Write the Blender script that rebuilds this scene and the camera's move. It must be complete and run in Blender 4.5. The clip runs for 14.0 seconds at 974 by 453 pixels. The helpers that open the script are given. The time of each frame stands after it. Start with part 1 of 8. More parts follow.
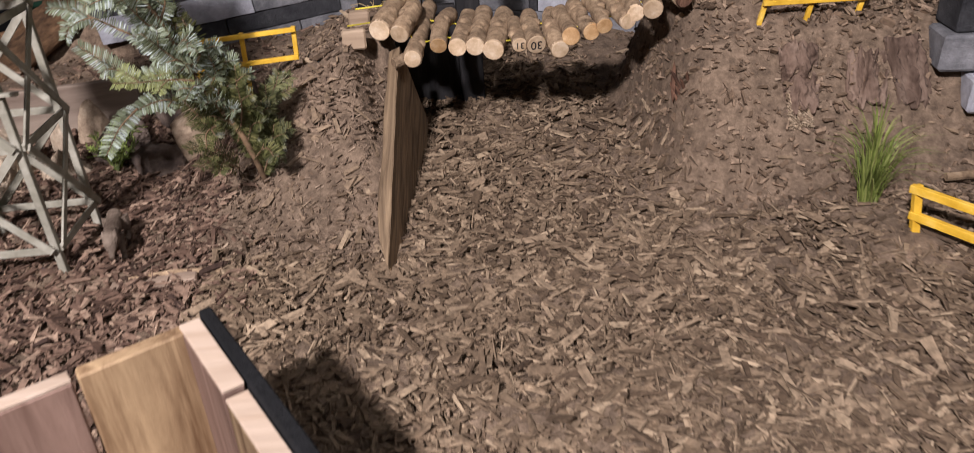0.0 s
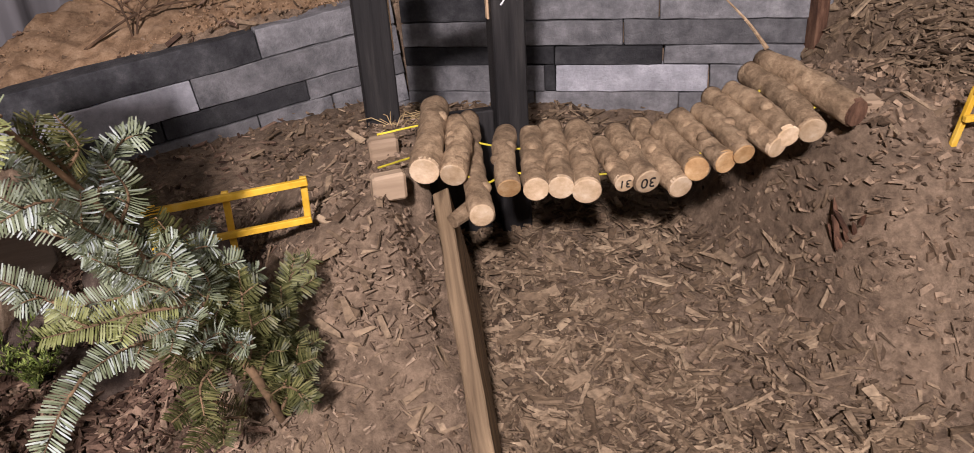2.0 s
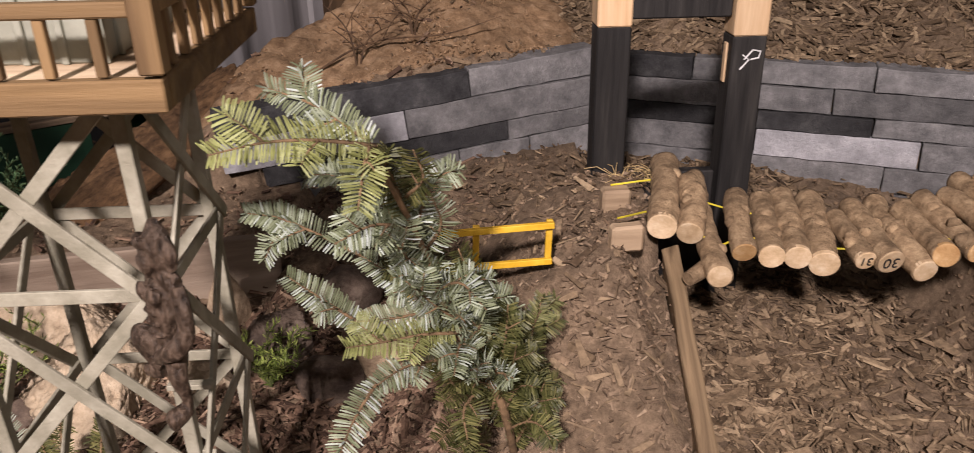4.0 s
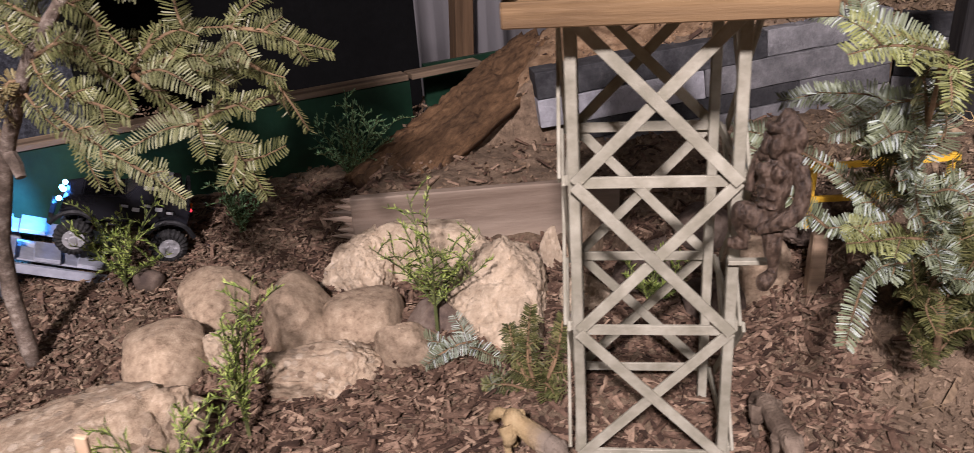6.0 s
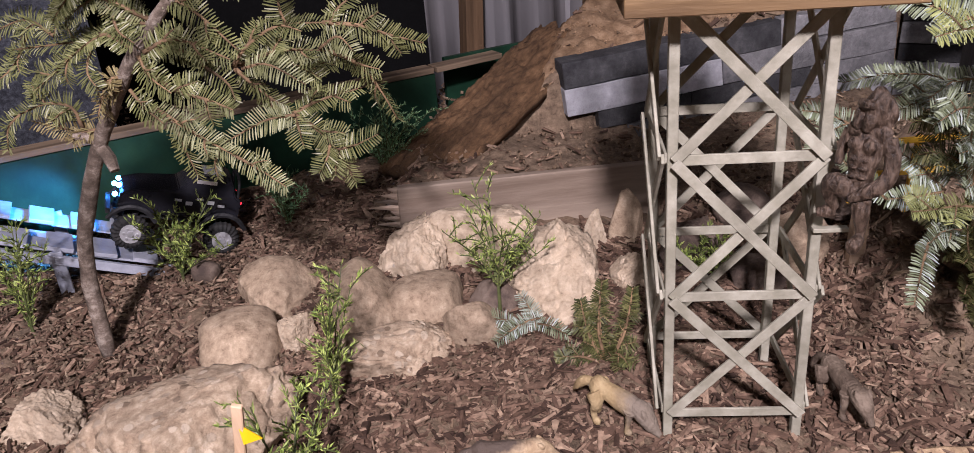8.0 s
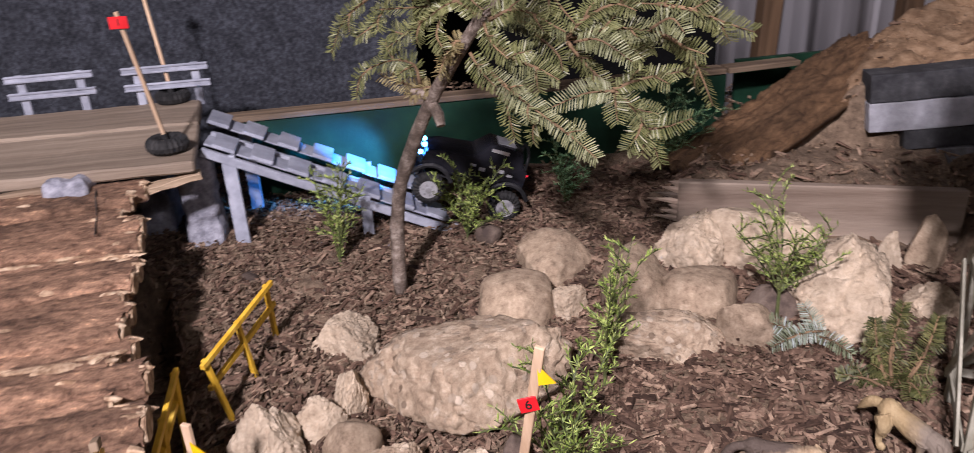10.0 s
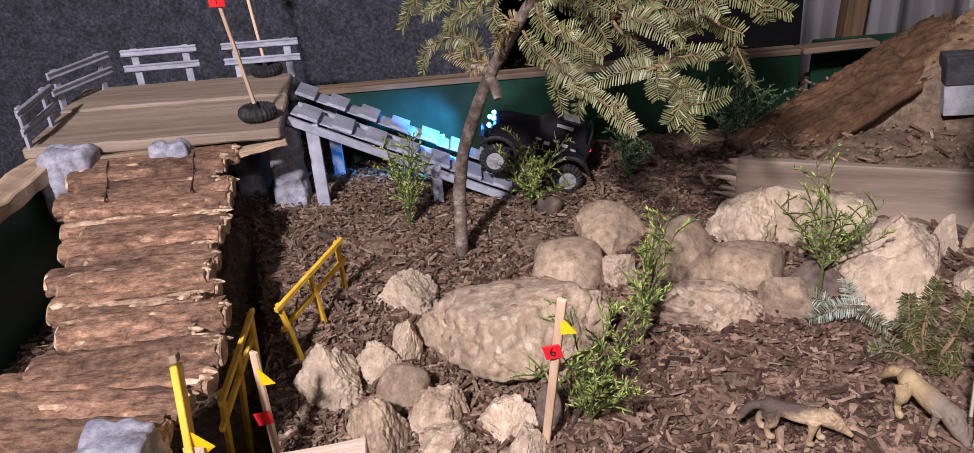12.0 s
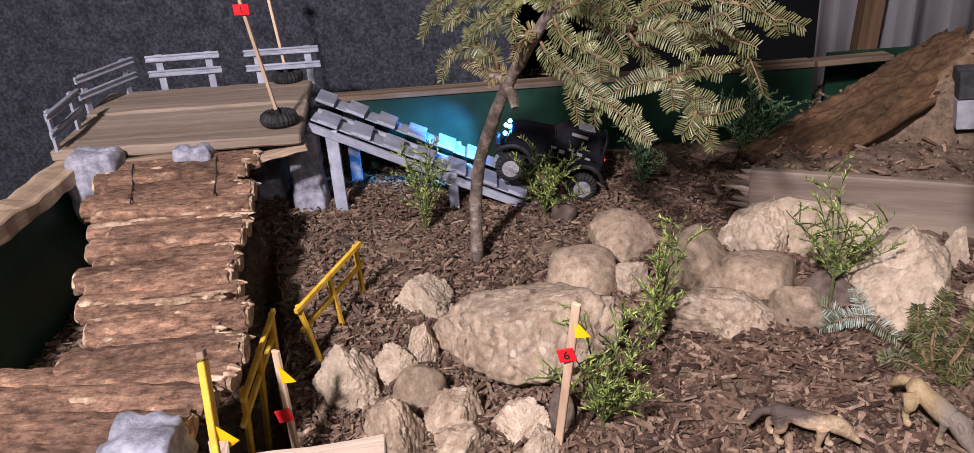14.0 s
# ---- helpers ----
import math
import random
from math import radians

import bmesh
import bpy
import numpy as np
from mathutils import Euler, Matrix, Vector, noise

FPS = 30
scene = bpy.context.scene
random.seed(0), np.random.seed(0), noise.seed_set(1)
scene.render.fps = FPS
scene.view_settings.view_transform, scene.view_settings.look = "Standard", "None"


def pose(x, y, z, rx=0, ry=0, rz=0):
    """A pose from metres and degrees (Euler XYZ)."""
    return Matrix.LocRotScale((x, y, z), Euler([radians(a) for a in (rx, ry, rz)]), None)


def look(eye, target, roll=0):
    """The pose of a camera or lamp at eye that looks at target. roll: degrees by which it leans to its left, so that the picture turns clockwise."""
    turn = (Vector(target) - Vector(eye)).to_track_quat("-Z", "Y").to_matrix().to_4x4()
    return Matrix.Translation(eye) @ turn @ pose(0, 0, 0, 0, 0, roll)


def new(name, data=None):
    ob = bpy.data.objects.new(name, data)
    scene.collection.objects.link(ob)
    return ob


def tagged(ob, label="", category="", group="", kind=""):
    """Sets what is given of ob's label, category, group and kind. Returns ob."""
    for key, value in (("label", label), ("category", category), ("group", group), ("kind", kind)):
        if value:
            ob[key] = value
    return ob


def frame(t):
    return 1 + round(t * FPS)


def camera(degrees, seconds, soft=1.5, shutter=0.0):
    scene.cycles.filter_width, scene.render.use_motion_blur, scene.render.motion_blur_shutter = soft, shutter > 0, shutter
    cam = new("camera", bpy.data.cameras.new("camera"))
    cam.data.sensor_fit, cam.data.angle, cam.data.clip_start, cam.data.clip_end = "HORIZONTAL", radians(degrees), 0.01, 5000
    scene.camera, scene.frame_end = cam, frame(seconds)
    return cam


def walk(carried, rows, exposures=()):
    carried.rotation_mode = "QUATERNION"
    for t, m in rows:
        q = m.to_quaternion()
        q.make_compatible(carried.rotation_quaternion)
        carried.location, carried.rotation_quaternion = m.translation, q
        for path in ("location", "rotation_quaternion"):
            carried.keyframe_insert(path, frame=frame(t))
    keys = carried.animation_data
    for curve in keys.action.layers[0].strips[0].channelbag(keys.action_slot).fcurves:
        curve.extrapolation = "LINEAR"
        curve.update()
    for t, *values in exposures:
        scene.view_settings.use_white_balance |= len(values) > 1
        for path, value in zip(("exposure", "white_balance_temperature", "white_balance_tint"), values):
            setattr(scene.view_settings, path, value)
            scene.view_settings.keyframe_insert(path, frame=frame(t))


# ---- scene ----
cam = camera(62.4, 14.0, soft=0.3, shutter=0.3)
PATH = [
    (0, (-0.061, 0.045, 0.467), (0.04, 1.797, -0.494), -3.8),
    (0.5, (-0.072, 0.19, 0.479), (0.058, 1.955, -0.452), -5.4),
    (1, (-0.1, 0.313, 0.489), (0.082, 2.065, -0.459), -5.1),
    (1.5, (-0.159, 0.413, 0.492), (0.116, 2.157, -0.447), -4.4),
    (2, (-0.22, 0.484, 0.493), (0.117, 2.22, -0.441), -3.8),
    (2.2, (-0.238, 0.493, 0.491), (0.107, 2.23, -0.438), -3.2),
    (4.3, (-0.378, 0.48, 0.518), (-0.346, 2.299, -0.313), -0.7),
    (4.4, (-0.389, 0.475, 0.516), (-0.368, 2.295, -0.3145), -0.55),
    (4.5, (-0.402, 0.47, 0.513), (-0.393, 2.291, -0.314), -0.3),
    (5, (-0.464, 0.418, 0.513), (-0.497, 2.24, -0.312), -0.7),
    (5.3, (-0.517, 0.381, 0.509), (-0.674, 2.202, -0.305), -2.9),
    (5.5, (-0.567, 0.371, 0.504), (-0.773, 2.177, -0.33), -2.3),
    (6, (-0.662, 0.352, 0.509), (-0.902, 2.147, -0.34), -3.8),
    (6.5, (-0.738, 0.309, 0.52), (-0.955, 2.1, -0.342), -4.8),
    (7, (-0.755, 0.292, 0.524), (-0.912, 2.086, -0.345), -4.4),
    (7.2, (-0.758, 0.294, 0.525), (-0.908, 2.087, -0.349), -4.4),
    (9.3, (-0.847, 0.249, 0.522), (-1.223, 2.026, -0.315), -3.5),
    (9.5, (-0.861, 0.239, 0.521), (-1.322, 1.996, -0.315), -3.9),
    (10, (-0.831, 0.243, 0.513), (-1.555, 1.915, -0.311), -3.2),
    (10.5, (-0.753, 0.231, 0.514), (-1.708, 1.777, -0.321), -2.4),
    (11, (-0.738, 0.225, 0.523), (-1.674, 1.777, -0.324), -4.2),
    (11.5, (-0.746, 0.211, 0.519), (-1.681, 1.758, -0.337), -4.6),
    (12, (-0.749, 0.201, 0.524), (-1.681, 1.751, -0.331), -4.4),
    (12.5, (-0.749, 0.193, 0.529), (-1.69, 1.74, -0.32), -4.6),
    (13, (-0.748, 0.186, 0.53), (-1.703, 1.728, -0.313), -4.6),
    (13.5, (-0.747, 0.181, 0.531), (-1.705, 1.723, -0.309), -4.1),
    (14, (-0.743, 0.181, 0.531), (-1.704, 1.724, -0.304), -4.0),
]
walk(cam, [(t, look(eye, target, roll)) for t, eye, target, roll in PATH], [
    (0, -0.03, 5980, 7), (1.2, 0.03, 6080, 9), (2.2, 0.05, 6350, 11), (4.4, -0.06, 6780, 10), (5.5, -0.04, 6450, 11), (6.5, 0.0, 6150, 15), (9.5, 0.0, 5950, 13), (14, -0.05, 6000, 12.5)])

# ---- light ----
world = bpy.data.worlds.new("room_air")
scene.world = world
world.use_nodes = True
world.node_tree.nodes["Background"].inputs[0].default_value = (1.0, 0.9, 0.8, 1)
world.node_tree.nodes["Background"].inputs[1].default_value = 0.008
scene.view_settings.exposure = 0.0


def area_lamp(name, eye, target, size, watts, colour):
    data = bpy.data.lights.new(name, "AREA")
    data.shape, data.size, data.energy, data.color = "DISK", size, watts, colour
    ob = new(name, data)
    ob.matrix_world = look(eye, target)
    return ob


area_lamp("unseen_lamp", (-0.78, -1.05, 1.78), (-0.6, 1.1, 0.0), 0.17, 134, (1.0, 0.875, 0.89))
# weak fill lamp added on the right to lift the shadows, no known source
area_lamp("unseen_lamp", (0.9, -0.5, 1.75), (-0.2, 1.3, 0.0), 0.5, 11, (1.0, 0.875, 0.89))

# ---- materials ----
def rgb(c):
    return (*c, 1.0)


def surface(name, stops, scale=20.0, detail=6.0, rough=0.8, bump=0.3, bump_scale=120.0, stretch=(1, 1, 1), metal=0.0,
            blotch=0.35, island=0.0, each=0.0, rough_var=0.15, coat=0.0, warp=0.0, pebble=0.0, crisp=0.6, soft_stone=False):
    """Colour stops over a noise, a broad second noise for stains, fine bump, and variation by piece."""
    m = bpy.data.materials.new(name)
    m.use_nodes = True
    nt = m.node_tree
    n, l = nt.nodes, nt.links
    b = n["Principled BSDF"]
    co = n.new("ShaderNodeTexCoord")
    mp = n.new("ShaderNodeMapping")
    mp.inputs["Scale"].default_value = stretch
    l.new(co.outputs["Object"], mp.inputs["Vector"])
    oi = n.new("ShaderNodeObjectInfo")
    shift = n.new("ShaderNodeVectorMath")
    shift.operation = "ADD"
    l.new(mp.outputs[0], shift.inputs[0])
    mul = n.new("ShaderNodeMath")
    mul.operation = "MULTIPLY"
    mul.inputs[1].default_value = 7.3
    l.new(oi.outputs["Random"], mul.inputs[0])
    l.new(mul.outputs[0], shift.inputs[1])
    a = n.new("ShaderNodeTexNoise")
    a.inputs["Scale"].default_value, a.inputs["Detail"].default_value = scale, detail
    a.inputs["Distortion"].default_value = warp
    a.inputs["Roughness"].default_value = crisp
    l.new(shift.outputs[0], a.inputs["Vector"])
    ramp = n.new("ShaderNodeValToRGB")
    while len(ramp.color_ramp.elements) < len(stops):
        ramp.color_ramp.elements.new(0.5)
    # higher crisp steepens the tones: pit shading put into colour where bump shows little
    for e, (p, c) in zip(ramp.color_ramp.elements, stops):
        e.position, e.color = 0.5 + (p - 0.5) * (0.6 - 0.9 * max(crisp - 0.6, 0.0)), rgb(c)
    l.new(a.outputs["Fac"], ramp.inputs[0])
    hsv = n.new("ShaderNodeHueSaturation")
    l.new(ramp.outputs[0], hsv.inputs["Color"])
    if pebble:
        vo = n.new("ShaderNodeTexVoronoi")
        vo.inputs["Scale"].default_value = pebble
        push = n.new("ShaderNodeVectorMath")
        push.operation = "MULTIPLY_ADD"
        push.inputs[1].default_value = (0.011, 0.011, 0.011)
        l.new(a.outputs["Color"], push.inputs[0])
        l.new(shift.outputs[0], push.inputs[2])
        l.new(push.outputs[0], vo.inputs["Vector"])
        tone = n.new("ShaderNodeValToRGB")
        for e, (p, k) in zip(tone.color_ramp.elements, ((0.05, stops[1][1] if soft_stone else stops[0][1]), (0.95, stops[-1][1]))):
            e.position, e.color = p, rgb(k)
        pick = n.new("ShaderNodeSeparateColor")
        l.new(vo.outputs["Color"], pick.inputs[0])
        l.new(pick.outputs[0], tone.inputs[0])
        mask = n.new("ShaderNodeMapRange")
        mask.inputs[1].default_value, mask.inputs[2].default_value, mask.inputs[4].default_value = 0.46, 0.38, 0.85
        l.new(vo.outputs["Distance"], mask.inputs[0])
        some = n.new("ShaderNodeMath")
        some.operation = "GREATER_THAN"
        some.inputs[1].default_value = 0.62
        l.new(pick.outputs[1], some.inputs[0])
        shown = n.new("ShaderNodeMath")
        shown.operation = "MULTIPLY"
        l.new(some.outputs[0], shown.inputs[0])
        l.new(mask.outputs[0], shown.inputs[1])
        mask = shown
        mx = n.new("ShaderNodeMix")
        mx.data_type = "RGBA"
        l.new(mask.outputs[0], mx.inputs[0])
        l.new(ramp.outputs[0], mx.inputs[6])
        l.new(tone.outputs[0], mx.inputs[7])
        l.new(mx.outputs[2], hsv.inputs["Color"])
    big = n.new("ShaderNodeTexNoise")
    big.inputs["Scale"].default_value, big.inputs["Detail"].default_value = scale * 0.17, 3
    l.new(shift.outputs[0], big.inputs["Vector"])
    rng = n.new("ShaderNodeMapRange")
    rng.inputs[1].default_value, rng.inputs[2].default_value = 0.3, 0.7
    rng.inputs[3].default_value, rng.inputs[4].default_value = 1 - blotch, 1 + blotch
    l.new(big.outputs["Fac"], rng.inputs[0])
    value = rng.outputs[0]
    for amount, source in ((each, oi.outputs["Random"]), (island, None)):
        if amount:
            if source is None:
                source = n.new("ShaderNodeNewGeometry").outputs["Random Per Island"]
            v = n.new("ShaderNodeMapRange")
            v.inputs[3].default_value, v.inputs[4].default_value = 1 - amount, 1 + amount
            l.new(source, v.inputs[0])
            mm = n.new("ShaderNodeMath")
            mm.operation = "MULTIPLY"
            l.new(value, mm.inputs[0])
            l.new(v.outputs[0], mm.inputs[1])
            value = mm.outputs[0]
    l.new(value, hsv.inputs["Value"])
    l.new(hsv.outputs[0], b.inputs["Base Color"])
    f = n.new("ShaderNodeTexNoise")
    f.inputs["Scale"].default_value, f.inputs["Detail"].default_value = bump_scale, 8
    f.inputs["Roughness"].default_value = crisp
    l.new(shift.outputs[0], f.inputs["Vector"])
    bp = n.new("ShaderNodeBump")
    bp.inputs["Strength"].default_value, bp.inputs["Distance"].default_value = bump, 0.004
    height_out = f.outputs["Fac"]
    if pebble:
        add = n.new("ShaderNodeMath")
        add.operation = "MULTIPLY_ADD"
        add.inputs[1].default_value = 0.22
        l.new(mask.outputs[0], add.inputs[0])
        l.new(f.outputs["Fac"], add.inputs[2])
        height_out = add.outputs[0]
    l.new(height_out, bp.inputs["Height"])
    l.new(bp.outputs[0], b.inputs["Normal"])
    rr = n.new("ShaderNodeMapRange")
    rr.inputs[3].default_value, rr.inputs[4].default_value = max(rough - rough_var, 0.05), min(rough + rough_var, 1.0)
    l.new(f.outputs["Fac"], rr.inputs[0])
    l.new(rr.outputs[0], b.inputs["Roughness"])
    b.inputs["Metallic"].default_value = metal
    b.inputs["Coat Weight"].default_value = coat
    b.inputs["Specular IOR Level"].default_value = 0.35
    return m


def pieces(name, stops, rough=0.85, bump=0.4, bump_scale=150.0, grain=60.0):
    """Colour picked per island along the stops, with a fine grain."""
    m = bpy.data.materials.new(name)
    m.use_nodes = True
    nt = m.node_tree
    n, l = nt.nodes, nt.links
    b = n["Principled BSDF"]
    g = n.new("ShaderNodeNewGeometry")
    ramp = n.new("ShaderNodeValToRGB")
    while len(ramp.color_ramp.elements) < len(stops):
        ramp.color_ramp.elements.new(0.5)
    for e, (p, c) in zip(ramp.color_ramp.elements, stops):
        e.position, e.color = p, rgb(c)
    l.new(g.outputs["Random Per Island"], ramp.inputs[0])
    co = n.new("ShaderNodeTexCoord")
    f = n.new("ShaderNodeTexNoise")
    f.inputs["Scale"].default_value, f.inputs["Detail"].default_value = grain, 6
    l.new(co.outputs["Object"], f.inputs["Vector"])
    rng = n.new("ShaderNodeMapRange")
    rng.inputs[1].default_value, rng.inputs[2].default_value = 0.3, 0.7
    rng.inputs[3].default_value, rng.inputs[4].default_value = 0.65, 1.3
    l.new(f.outputs["Fac"], rng.inputs[0])
    hsv = n.new("ShaderNodeHueSaturation")
    l.new(ramp.outputs[0], hsv.inputs["Color"])
    l.new(rng.outputs[0], hsv.inputs["Value"])
    l.new(hsv.outputs[0], b.inputs["Base Color"])
    h = n.new("ShaderNodeTexNoise")
    h.inputs["Scale"].default_value, h.inputs["Detail"].default_value = bump_scale, 6
    l.new(co.outputs["Object"], h.inputs["Vector"])
    bp = n.new("ShaderNodeBump")
    bp.inputs["Strength"].default_value, bp.inputs["Distance"].default_value = bump, 0.003
    l.new(h.outputs["Fac"], bp.inputs["Height"])
    l.new(bp.outputs[0], b.inputs["Normal"])
    b.inputs["Roughness"].default_value = rough
    b.inputs["Specular IOR Level"].default_value = 0.3
    return m


def wood(name, dark, light, axis=0, grain=55.0, **kw):
    st = [1.0, 1.0, 1.0]
    st[axis] = 0.07
    mid = tuple((p + q) / 2 for p, q in zip(dark, light))
    args = dict(scale=grain, detail=8, rough=0.7, bump=0.35, bump_scale=grain * 2.5, stretch=st, blotch=0.25, each=0.14, warp=0.6)
    args.update(kw)
    return surface(name, [(0.25, dark), (0.5, mid), (0.72, light)], **args)


def glow(name, colour, strength):
    m = bpy.data.materials.new(name)
    m.use_nodes = True
    b = m.node_tree.nodes["Principled BSDF"]
    b.inputs["Base Color"].default_value = rgb(colour)
    b.inputs["Emission Color"].default_value = rgb(colour)
    b.inputs["Emission Strength"].default_value = strength
    return m


M_dirt = surface("dirt", [(0.15, (0.0876, 0.0600, 0.0391)), (0.5, (0.2019, 0.1430, 0.0928)), (0.85, (0.3348, 0.2430, 0.1620))], 60, 14, 0.92, 0.9, 170, blotch=0.14, crisp=0.78)
M_chips = pieces("mulch_chips", [(0.0, (0.0819, 0.0541, 0.0326)), (0.25, (0.1386, 0.0959, 0.0581)), (0.6, (0.2079, 0.1479, 0.0915)), (0.88, (0.2856, 0.2081, 0.1311)), (0.98, (0.3622, 0.2703, 0.1716))], 0.85, 0.6, 260, 150)
M_chips_red = pieces("reddish_mulch_chips", [(0.0, (0.0460, 0.0268, 0.0184)), (0.25, (0.0988, 0.0586, 0.0385)), (0.55, (0.1607, 0.1004, 0.0678)), (0.80, (0.2427, 0.1607, 0.1088)), (0.96, (0.3348, 0.2344, 0.1590))], 0.85, 0.6, 260, 150)
M_clods = pieces("dirt_crumbs", [(0.0, (0.0927, 0.0620, 0.0378)), (0.5, (0.1957, 0.1340, 0.0846)), (1.0, (0.3111, 0.2240, 0.1485))], 0.95, 0.6, 300, 150)
M_brick = surface("grey_concrete_brick", [(0.2, (0.1100, 0.1100, 0.1133)), (0.55, (0.1980, 0.1958, 0.1980)), (0.85, (0.2970, 0.2926, 0.2948))], 26, 12, 0.88, 0.9, 150, blotch=0.30, each=0.14, crisp=0.72)
M_brick_dark = surface("charcoal_concrete_brick", [(0.2, (0.0216, 0.0216, 0.0238)), (0.6, (0.0490, 0.0490, 0.0511)), (0.85, (0.0864, 0.0864, 0.0864))], 26, 12, 0.88, 0.9, 150, blotch=0.3, each=0.2, crisp=0.72)
M_brick_pale = surface("pale_concrete_brick", [(0.2, (0.3450, 0.3450, 0.3660)), (0.6, (0.5100, 0.5100, 0.5414)), (0.85, (0.6450, 0.6450, 0.6710))], 26, 12, 0.88, 0.9, 150, blotch=0.25, each=0.1, crisp=0.72)
M_black = surface("black_stained_wood", [(0.3, (0.012, 0.011, 0.011)), (0.6, (0.026, 0.024, 0.023)), (0.85, (0.06, 0.055, 0.05))], 60, 8, 0.7, 0.4, 150, stretch=(1, 1, 0.08))
M_raw = wood("raw_pine", (0.55, 0.36, 0.20), (0.74, 0.54, 0.34), 2)
M_plank = wood("weathered_plank", (0.14, 0.098, 0.062), (0.36, 0.26, 0.17), 0, 40, blotch=0.4)
M_plank_y = wood("weathered_plank_long", (0.1141, 0.0748, 0.0425), (0.4355, 0.3093, 0.1796), 1, 60, blotch=0.45, bump=0.7)
M_board = wood("grey_brown_board", (0.16, 0.115, 0.08), (0.33, 0.245, 0.175), 0, 38, blotch=0.3)
M_tan = wood("tan_scrap_wood", (0.27, 0.19, 0.12), (0.48, 0.36, 0.24), 0, 40)
M_pale_board = wood("pale_weathered_board", (0.235, 0.172, 0.125), (0.44, 0.35, 0.265), 0, 15, blotch=0.55, bump=0.7, crisp=0.66, warp=0.8)
M_deck = wood("oiled_deck_board", (0.22, 0.168, 0.120), (0.36, 0.285, 0.21), 0, 60, blotch=0.28, crisp=0.72, warp=0.1, stretch=(0.05, 1, 1))
M_bark = surface("branch_bark", [(0.2, (0.1650, 0.1102, 0.0627)), (0.5, (0.3135, 0.2173, 0.1274)), (0.8, (0.4730, 0.3445, 0.2107))], 75, 13, 0.92, 0.9, 210, blotch=0.28, each=0.15, crisp=0.70)
M_bark_rough = surface("flaky_bark", [(0.12, (0.0264, 0.0143, 0.0081)), (0.36, (0.1653, 0.0919, 0.0558)), (0.60, (0.3108, 0.1850, 0.1148)), (0.76, (0.4504, 0.2632, 0.1546)), (0.86, (0.7666, 0.5001, 0.2933))], 120, 15, 0.92, 1.0, 200, stretch=(0.5, 1, 1), blotch=0.42, each=0.20, crisp=0.78)
M_slab = surface("red_bark_slab", [(0.25, (0.0465, 0.0223, 0.0131)), (0.5, (0.1209, 0.0606, 0.0356)), (0.8, (0.2232, 0.1247, 0.0749))], 40, 10, 0.9, 1.0, 110, stretch=(1, 1, 0.25), blotch=0.3, crisp=0.74)
M_trunk = surface("fir_trunk_bark", [(0.3, (0.10, 0.075, 0.055)), (0.55, (0.20, 0.155, 0.12)), (0.75, (0.38, 0.32, 0.26))], 55, 8, 0.9, 0.8, 150, blotch=0.3, crisp=0.74)
M_twig = surface("twig_bark", [(0.3, (0.11, 0.07, 0.038)), (0.7, (0.24, 0.155, 0.085))], 60, 6, 0.85, 0.5, 150)
M_cut_sap = surface("sappy_cut_wood", [(0.2, (0.36, 0.20, 0.08)), (0.55, (0.50, 0.31, 0.14)), (0.85, (0.62, 0.43, 0.24))], 60, 9, 0.7, 0.35, 200, blotch=0.25, each=0.12, crisp=0.68)
M_cut = surface("fresh_cut_wood", [(0.2, (0.4140, 0.2880, 0.1620)), (0.55, (0.5580, 0.4140, 0.2610)), (0.85, (0.6660, 0.5400, 0.3780))], 60, 9, 0.8, 0.35, 200, blotch=0.25, each=0.12, crisp=0.68)
M_needle = pieces("fir_needles_green", [(0.0, (0.0760, 0.0840, 0.0272)), (0.4, (0.1320, 0.1376, 0.0496)), (0.85, (0.2000, 0.2000, 0.0840)), (1.0, (0.3840, 0.3840, 0.2640))], 0.6, 0.1, 90, 30)
M_needle_pale = pieces("fir_needles_silver", [(0.0, (0.0990, 0.1179, 0.0619)), (0.4, (0.1785, 0.2045, 0.1185)), (0.75, (0.2969, 0.3388, 0.2552)), (1.0, (0.4452, 0.4978, 0.4739))], 0.6, 0.1, 90, 30)
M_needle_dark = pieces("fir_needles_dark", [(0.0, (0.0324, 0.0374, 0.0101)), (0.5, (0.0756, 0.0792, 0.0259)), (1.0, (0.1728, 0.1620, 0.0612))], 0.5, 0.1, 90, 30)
M_needle_white = pieces("fir_needles_white", [(0.0, (0.1700, 0.2064, 0.1360)), (0.4, (0.3060, 0.3440, 0.2640)), (1.0, (0.5100, 0.5504, 0.4800))], 0.6, 0.1, 90, 30)
M_needle_worn = pieces("fir_needles_worn", [(0.0, (0.1088, 0.1148, 0.0449)), (0.5, (0.1856, 0.1902, 0.0871)), (1.0, (0.3200, 0.3280, 0.1954))], 0.6, 0.1, 90, 30)
M_needle_dry = pieces("fir_needles_dry", [(0.0, (0.1040, 0.0760, 0.0280)), (0.5, (0.2000, 0.1600, 0.0680)), (1.0, (0.2880, 0.2480, 0.1200))], 0.6, 0.1, 90, 30)
M_needle_fresh = pieces("fir_needles_fresh", [(0.0, (0.1290, 0.1404, 0.0417)), (0.5, (0.2277, 0.2429, 0.0873)), (1.0, (0.3264, 0.3491, 0.1670))], 0.6, 0.1, 90, 30)
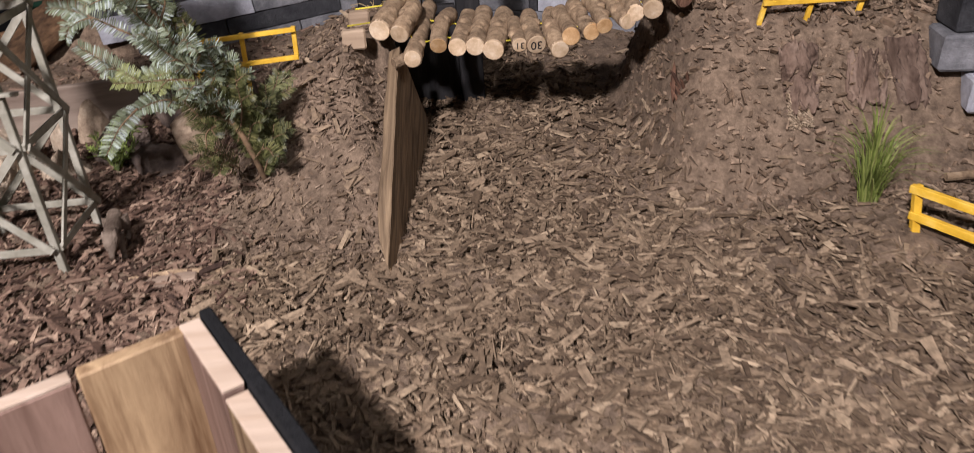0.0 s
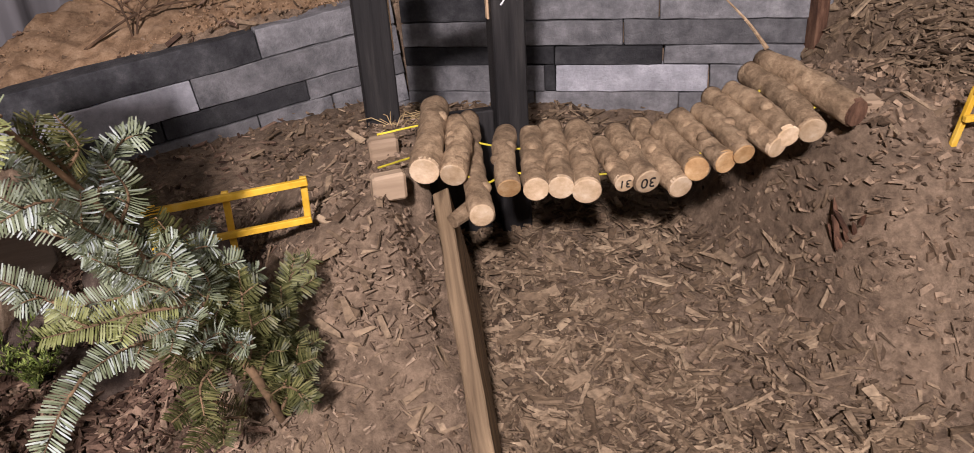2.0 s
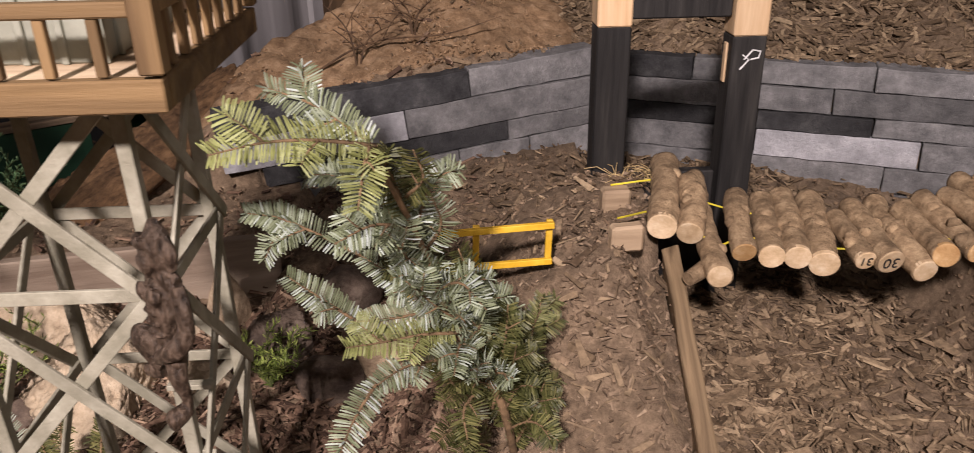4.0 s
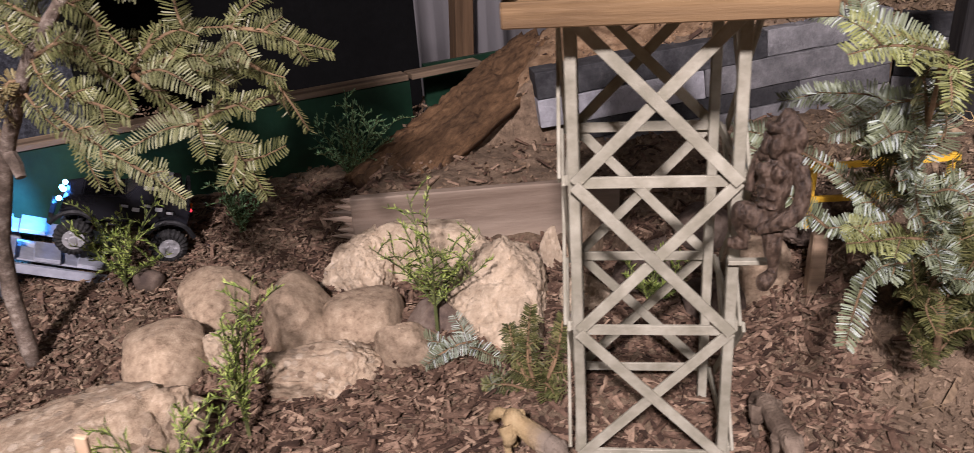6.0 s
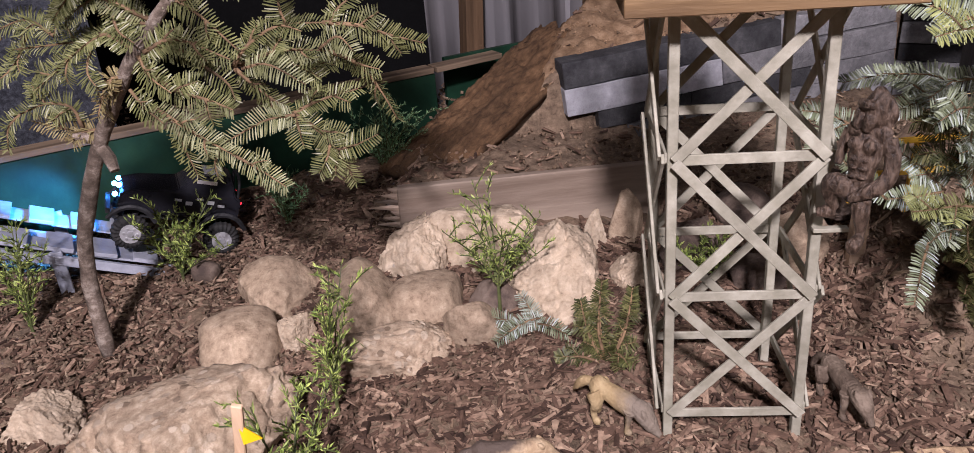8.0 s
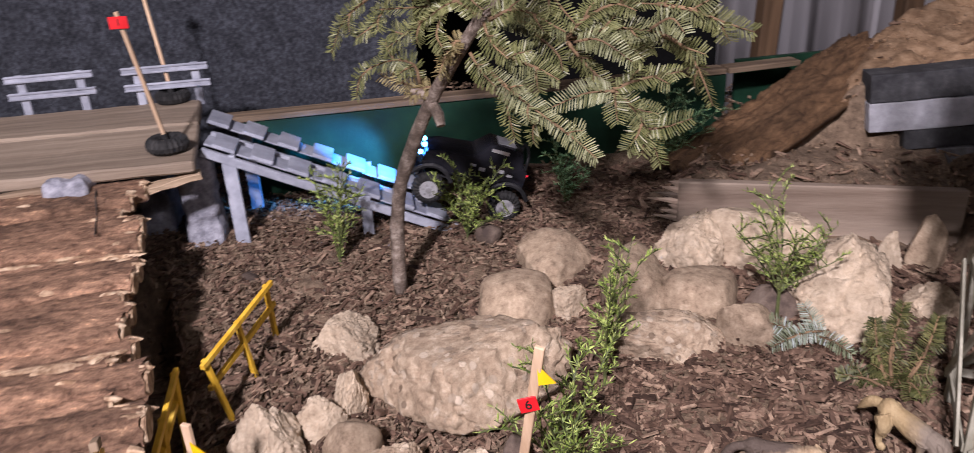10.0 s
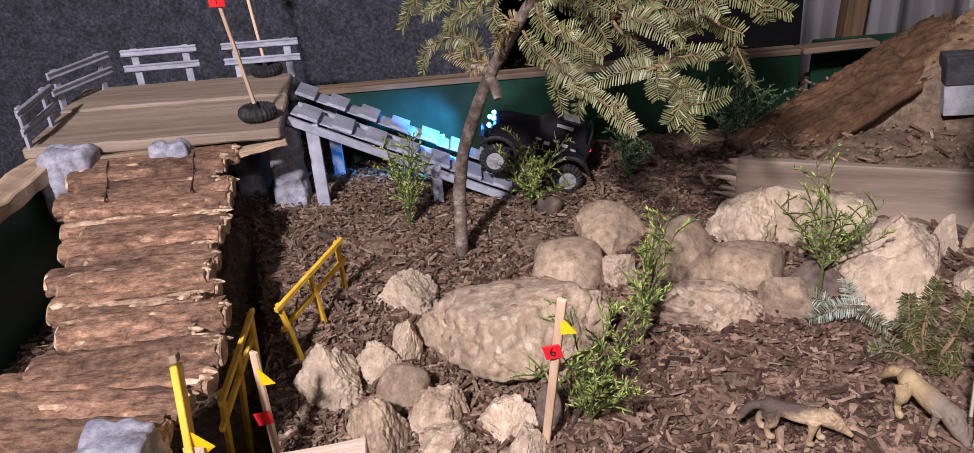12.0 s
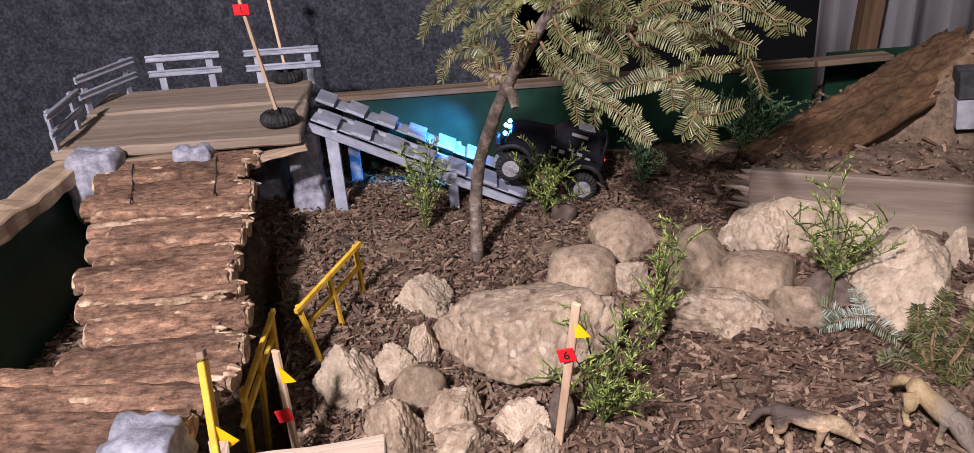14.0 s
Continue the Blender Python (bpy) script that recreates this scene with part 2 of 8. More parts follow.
M_leaf = pieces("bush_leaves", [(0.0, (0.1060, 0.1523, 0.0305)), (0.5, (0.2468, 0.3261, 0.0693)), (1.0, (0.4798, 0.5435, 0.1663))], 0.5, 0.1, 90, 30)
M_grass = pieces("bright_grass_blades", [(0.0, (0.0864, 0.1156, 0.0216)), (0.5, (0.1728, 0.2176, 0.0432)), (1.0, (0.3024, 0.3128, 0.1008))], 0.5, 0.1, 90, 30)
M_sand = pieces("pale_sand", [(0.0, (0.2700, 0.2024, 0.1260)), (1.0, (0.4050, 0.3128, 0.2100))], 0.95, 0.4, 300, 150)
M_soil = pieces("orange_brown_soil", [(0.0, (0.18, 0.110, 0.058)), (0.5, (0.31, 0.200, 0.112)), (1.0, (0.44, 0.300, 0.185))], 0.95, 0.6, 300, 150)
M_litter = pieces("trodden_litter", [(0.0, (0.1081, 0.0730, 0.0477)), (0.5, (0.1905, 0.1360, 0.0909)), (0.93, (0.2781, 0.2030, 0.1377)), (1.0, (0.3708, 0.2800, 0.1890))], 0.9, 0.5, 280, 150)
M_stem = surface("olive_plastic_stem", [(0.3, (0.06, 0.075, 0.025)), (0.7, (0.11, 0.12, 0.045))], 60, 4, 0.6, 0.2, 160)
# bush leaves with the truck's blue light put into a cooler, brighter colour
M_leaf_blue_lit = pieces("bush_leaves_blue_lit", [(0.0, (0.0750, 0.1500, 0.0750)), (0.5, (0.1800, 0.3300, 0.1575)), (1.0, (0.3900, 0.6000, 0.3000))], 0.5, 0.1, 90, 30)
M_yellow = surface("yellow_paint", [(0.3, (0.64, 0.37, 0.025)), (0.6, (0.78, 0.48, 0.045)), (0.85, (0.84, 0.57, 0.11))], 40, 6, 0.55, 0.25, 160, blotch=0.12, each=0.06)
M_flag = surface("yellow_tape", [(0.3, (0.84, 0.47, 0.0)), (0.7, (0.90, 0.55, 0.01))], 30, 3, 0.4, 0.05, 90, blotch=0.08)
M_red = surface("red_tape", [(0.3, (0.62, 0.012, 0.018)), (0.7, (0.75, 0.025, 0.03))], 30, 3, 0.45, 0.05, 90, blotch=0.08)
M_ink = surface("black_ink", [(0.3, (0.01, 0.01, 0.01)), (0.7, (0.02, 0.02, 0.02))], 30, 3, 0.6, 0.0, 90, blotch=0.05)
M_chalk = surface("white_chalk", [(0.3, (0.65, 0.65, 0.65)), (0.7, (0.8, 0.8, 0.8))], 90, 3, 0.8, 0.1, 90, blotch=0.1)
M_silver = surface("silver_grey_paint", [(0.3, (0.300, 0.315, 0.370)), (0.6, (0.405, 0.423, 0.485)), (0.8, (0.480, 0.498, 0.560))], 30, 7, 0.5, 0.25, 160, blotch=0.16, each=0.08, metal=0.05)
M_tower = surface("sage_grey_paint", [(0.3, (0.251, 0.237, 0.177)), (0.6, (0.335, 0.316, 0.246)), (0.8, (0.400, 0.381, 0.302))], 40, 6, 0.7, 0.3, 170, blotch=0.15, each=0.08)
M_honey = wood("honey_wood", (0.105, 0.062, 0.028), (0.245, 0.155, 0.072), 0, 45)
M_honey_z = wood("honey_wood_upright", (0.105, 0.062, 0.028), (0.245, 0.155, 0.072), 2, 45)
M_cabin = surface("white_cabin_siding", [(0.3, (0.2400, 0.2460, 0.2000)), (0.7, (0.3200, 0.3280, 0.2720))], 25, 5, 0.6, 0.15, 120, blotch=0.12)
M_ply = wood("pale_plywood", (0.55, 0.40, 0.26), (0.72, 0.57, 0.40), 0, 40)
M_green = surface("green_panel_paint", [(0.3, (0.006, 0.028, 0.014)), (0.55, (0.010, 0.043, 0.022)), (0.8, (0.018, 0.065, 0.034))], 9, 6, 0.5, 0.12, 150, blotch=0.25)
M_felt = surface("charcoal_felt", [(0.25, (0.022, 0.0235, 0.029)), (0.5, (0.045, 0.048, 0.058)), (0.75, (0.080, 0.085, 0.100))], 160, 10, 0.98, 0.8, 420, blotch=0.3, rough_var=0.02)
# near-black colour that paints in the darkness of the unlit space
M_void = surface("unlit_black", [(0.3, (0.0020, 0.0020, 0.0022)), (0.7, (0.0035, 0.0035, 0.0038))], 40, 6, 0.98, 0.3, 200, rough_var=0.02)
M_felt_black = surface("black_felt", [(0.3, (0.0030, 0.0030, 0.0033)), (0.7, (0.0075, 0.0075, 0.008))], 160, 8, 0.98, 0.8, 420, rough_var=0.02)
M_sheet = surface("plastic_sheet", [(0.3, (0.2046, 0.1947, 0.1978)), (0.6, (0.2561, 0.2455, 0.2511)), (0.8, (0.2796, 0.2728, 0.2827))], 6, 4, 0.5, 0.1, 60, stretch=(1, 1, 0.15), blotch=0.2)
M_stud = wood("old_stud_wood", (0.0660, 0.0385, 0.0193), (0.1375, 0.0825, 0.0440), 2, 30)
M_rock_pale = surface("pale_limestone", [(0.06, (0.1567, 0.1128, 0.0738)), (0.3, (0.3892, 0.3011, 0.2061)), (0.6, (0.5159, 0.4128, 0.2927)), (0.92, (0.6857, 0.5710, 0.4240))], 60, 14, 0.9, 0.8, 190, blotch=0.18, each=0.08, crisp=0.66)
M_rock_smooth = surface("smooth_fieldstone", [(0.2, (0.2002, 0.1421, 0.0911)), (0.45, (0.3604, 0.2682, 0.1800)), (0.62, (0.4324, 0.3297, 0.2232)), (0.85, (0.5606, 0.4457, 0.3167))], 75, 13, 0.85, 0.55, 220, blotch=0.22, each=0.16, crisp=0.74)
M_rock_mix = surface("concrete_rubble", [(0.1, (0.1828, 0.1278, 0.0821)), (0.4, (0.3712, 0.2753, 0.1837)), (0.62, (0.4765, 0.3690, 0.2548)), (0.9, (0.6427, 0.5342, 0.3995))], 60, 14, 0.9, 0.8, 150, blotch=0.12, each=0.06, pebble=85, crisp=0.74)
M_rock_dark = surface("brown_fieldstone", [(0.25, (0.07, 0.05, 0.04)), (0.5, (0.13, 0.095, 0.072)), (0.75, (0.20, 0.155, 0.12))], 30, 9, 0.85, 0.5, 140, blotch=0.2, each=0.12, crisp=0.74)
M_block = surface("grey_painted_block", [(0.25, (0.1875, 0.1875, 0.2176)), (0.5, (0.3250, 0.3250, 0.3712)), (0.8, (0.5250, 0.5250, 0.5760))], 50, 10, 0.6, 0.9, 90, blotch=0.25, crisp=0.74)
M_rubber = surface("black_rubber", [(0.3, (0.012, 0.012, 0.012)), (0.7, (0.03, 0.029, 0.028))], 70, 6, 0.75, 0.3, 250)
M_carbody = surface("glossy_black_body", [(0.3, (0.008, 0.008, 0.010)), (0.7, (0.014, 0.014, 0.018))], 20, 3, 0.18, 0.03, 60, coat=0.15, rough_var=0.05)
M_chassis = surface("matt_black_plastic", [(0.3, (0.012, 0.012, 0.013)), (0.7, (0.025, 0.025, 0.027))], 60, 4, 0.55, 0.2, 180)
M_chrome = surface("chrome", [(0.3, (0.55, 0.55, 0.56)), (0.7, (0.68, 0.68, 0.70))], 40, 3, 0.30, 0.03, 90, metal=0.6, rough_var=0.06)
M_decal = surface("pale_decal", [(0.3, (0.45, 0.45, 0.48)), (0.7, (0.6, 0.6, 0.62))], 60, 3, 0.4, 0.02, 90)
M_orange = surface("orange_servo_part", [(0.3, (0.7, 0.16, 0.01)), (0.7, (0.8, 0.22, 0.02))], 60, 3, 0.5, 0.05, 90)
M_led = glow("blue_led", (0.06, 0.27, 1.0), 34.0)
M_led_red = glow("red_led", (1.0, 0.03, 0.05), 3.0)
M_coyote = surface("painted_coyote_fur", [(0.25, (0.2600, 0.1805, 0.0901)), (0.5, (0.4200, 0.3040, 0.1544)), (0.75, (0.5400, 0.4085, 0.2231))], 36, 8, 0.75, 0.6, 240, blotch=0.2)
M_coyote_grey = surface("painted_grey_coyote_fur", [(0.25, (0.2460, 0.1658, 0.0944)), (0.5, (0.3792, 0.2730, 0.1630)), (0.75, (0.5125, 0.3900, 0.2488))], 36, 8, 0.75, 0.6, 240, blotch=0.2)


def brushed_back(m, along, start, full, colour):
    """Grey paint brushed over part of the toy, fading along a direction."""
    n, l = m.node_tree.nodes, m.node_tree.links
    b = n["Principled BSDF"]
    tan_out = b.inputs["Base Color"].links[0].from_socket
    co = n.new("ShaderNodeTexCoord")
    dot = n.new("ShaderNodeVectorMath")
    dot.operation = "DOT_PRODUCT"
    dot.inputs[1].default_value = along
    l.new(co.outputs["Object"], dot.inputs[0])
    streak = n.new("ShaderNodeTexNoise")
    streak.inputs["Scale"].default_value, streak.inputs["Detail"].default_value = 110, 6
    l.new(co.outputs["Object"], streak.inputs["Vector"])
    add = n.new("ShaderNodeMath")
    add.operation = "MULTIPLY_ADD"
    add.inputs[1].default_value = 0.02
    l.new(streak.outputs["Fac"], add.inputs[0])
    l.new(dot.outputs["Value"], add.inputs[2])
    rng = n.new("ShaderNodeMapRange")
    rng.inputs[1].default_value, rng.inputs[2].default_value = start, full
    l.new(add.outputs[0], rng.inputs[0])
    mx = n.new("ShaderNodeMix")
    mx.data_type = "RGBA"
    mx.inputs[7].default_value = rgb(colour)
    l.new(rng.outputs[0], mx.inputs[0])
    l.new(tan_out, mx.inputs[6])
    l.new(mx.outputs[2], b.inputs["Base Color"])


M_coyote_dark = surface("dark_grey_coyote_fur", [(0.25, (0.085, 0.060, 0.042)), (0.5, (0.150, 0.112, 0.080)), (0.75, (0.240, 0.185, 0.135))], 36, 8, 0.75, 0.6, 240, blotch=0.2)
brushed_back(M_coyote, (1.0, 0.0, 0.45), 0.026, 0.052, (0.21, 0.17, 0.13))
brushed_back(M_coyote_grey, (-0.35, 0.0, 1.0), 0.043, 0.056, (0.095, 0.070, 0.054))
M_ape = surface("brown_moulded_fur", [(0.3, (0.0248, 0.0160, 0.0108)), (0.5, (0.0703, 0.0471, 0.0327)), (0.72, (0.1323, 0.0931, 0.0671))], 260, 8, 0.42, 1.0, 260, stretch=(1, 1, 0.4), blotch=0.3)
M_cord = surface("yellow_cord", [(0.3, (0.55, 0.45, 0.03)), (0.7, (0.70, 0.60, 0.06))], 80, 4, 0.7, 0.2, 250)
M_straw = surface("dry_straw", [(0.3, (0.30, 0.21, 0.10)), (0.7, (0.48, 0.36, 0.18))], 60, 4, 0.8, 0.2, 160)
M_stick = wood("pale_stick", (0.50, 0.33, 0.20), (0.68, 0.49, 0.32), 2, 60)
M_crate = wood("knotty_crate_board", (0.13, 0.070, 0.032), (0.41, 0.285, 0.155), 2, 20, blotch=0.55, warp=1.6, crisp=0.68)
M_crate_dark = wood("reddish_crate_board", (0.14, 0.082, 0.058), (0.27, 0.175, 0.13), 2, 24, blotch=0.45, warp=1.2, crisp=0.68)
M_crate_top = wood("sawn_edge", (0.46, 0.34, 0.24), (0.62, 0.49, 0.37), 0, 50)
M_wall = surface("room_wall_paint", [(0.3, (0.14, 0.135, 0.13)), (0.7, (0.20, 0.19, 0.18))], 8, 4, 0.8, 0.1, 60)
M_floor = surface("room_floor_concrete", [(0.3, (0.08, 0.078, 0.075)), (0.7, (0.14, 0.135, 0.13))], 8, 6, 0.8, 0.2, 60)


# ---- building tools ----
def thing(name, m, label, category, group="", kind=""):
    ob = new(name)
    ob.empty_display_size = 0.02
    ob.matrix_world = m
    return tagged(ob, label, category, group, kind)


def part(name, bm, material, parent=None, label="", smooth=False):
    me = bpy.data.meshes.new(name)
    bm.to_mesh(me)
    bm.free()
    me.materials.append(material)
    if smooth:
        me.polygons.foreach_set("use_smooth", [True] * len(me.polygons))
    ob = new(name, me)
    if parent is not None:
        ob.parent = parent
    if label:
        tagged(ob, label)
    return ob


def raw_part(name, verts, faces, material, parent=None, label="", smooth=False):
    me = bpy.data.meshes.new(name)
    me.from_pydata(verts, [], faces)
    me.materials.append(material)
    if smooth:
        me.polygons.foreach_set("use_smooth", [True] * len(me.polygons))
    ob = new(name, me)
    if parent is not None:
        ob.parent = parent
    if label:
        tagged(ob, label)
    return ob


def solo(ob, label, category, group="", kind="", m=None):
    if m is not None:
        ob.matrix_world = m
    return tagged(ob, label, category, group, kind)


def box(size, m=Matrix(), bevel=0.0, bm=None, rough=0.0, cuts=0):
    """A bevelled box of a size, its centre at m; rough shifts its corners a little."""
    own = bmesh.new()
    bmesh.ops.create_cube(own, size=1.0, matrix=Matrix.Diagonal((*size, 1)))
    if cuts:
        long_axis = max(range(3), key=lambda i: size[i])
        es = [e for e in own.edges if abs((e.verts[0].co - e.verts[1].co)[long_axis]) > size[long_axis] * 0.5]
        bmesh.ops.subdivide_edges(own, edges=es, cuts=cuts, use_grid_fill=True)
    if rough:
        for v in own.verts:
            v.co += Vector((random.uniform(-1, 1), random.uniform(-1, 1), random.uniform(-1, 1))) * rough
    if bevel:
        bmesh.ops.bevel(own, geom=own.edges[:], offset=bevel, segments=1, affect="EDGES", profile=0.6)
    own.transform(m)
    if bm is None:
        return own
    return join(bm, own)


def join(bm, other):
    me = bpy.data.meshes.new("t")
    other.to_mesh(me)
    other.free()
    bm.from_mesh(me)
    bpy.data.meshes.remove(me)
    return bm


def bar(p, q, w, h, bm=None, bevel=0.0008, up=(0, 0, 1)):
    """A straight bar from p to q, w wide and h thick."""
    p, q = Vector(p), Vector(q)
    x = (q - p).normalized()
    u = Vector(up)
    if abs(x.dot(u)) > 0.95:
        u = Vector((0, 1, 0))
    y = u.cross(x).normalized()
    z = x.cross(y)
    m = Matrix((x, y, z)).transposed().to_4x4()
    m.translation = (p + q) / 2
    return box(((q - p).length, w, h), m, bevel, bm)


def tube(points, radii, seg=8, bm=None, wobble=0.0, cap=True, freq=30.0):
    """A tapered tube along points, with knobbly sides."""
    pts = [Vector(p) for p in points]
    own = bm or bmesh.new()
    rings = []
    side = None
    for i, p in enumerate(pts):
        d = (pts[min(i + 1, len(pts) - 1)] - pts[max(i - 1, 0)]).normalized()
        if side is None:
            side = d.orthogonal().normalized()
        side = (side - d * side.dot(d)).normalized()
        other = d.cross(side)
        ring = []
        for k in range(seg):
            a = 2 * math.pi * k / seg
            r = radii[i] if isinstance(radii, (list, tuple)) else radii
            c = side * math.cos(a) + other * math.sin(a)
            if wobble:
                r *= 1 + wobble * noise.noise((p + c * r) * freq)
            ring.append(own.verts.new(p + c * r))
        rings.append(ring)
    for a, b in zip(rings, rings[1:]):
        for k in range(seg):
            own.faces.new((a[k], a[(k + 1) % seg], b[(k + 1) % seg], b[k]))
    if cap:
        own.faces.new(rings[0][::-1])
        own.faces.new(rings[-1])
    return own


def curve_points(ctrl, n):
    """A smooth line of n points through the control points."""
    pts = [Vector(c) for c in ctrl]
    pts = [pts[0] * 2 - pts[1]] + pts + [pts[-1] * 2 - pts[-2]]
    out = []
    segs = len(pts) - 3
    for i in range(n):
        s = i / (n - 1) * segs
        k = min(int(s), segs - 1)
        t = s - k
        a, b, c, d = pts[k:k + 4]
        out.append(0.5 * ((2 * b) + (c - a) * t + (2 * a - 5 * b + 4 * c - d) * t * t + (3 * b - a - 3 * c + d) * t ** 3))
    return out


def stone(size, seed, angular=0.25, sub=3, flat=0.0, under=0.0, block=2.0):
    """A lump of stone that fills the half-sizes size; angular gives broken faces and a pitted skin, block squarer sides."""
    bm = bmesh.new()
    bmesh.ops.create_icosphere(bm, subdivisions=sub, radius=1.0)
    rnd = random.Random(seed)
    off = Vector((seed * 3.17, seed * 1.31, seed * 2.11))
    planes = []
    sharp = angular >= 0.3
    for _ in range(12 if sharp else int(40 * angular) + 2):
        d = Vector((rnd.uniform(-1, 1), rnd.uniform(-1, 1), rnd.uniform(-0.3, 1))).normalized()
        planes.append((d, rnd.uniform(0.55, 0.88) if sharp else rnd.uniform(0.68, 0.93)))
    k = min(angular * 3, 1.3)
    for v in bm.verts:
        c = v.co * (1 / (abs(v.co.x) ** block + abs(v.co.y) ** block + abs(v.co.z) ** block) ** (1 / block))
        c *= 1 + 0.20 * noise.noise(v.co * 1.2 + off)
        for d, r in planes:
            over = c.dot(d) - r
            if over > 0:
                c -= d * over * (0.45 + 0.53 * min(k, 1))
        rough = 0.05 * k * noise.noise(c * 2.6 + off) + 0.040 * k * noise.noise(c * 6 + off) + 0.030 * k * noise.noise(c * 14 + off) + 0.020 * k * noise.noise(c * 30 + off)
        if sharp:
            near = noise.voronoi(c * 2.3 + off + 0.25 * noise.noise_vector(c * 5 + off))[0]
            rough -= 0.050 * max(0.0, 1 - (near[1] - near[0]) / 0.12)
            rough += 0.02 - 0.045 * abs(noise.noise(c * 3 + off)) - 0.024 * abs(noise.noise(c * 10 + off)) - 0.05 * max(0.0, noise.noise(c * 22 + off) - 0.12)
        c *= 1 + rough
        if flat and c.z > flat:
            c.z = flat + (c.z - flat) * 0.22
        if under and c.z < 0:
            k2 = 1 - under * min(1.0, -c.z * 5)
            c.x, c.y = c.x * k2, c.y * k2
        v.co = c
    lo = [min(v.co[i] for v in bm.verts) for i in range(3)]
    hi = [max(v.co[i] for v in bm.verts) for i in range(3)]
    for v in bm.verts:
        v.co = Vector([((v.co[i] - lo[i]) / (hi[i] - lo[i]) * 2 - 1) * size[i] for i in (0, 1)] + [v.co.z / hi[2] * size[2]])
    return bm


def text_part(body, size, material, parent, m):
    cu = bpy.data.curves.new("lettering", "FONT")
    cu.body, cu.size, cu.extrude, cu.align_x, cu.align_y = body, size, 0.0003, "CENTER", "CENTER"
    tmp = bpy.data.objects.new("lettering", cu)
    scene.collection.objects.link(tmp)
    me = bpy.data.meshes.new_from_object(tmp.evaluated_get(bpy.context.evaluated_depsgraph_get()))
    bpy.data.objects.remove(tmp)
    me.materials.clear()
    me.materials.append(material)
    ob = new("lettering", me)
    ob.parent = parent
    ob.matrix_local = m
    return ob


# ---- ground ----
def sm(a, b, v):
    t = np.clip((v - a) / (b - a), 0, 1)
    return t * t * (3 - 2 * t)


CORNER = (-0.07, 1.952)


def wall_line(x):
    """Where the brick walls' faces stand."""
    return np.where(x < CORNER[0], CORNER[1] + 0.27 * (x - CORNER[0]), CORNER[1] - 0.43 * (x - CORNER[0]))


def board_line(x):
    return 1.463 + 0.165 * (x + 1.03)


def height(x, y):
    x, y = np.asarray(x, float), np.asarray(y, float)
    base = -0.05 + 0.012 * np.sin(5.1 * x + 1.3) * np.sin(4.3 * y + 0.4)
    left = x < -0.122 + 0.055 * (np.clip(y, 0.8, 1.3) - 1.16)
    ridge = 0.192 * sm(0.96, 1.27, y) * sm(-0.50, -0.17, x) * (1 - 0.75 * sm(1.42, 1.66, y))
    lip = 0.140 - 0.37 * (1.294 - y) + 2.2 * np.clip(-0.147 - x, 0, 1)
    ridge = np.where(y < 1.30, np.minimum(ridge, np.maximum(lip, 0.0)), ridge)
    path = 0.062 * sm(0, 0.03, y - board_line(x) - 0.01) * sm(-1.07, -1.0, x)
    soft = 0.062 * sm(1.25, 1.52, y) * sm(-0.66, -0.56, x)
    path = np.where(x < -0.6, path, soft)
    canyon = 0.03 * sm(1.3, 1.9, y)
    bank = 0.195 * sm(0.97, 1.15, y) * sm(0.25, 0.33, x) * (1 - sm(1.40, 1.52, y) * sm(0.62, 0.50, x)) + 0.035 * sm(1.13, 1.21, y) * sm(0.27, 0.33, x) * sm(0.55, 0.40, x) * sm(1.42, 1.34, y) + 0.10 * sm(1.2, 1.7, y) * sm(0.52, 0.75, x)
    z = base + np.where(left, np.maximum(ridge, path), np.maximum(canyon, bank))
    behind = y - wall_line(x)
    tier = 0.170 + 0.38 * np.clip(behind, 0, 0.5) + 0.02 * np.sin(13 * x) * sm(0, 0.1, behind)
    tier = tier - 0.045 * sm(-0.2, -0.75, x)
    slab = y - (1.62 + 1.154 * (x + 1.02))
    tier = np.where(x < -0.45, z + (tier - z) * sm(0.13, 0.0, slab) * sm(-0.92, -0.68, x), tier)
    z = np.where((behind > 0.03) & (x < 0.55), np.maximum(z, tier), z)
    beside = (x + 1.33) * 0.704 + (y - 0.64) * 0.71
    slot = 0.115 * sm(0.026, 0.010, beside) * sm(-0.14, -0.10, beside) * sm(0.58, 0.64, y) * sm(1.06, 1.0, y)
    return z - np.maximum(slot, 0.05 * sm(-1.38, -1.48, x) * sm(0.95, 0.8, y))


def rough_height(x, y):
    return height(x, y) + 0.004 * np.sin(61 * x + 9 * np.sin(23 * y)) * np.sin(57 * y + 7 * np.sin(31 * x))


